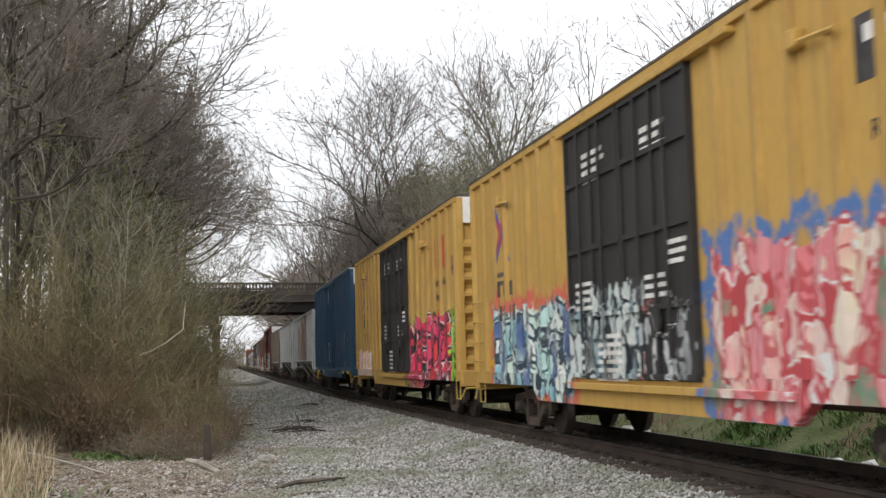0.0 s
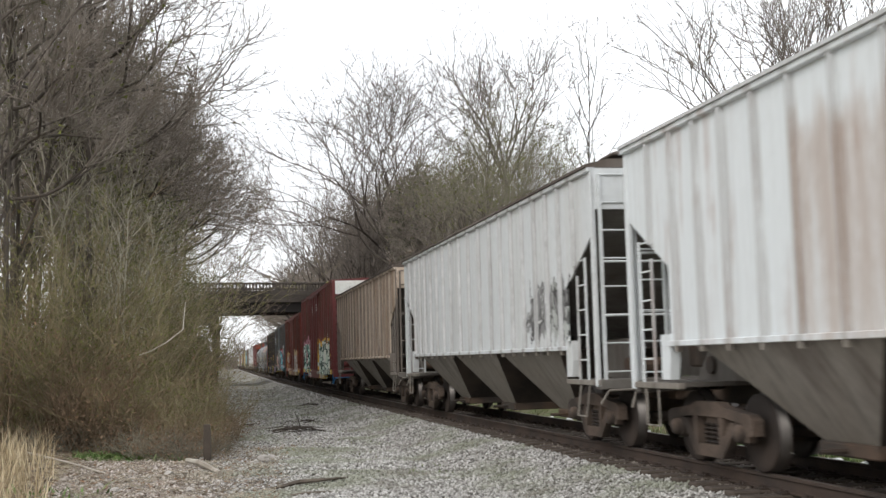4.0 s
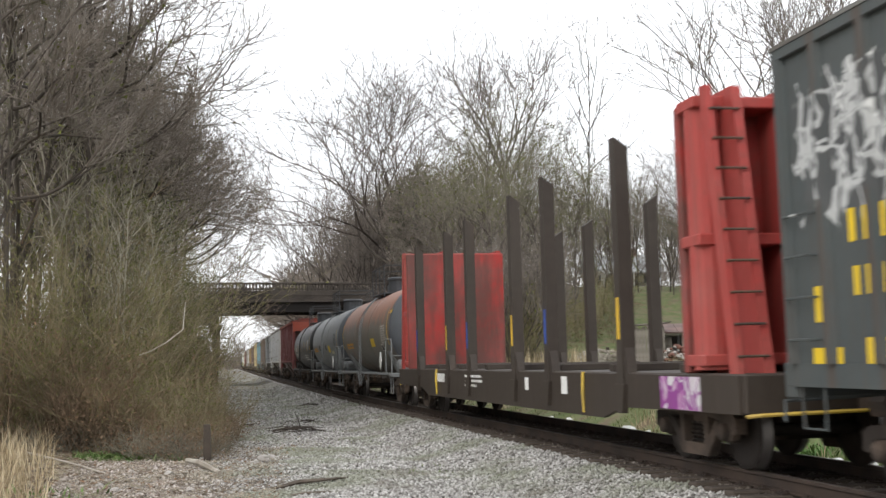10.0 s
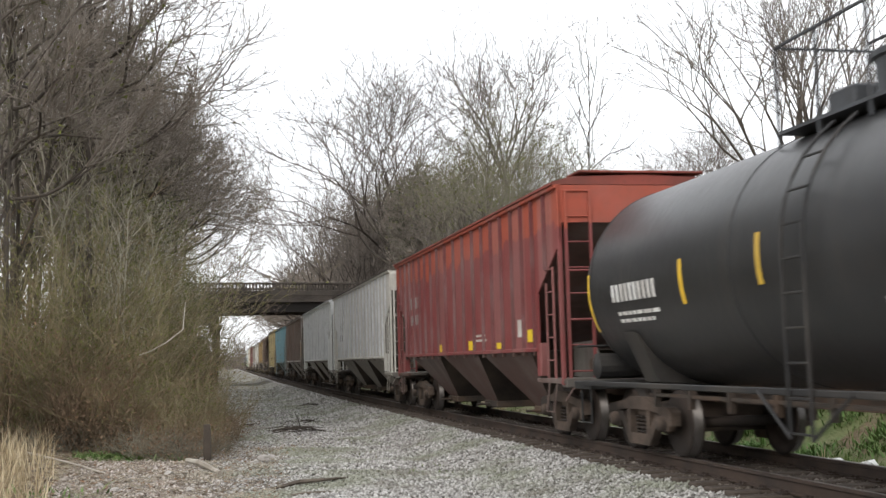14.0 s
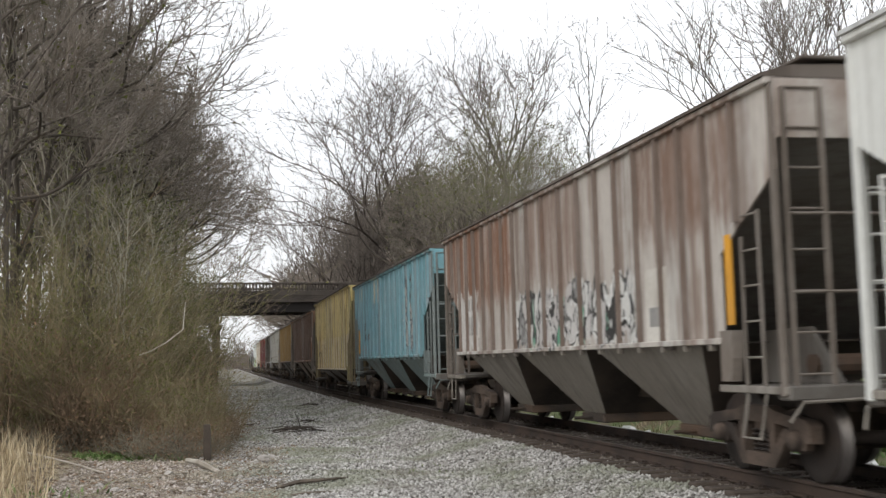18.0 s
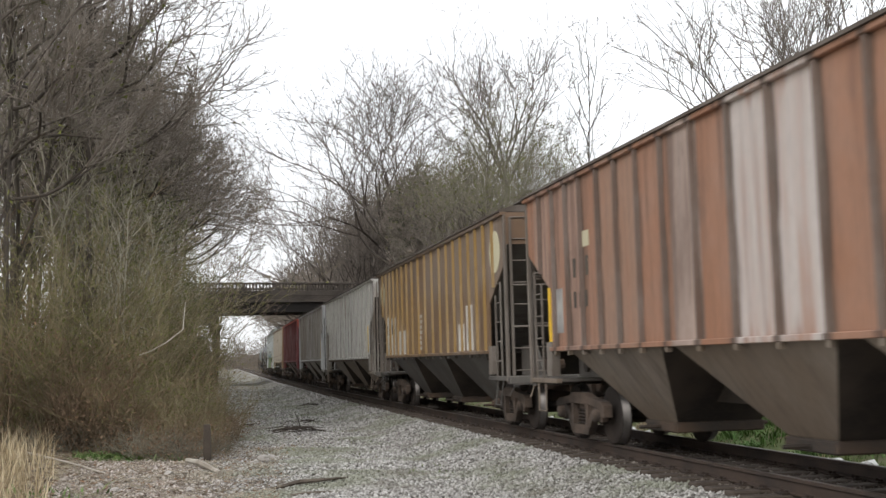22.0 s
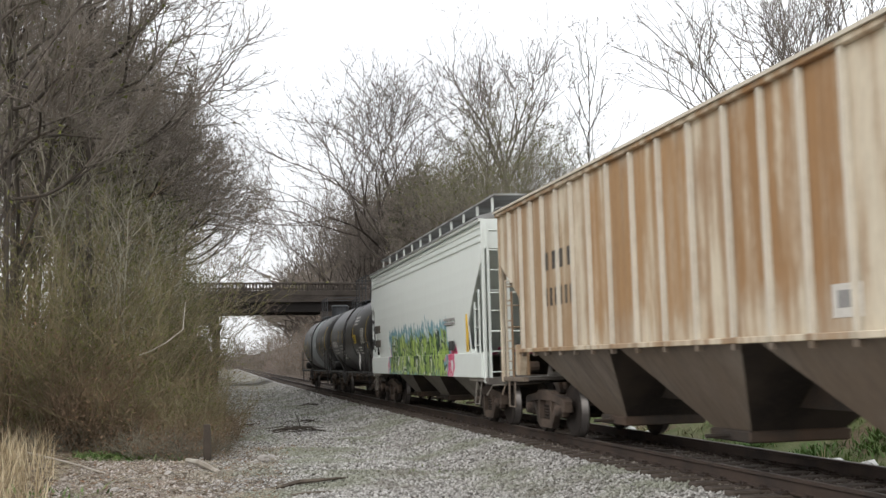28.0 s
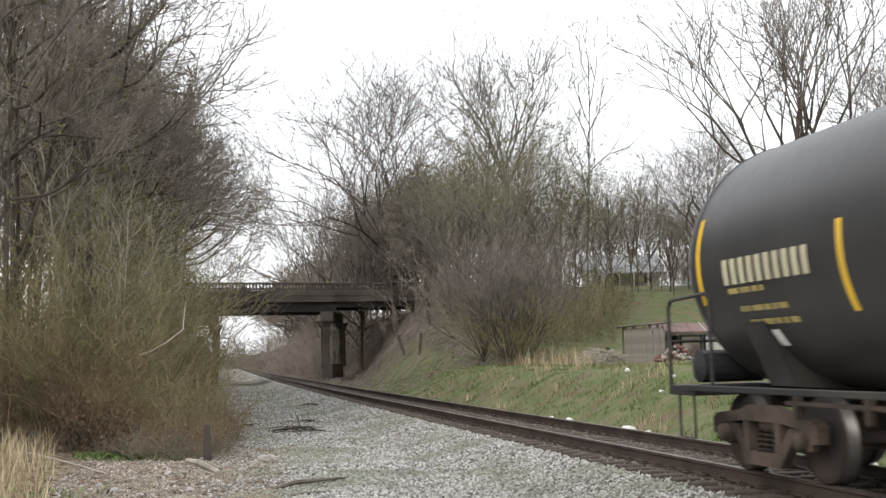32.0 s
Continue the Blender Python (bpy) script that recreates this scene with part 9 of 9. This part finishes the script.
part("card", on_tank(-4.85, -4.35, 1.8, 2.1), WORN_WHITE, c, "black placard with a white rim")
part("card_face", on_tank(-4.78, -4.42, 1.85, 2.05, lift=0.01), BLACK_STENCIL, c)
for c, y in ((cars[26], -4.7), (cars[10], -4.9), (cars[11], -4.85)):
    dia = Shape().add([(-1.56, y - 0.24, 1.4), (-1.56, y, 1.12), (-1.56, y + 0.24, 1.4), (-1.56, y, 1.68), (-1.53, y - 0.24, 1.4), (-1.53, y, 1.12), (-1.53, y + 0.24, 1.4), (-1.53, y, 1.68)], [(0, 1, 2, 3), (7, 6, 5, 4), (0, 4, 5, 1), (1, 5, 6, 2), (2, 6, 7, 3), (3, 7, 4, 0)])
    holder = part("placard", dia, WHITE_STENCIL, c, "white diamond placard")
    part("placard_post", Shape().box(-1.53, -1.5, y - 0.03, y + 0.03, 1.0, 1.5), BLACK_PAINT, holder)
# covered hoppers
H = SHEET_H
c = cars[13]
for a, b2, z0, z1 in ((1.62, 2.16, 1.58, 1.76), (-1.91, -1.28, 1.58, 1.78), (-4.28, -3.76, 1.58, 1.7), (-6.4, -5.99, 1.67, 1.89)):
    mark(c, LOGO_YELLOW, a, b2, z0, z1, H)
mark(c, WORN_WHITE, -5.76, -5.35, 1.77, 2.09, H)
bars(c, SOFT_GREY, 4.4, 5.9, 2.8, 3.1, 4, H)
bars(c, SOFT_GREY, 4.4, 5.9, 2.35, 2.62, 6, H)
small_print(c, WORN_WHITE, -2.6, 1.9, 1.2, 2, H, 0.1, 0.05, 2)
c = cars[14]
bars(c, SOFT_BLACK, 4.95, 5.95, 2.7, 3.02, 4, H)
bars(c, SOFT_BLACK, 4.9, 5.95, 2.25, 2.53, 5, H)
for y in (6.95, 4.75):
    mark(c, YELLOW_STENCIL, y - 0.06, y + 0.06, 1.68, 2.4 if y > 5 else 2.14, H, "reflector_stripe")
small_print(c, SOFT_GREY, 4.6, 1.95, 1.5, 3, H, 0.11, 0.05, 2)
c = cars[15]
mark(c, SOFT_GREY, -4.31, -3.97, 1.82, 2.07, H)
bars(c, SOFT_GREY, 4.4, 5.9, 2.85, 3.12, 4, H)
bars(c, SOFT_GREY, 4.4, 5.9, 2.3, 2.55, 6, H)
small_print(c, SOFT_GREY, -3.0, 2.0, 1.0, 3, H, 0.12, 0.055, 3)
small_print(c, SOFT_GREY, -5.4, 2.2, 1.4, 4, H, 0.12, 0.055, 4)
c = cars[16]
bars(c, SOFT_GREY, 4.9, 6.1, 2.42, 2.68, 4, H)
bars(c, SOFT_GREY, 4.9, 6.0, 1.9, 2.3, 5, H)
mark(c, WORN_WHITE, -5.24, -4.52, 1.56, 2.5, H)
mark(c, SOFT_GREY, -5.1, -4.66, 1.75, 2.0, H - 0.004)
mark(c, ORANGE_LABEL, -7.05, -6.9, 1.7, 2.7, H, "reflector_stripe")
c = cars[17]
bars(c, SOFT_BLACK, 4.25, 5.4, 2.5, 2.77, 4, H)
bars(c, SOFT_BLACK, 3.9, 5.4, 2.14, 2.38, 6, H)
mark(c, ORANGE_LABEL, 6.6, 6.75, 1.7, 2.55, H, "reflector_stripe")
mark(c, ORANGE_LABEL, 3.55, 3.65, 1.7, 2.1, H, "reflector_stripe")
mark(c, CREAM_PATCH, 5.66, 6.3, 3.6, 4.05, H, "touch_up_patch")
small_print(c, SOFT_GREY, 5.0, 1.95, 1.6, 3, H, 0.11, 0.05, 2)
c = cars[18]
for a, b2 in ((5.1, 5.65), (5.85, 6.4)):
    mark(c, SOFT_GREY, a, b2, 2.12, 2.5, H)
    mark(c, CREAM_PATCH, a + 0.1, b2 - 0.1, 2.2, 2.42, H - 0.004)
bars(c, SOFT_BLACK, 4.4, 6.4, 1.68, 1.95, 6, H)
mark(c, ORANGE_LABEL, 6.05, 6.45, 1.96, 2.1, H - 0.004)
for i in range(3):
    mark(c, SOFT_GREY, -6.25 + 0.05 * i, -5.8, 1.3 + 0.2 * i, 1.42 + 0.2 * i, H)
c = cars[19]
bars(c, SOFT_BLACK, 4.75, 5.95, 2.62, 2.92, 4, H)
bars(c, SOFT_BLACK, 4.85, 5.9, 2.15, 2.4, 4, H)
mark(c, CREAM_PATCH, 4.78, 5.2, 3.06, 3.3, H)
mark(c, YELLOW_STENCIL, 6.8, 6.93, 1.65, 2.55, H, "reflector_stripe")
mark(c, SOFT_GREY, 6.14, 6.58, 1.78, 2.5, H, "touch_up_patch")
mark(c, SOFT_GREY, -5.2, -4.8, 1.9, 2.2, H)
c = cars[20]
disc = lambda y: Shape().lathe([(H - 0.006, 0.42), (H + 0.01, 0.42)], 24, "x", (0, y, 3.5))
for y in (-7.35, 7.35):
    part("painted_disc", disc(y), CREAM_PATCH, c, "large pale painted disc")
for a, b2, z0, z1 in ((4.9, 5.7, 1.58, 2.7), (5.85, 6.7, 1.58, 2.75), (3.2, 3.85, 1.58, 2.26), (3.98, 4.55, 1.58, 2.26), (-4.46, -3.86, 1.58, 2.18), (-5.3, -4.67, 1.58, 2.56)):
    mark(c, WORN_WHITE, a, b2, z0, z1, H, "touch_up_patch")
bars(c, SOFT_BLACK, 4.95, 5.65, 2.2, 2.5, 2, H - 0.004)
bars(c, SOFT_BLACK, 5.9, 6.65, 2.2, 2.5, 2, H - 0.004)
mark(c, SOFT_BLACK, -5.12, -4.85, 1.75, 2.05, H - 0.004)
small_print(c, WORN_WHITE, 0.9, 2.6, 0.7, 7, H, 0.14, 0.09, 3)
c = cars[21]
bars(c, SOFT_GREY, 5.5, 6.6, 2.22, 2.48, 4, H)
bars(c, SOFT_GREY, 5.55, 6.65, 1.8, 2.05, 4, H)
for y in (6.87, -6.62):
    mark(c, YELLOW_STENCIL, y - 0.07, y + 0.07, 1.72, 2.65, H, "reflector_stripe")
mark(c, WORN_WHITE, -5.12, -4.7, 1.74, 2.0, H)
mark(c, SOFT_BLACK, -5.05, -4.77, 1.8, 1.94, H - 0.004)
c = cars[22]
for y, z1 in ((-6.45, 2.55), (-3.45, 2.08), (6.3, 2.2)):
    mark(c, YELLOW_STENCIL, y - 0.1, y + 0.1, 1.6, z1, H, "reflector_stripe")
for a, b2 in ((-4.21, -3.81), (-5.07, -4.62)):
    mark(c, SOFT_GREY, a, b2, 1.78, 2.1, H)
small_print(c, SOFT_GREY, 5.6, 2.3, 1.2, 3, H, 0.14, 0.07, 3)
c = cars[23]
mark(c, LOGO_YELLOW, 6.3, 6.74, 1.93, 2.15, H)
c = cars[24]
bars(c, SOFT_BLACK, 3.6, 5.2, 2.85, 3.15, 4, H)
bars(c, SOFT_BLACK, 3.6, 5.2, 2.25, 2.55, 6, H)
mark(c, WORN_WHITE, -4.4, -3.9, 1.69, 2.0, H)
mark(c, SOFT_GREY, -4.3, -4.0, 1.78, 1.94, H - 0.004)
c = cars[25]
mark(c, YELLOW_STENCIL, -6.68, -6.52, 1.55, 2.37, -1.5, "reflector_stripe")
mark(c, BLACK_STENCIL, -5.2, -4.72, 1.6, 1.82, -1.51)
bars(c, SOFT_BLACK, 5.9, 7.0, 2.3, 2.55, 4, -1.53)
bars(c, SOFT_BLACK, 5.9, 7.0, 1.85, 2.08, 5, -1.52)
small_print(c, SOFT_GREY, -4.9, 2.35, 1.2, 2, -1.53, 0.1, 0.05, 3)


# ---------------- motion of the train
def run(t):
    """How far the train has come at t seconds, against 16 s."""
    return 15.0017 * (t - 16) - 0.03025 * (t - 16) ** 2


def motions():
    for car in cars:
        rows = [(t, line_pose(car["middle"] - run(t))) for t in range(0, 33, 2)]
        walk(car, rows)
    for w, car, along, a in wheels_to_turn:
        rows = []
        for f in range(0, 961):
            t = f / 30
            s = car["middle"] + along - run(t)
            if 2.0 < s < 75.0:
                rows.append((t, Matrix.Translation((0, a, WHEEL_R)) @ Matrix.Rotation(run(t) / WHEEL_R, 4, "X")))
        if not rows:
            rows = [(0.0, Matrix.Translation((0, a, WHEEL_R)))]
        first, last = rows[0][1], rows[-1][1]
        if rows[0][0] > 0.0:
            rows.insert(0, (0.0, first))
        if rows[-1][0] < 32.0:
            rows.append((32.0, last))
        walk(w, rows)


motions()
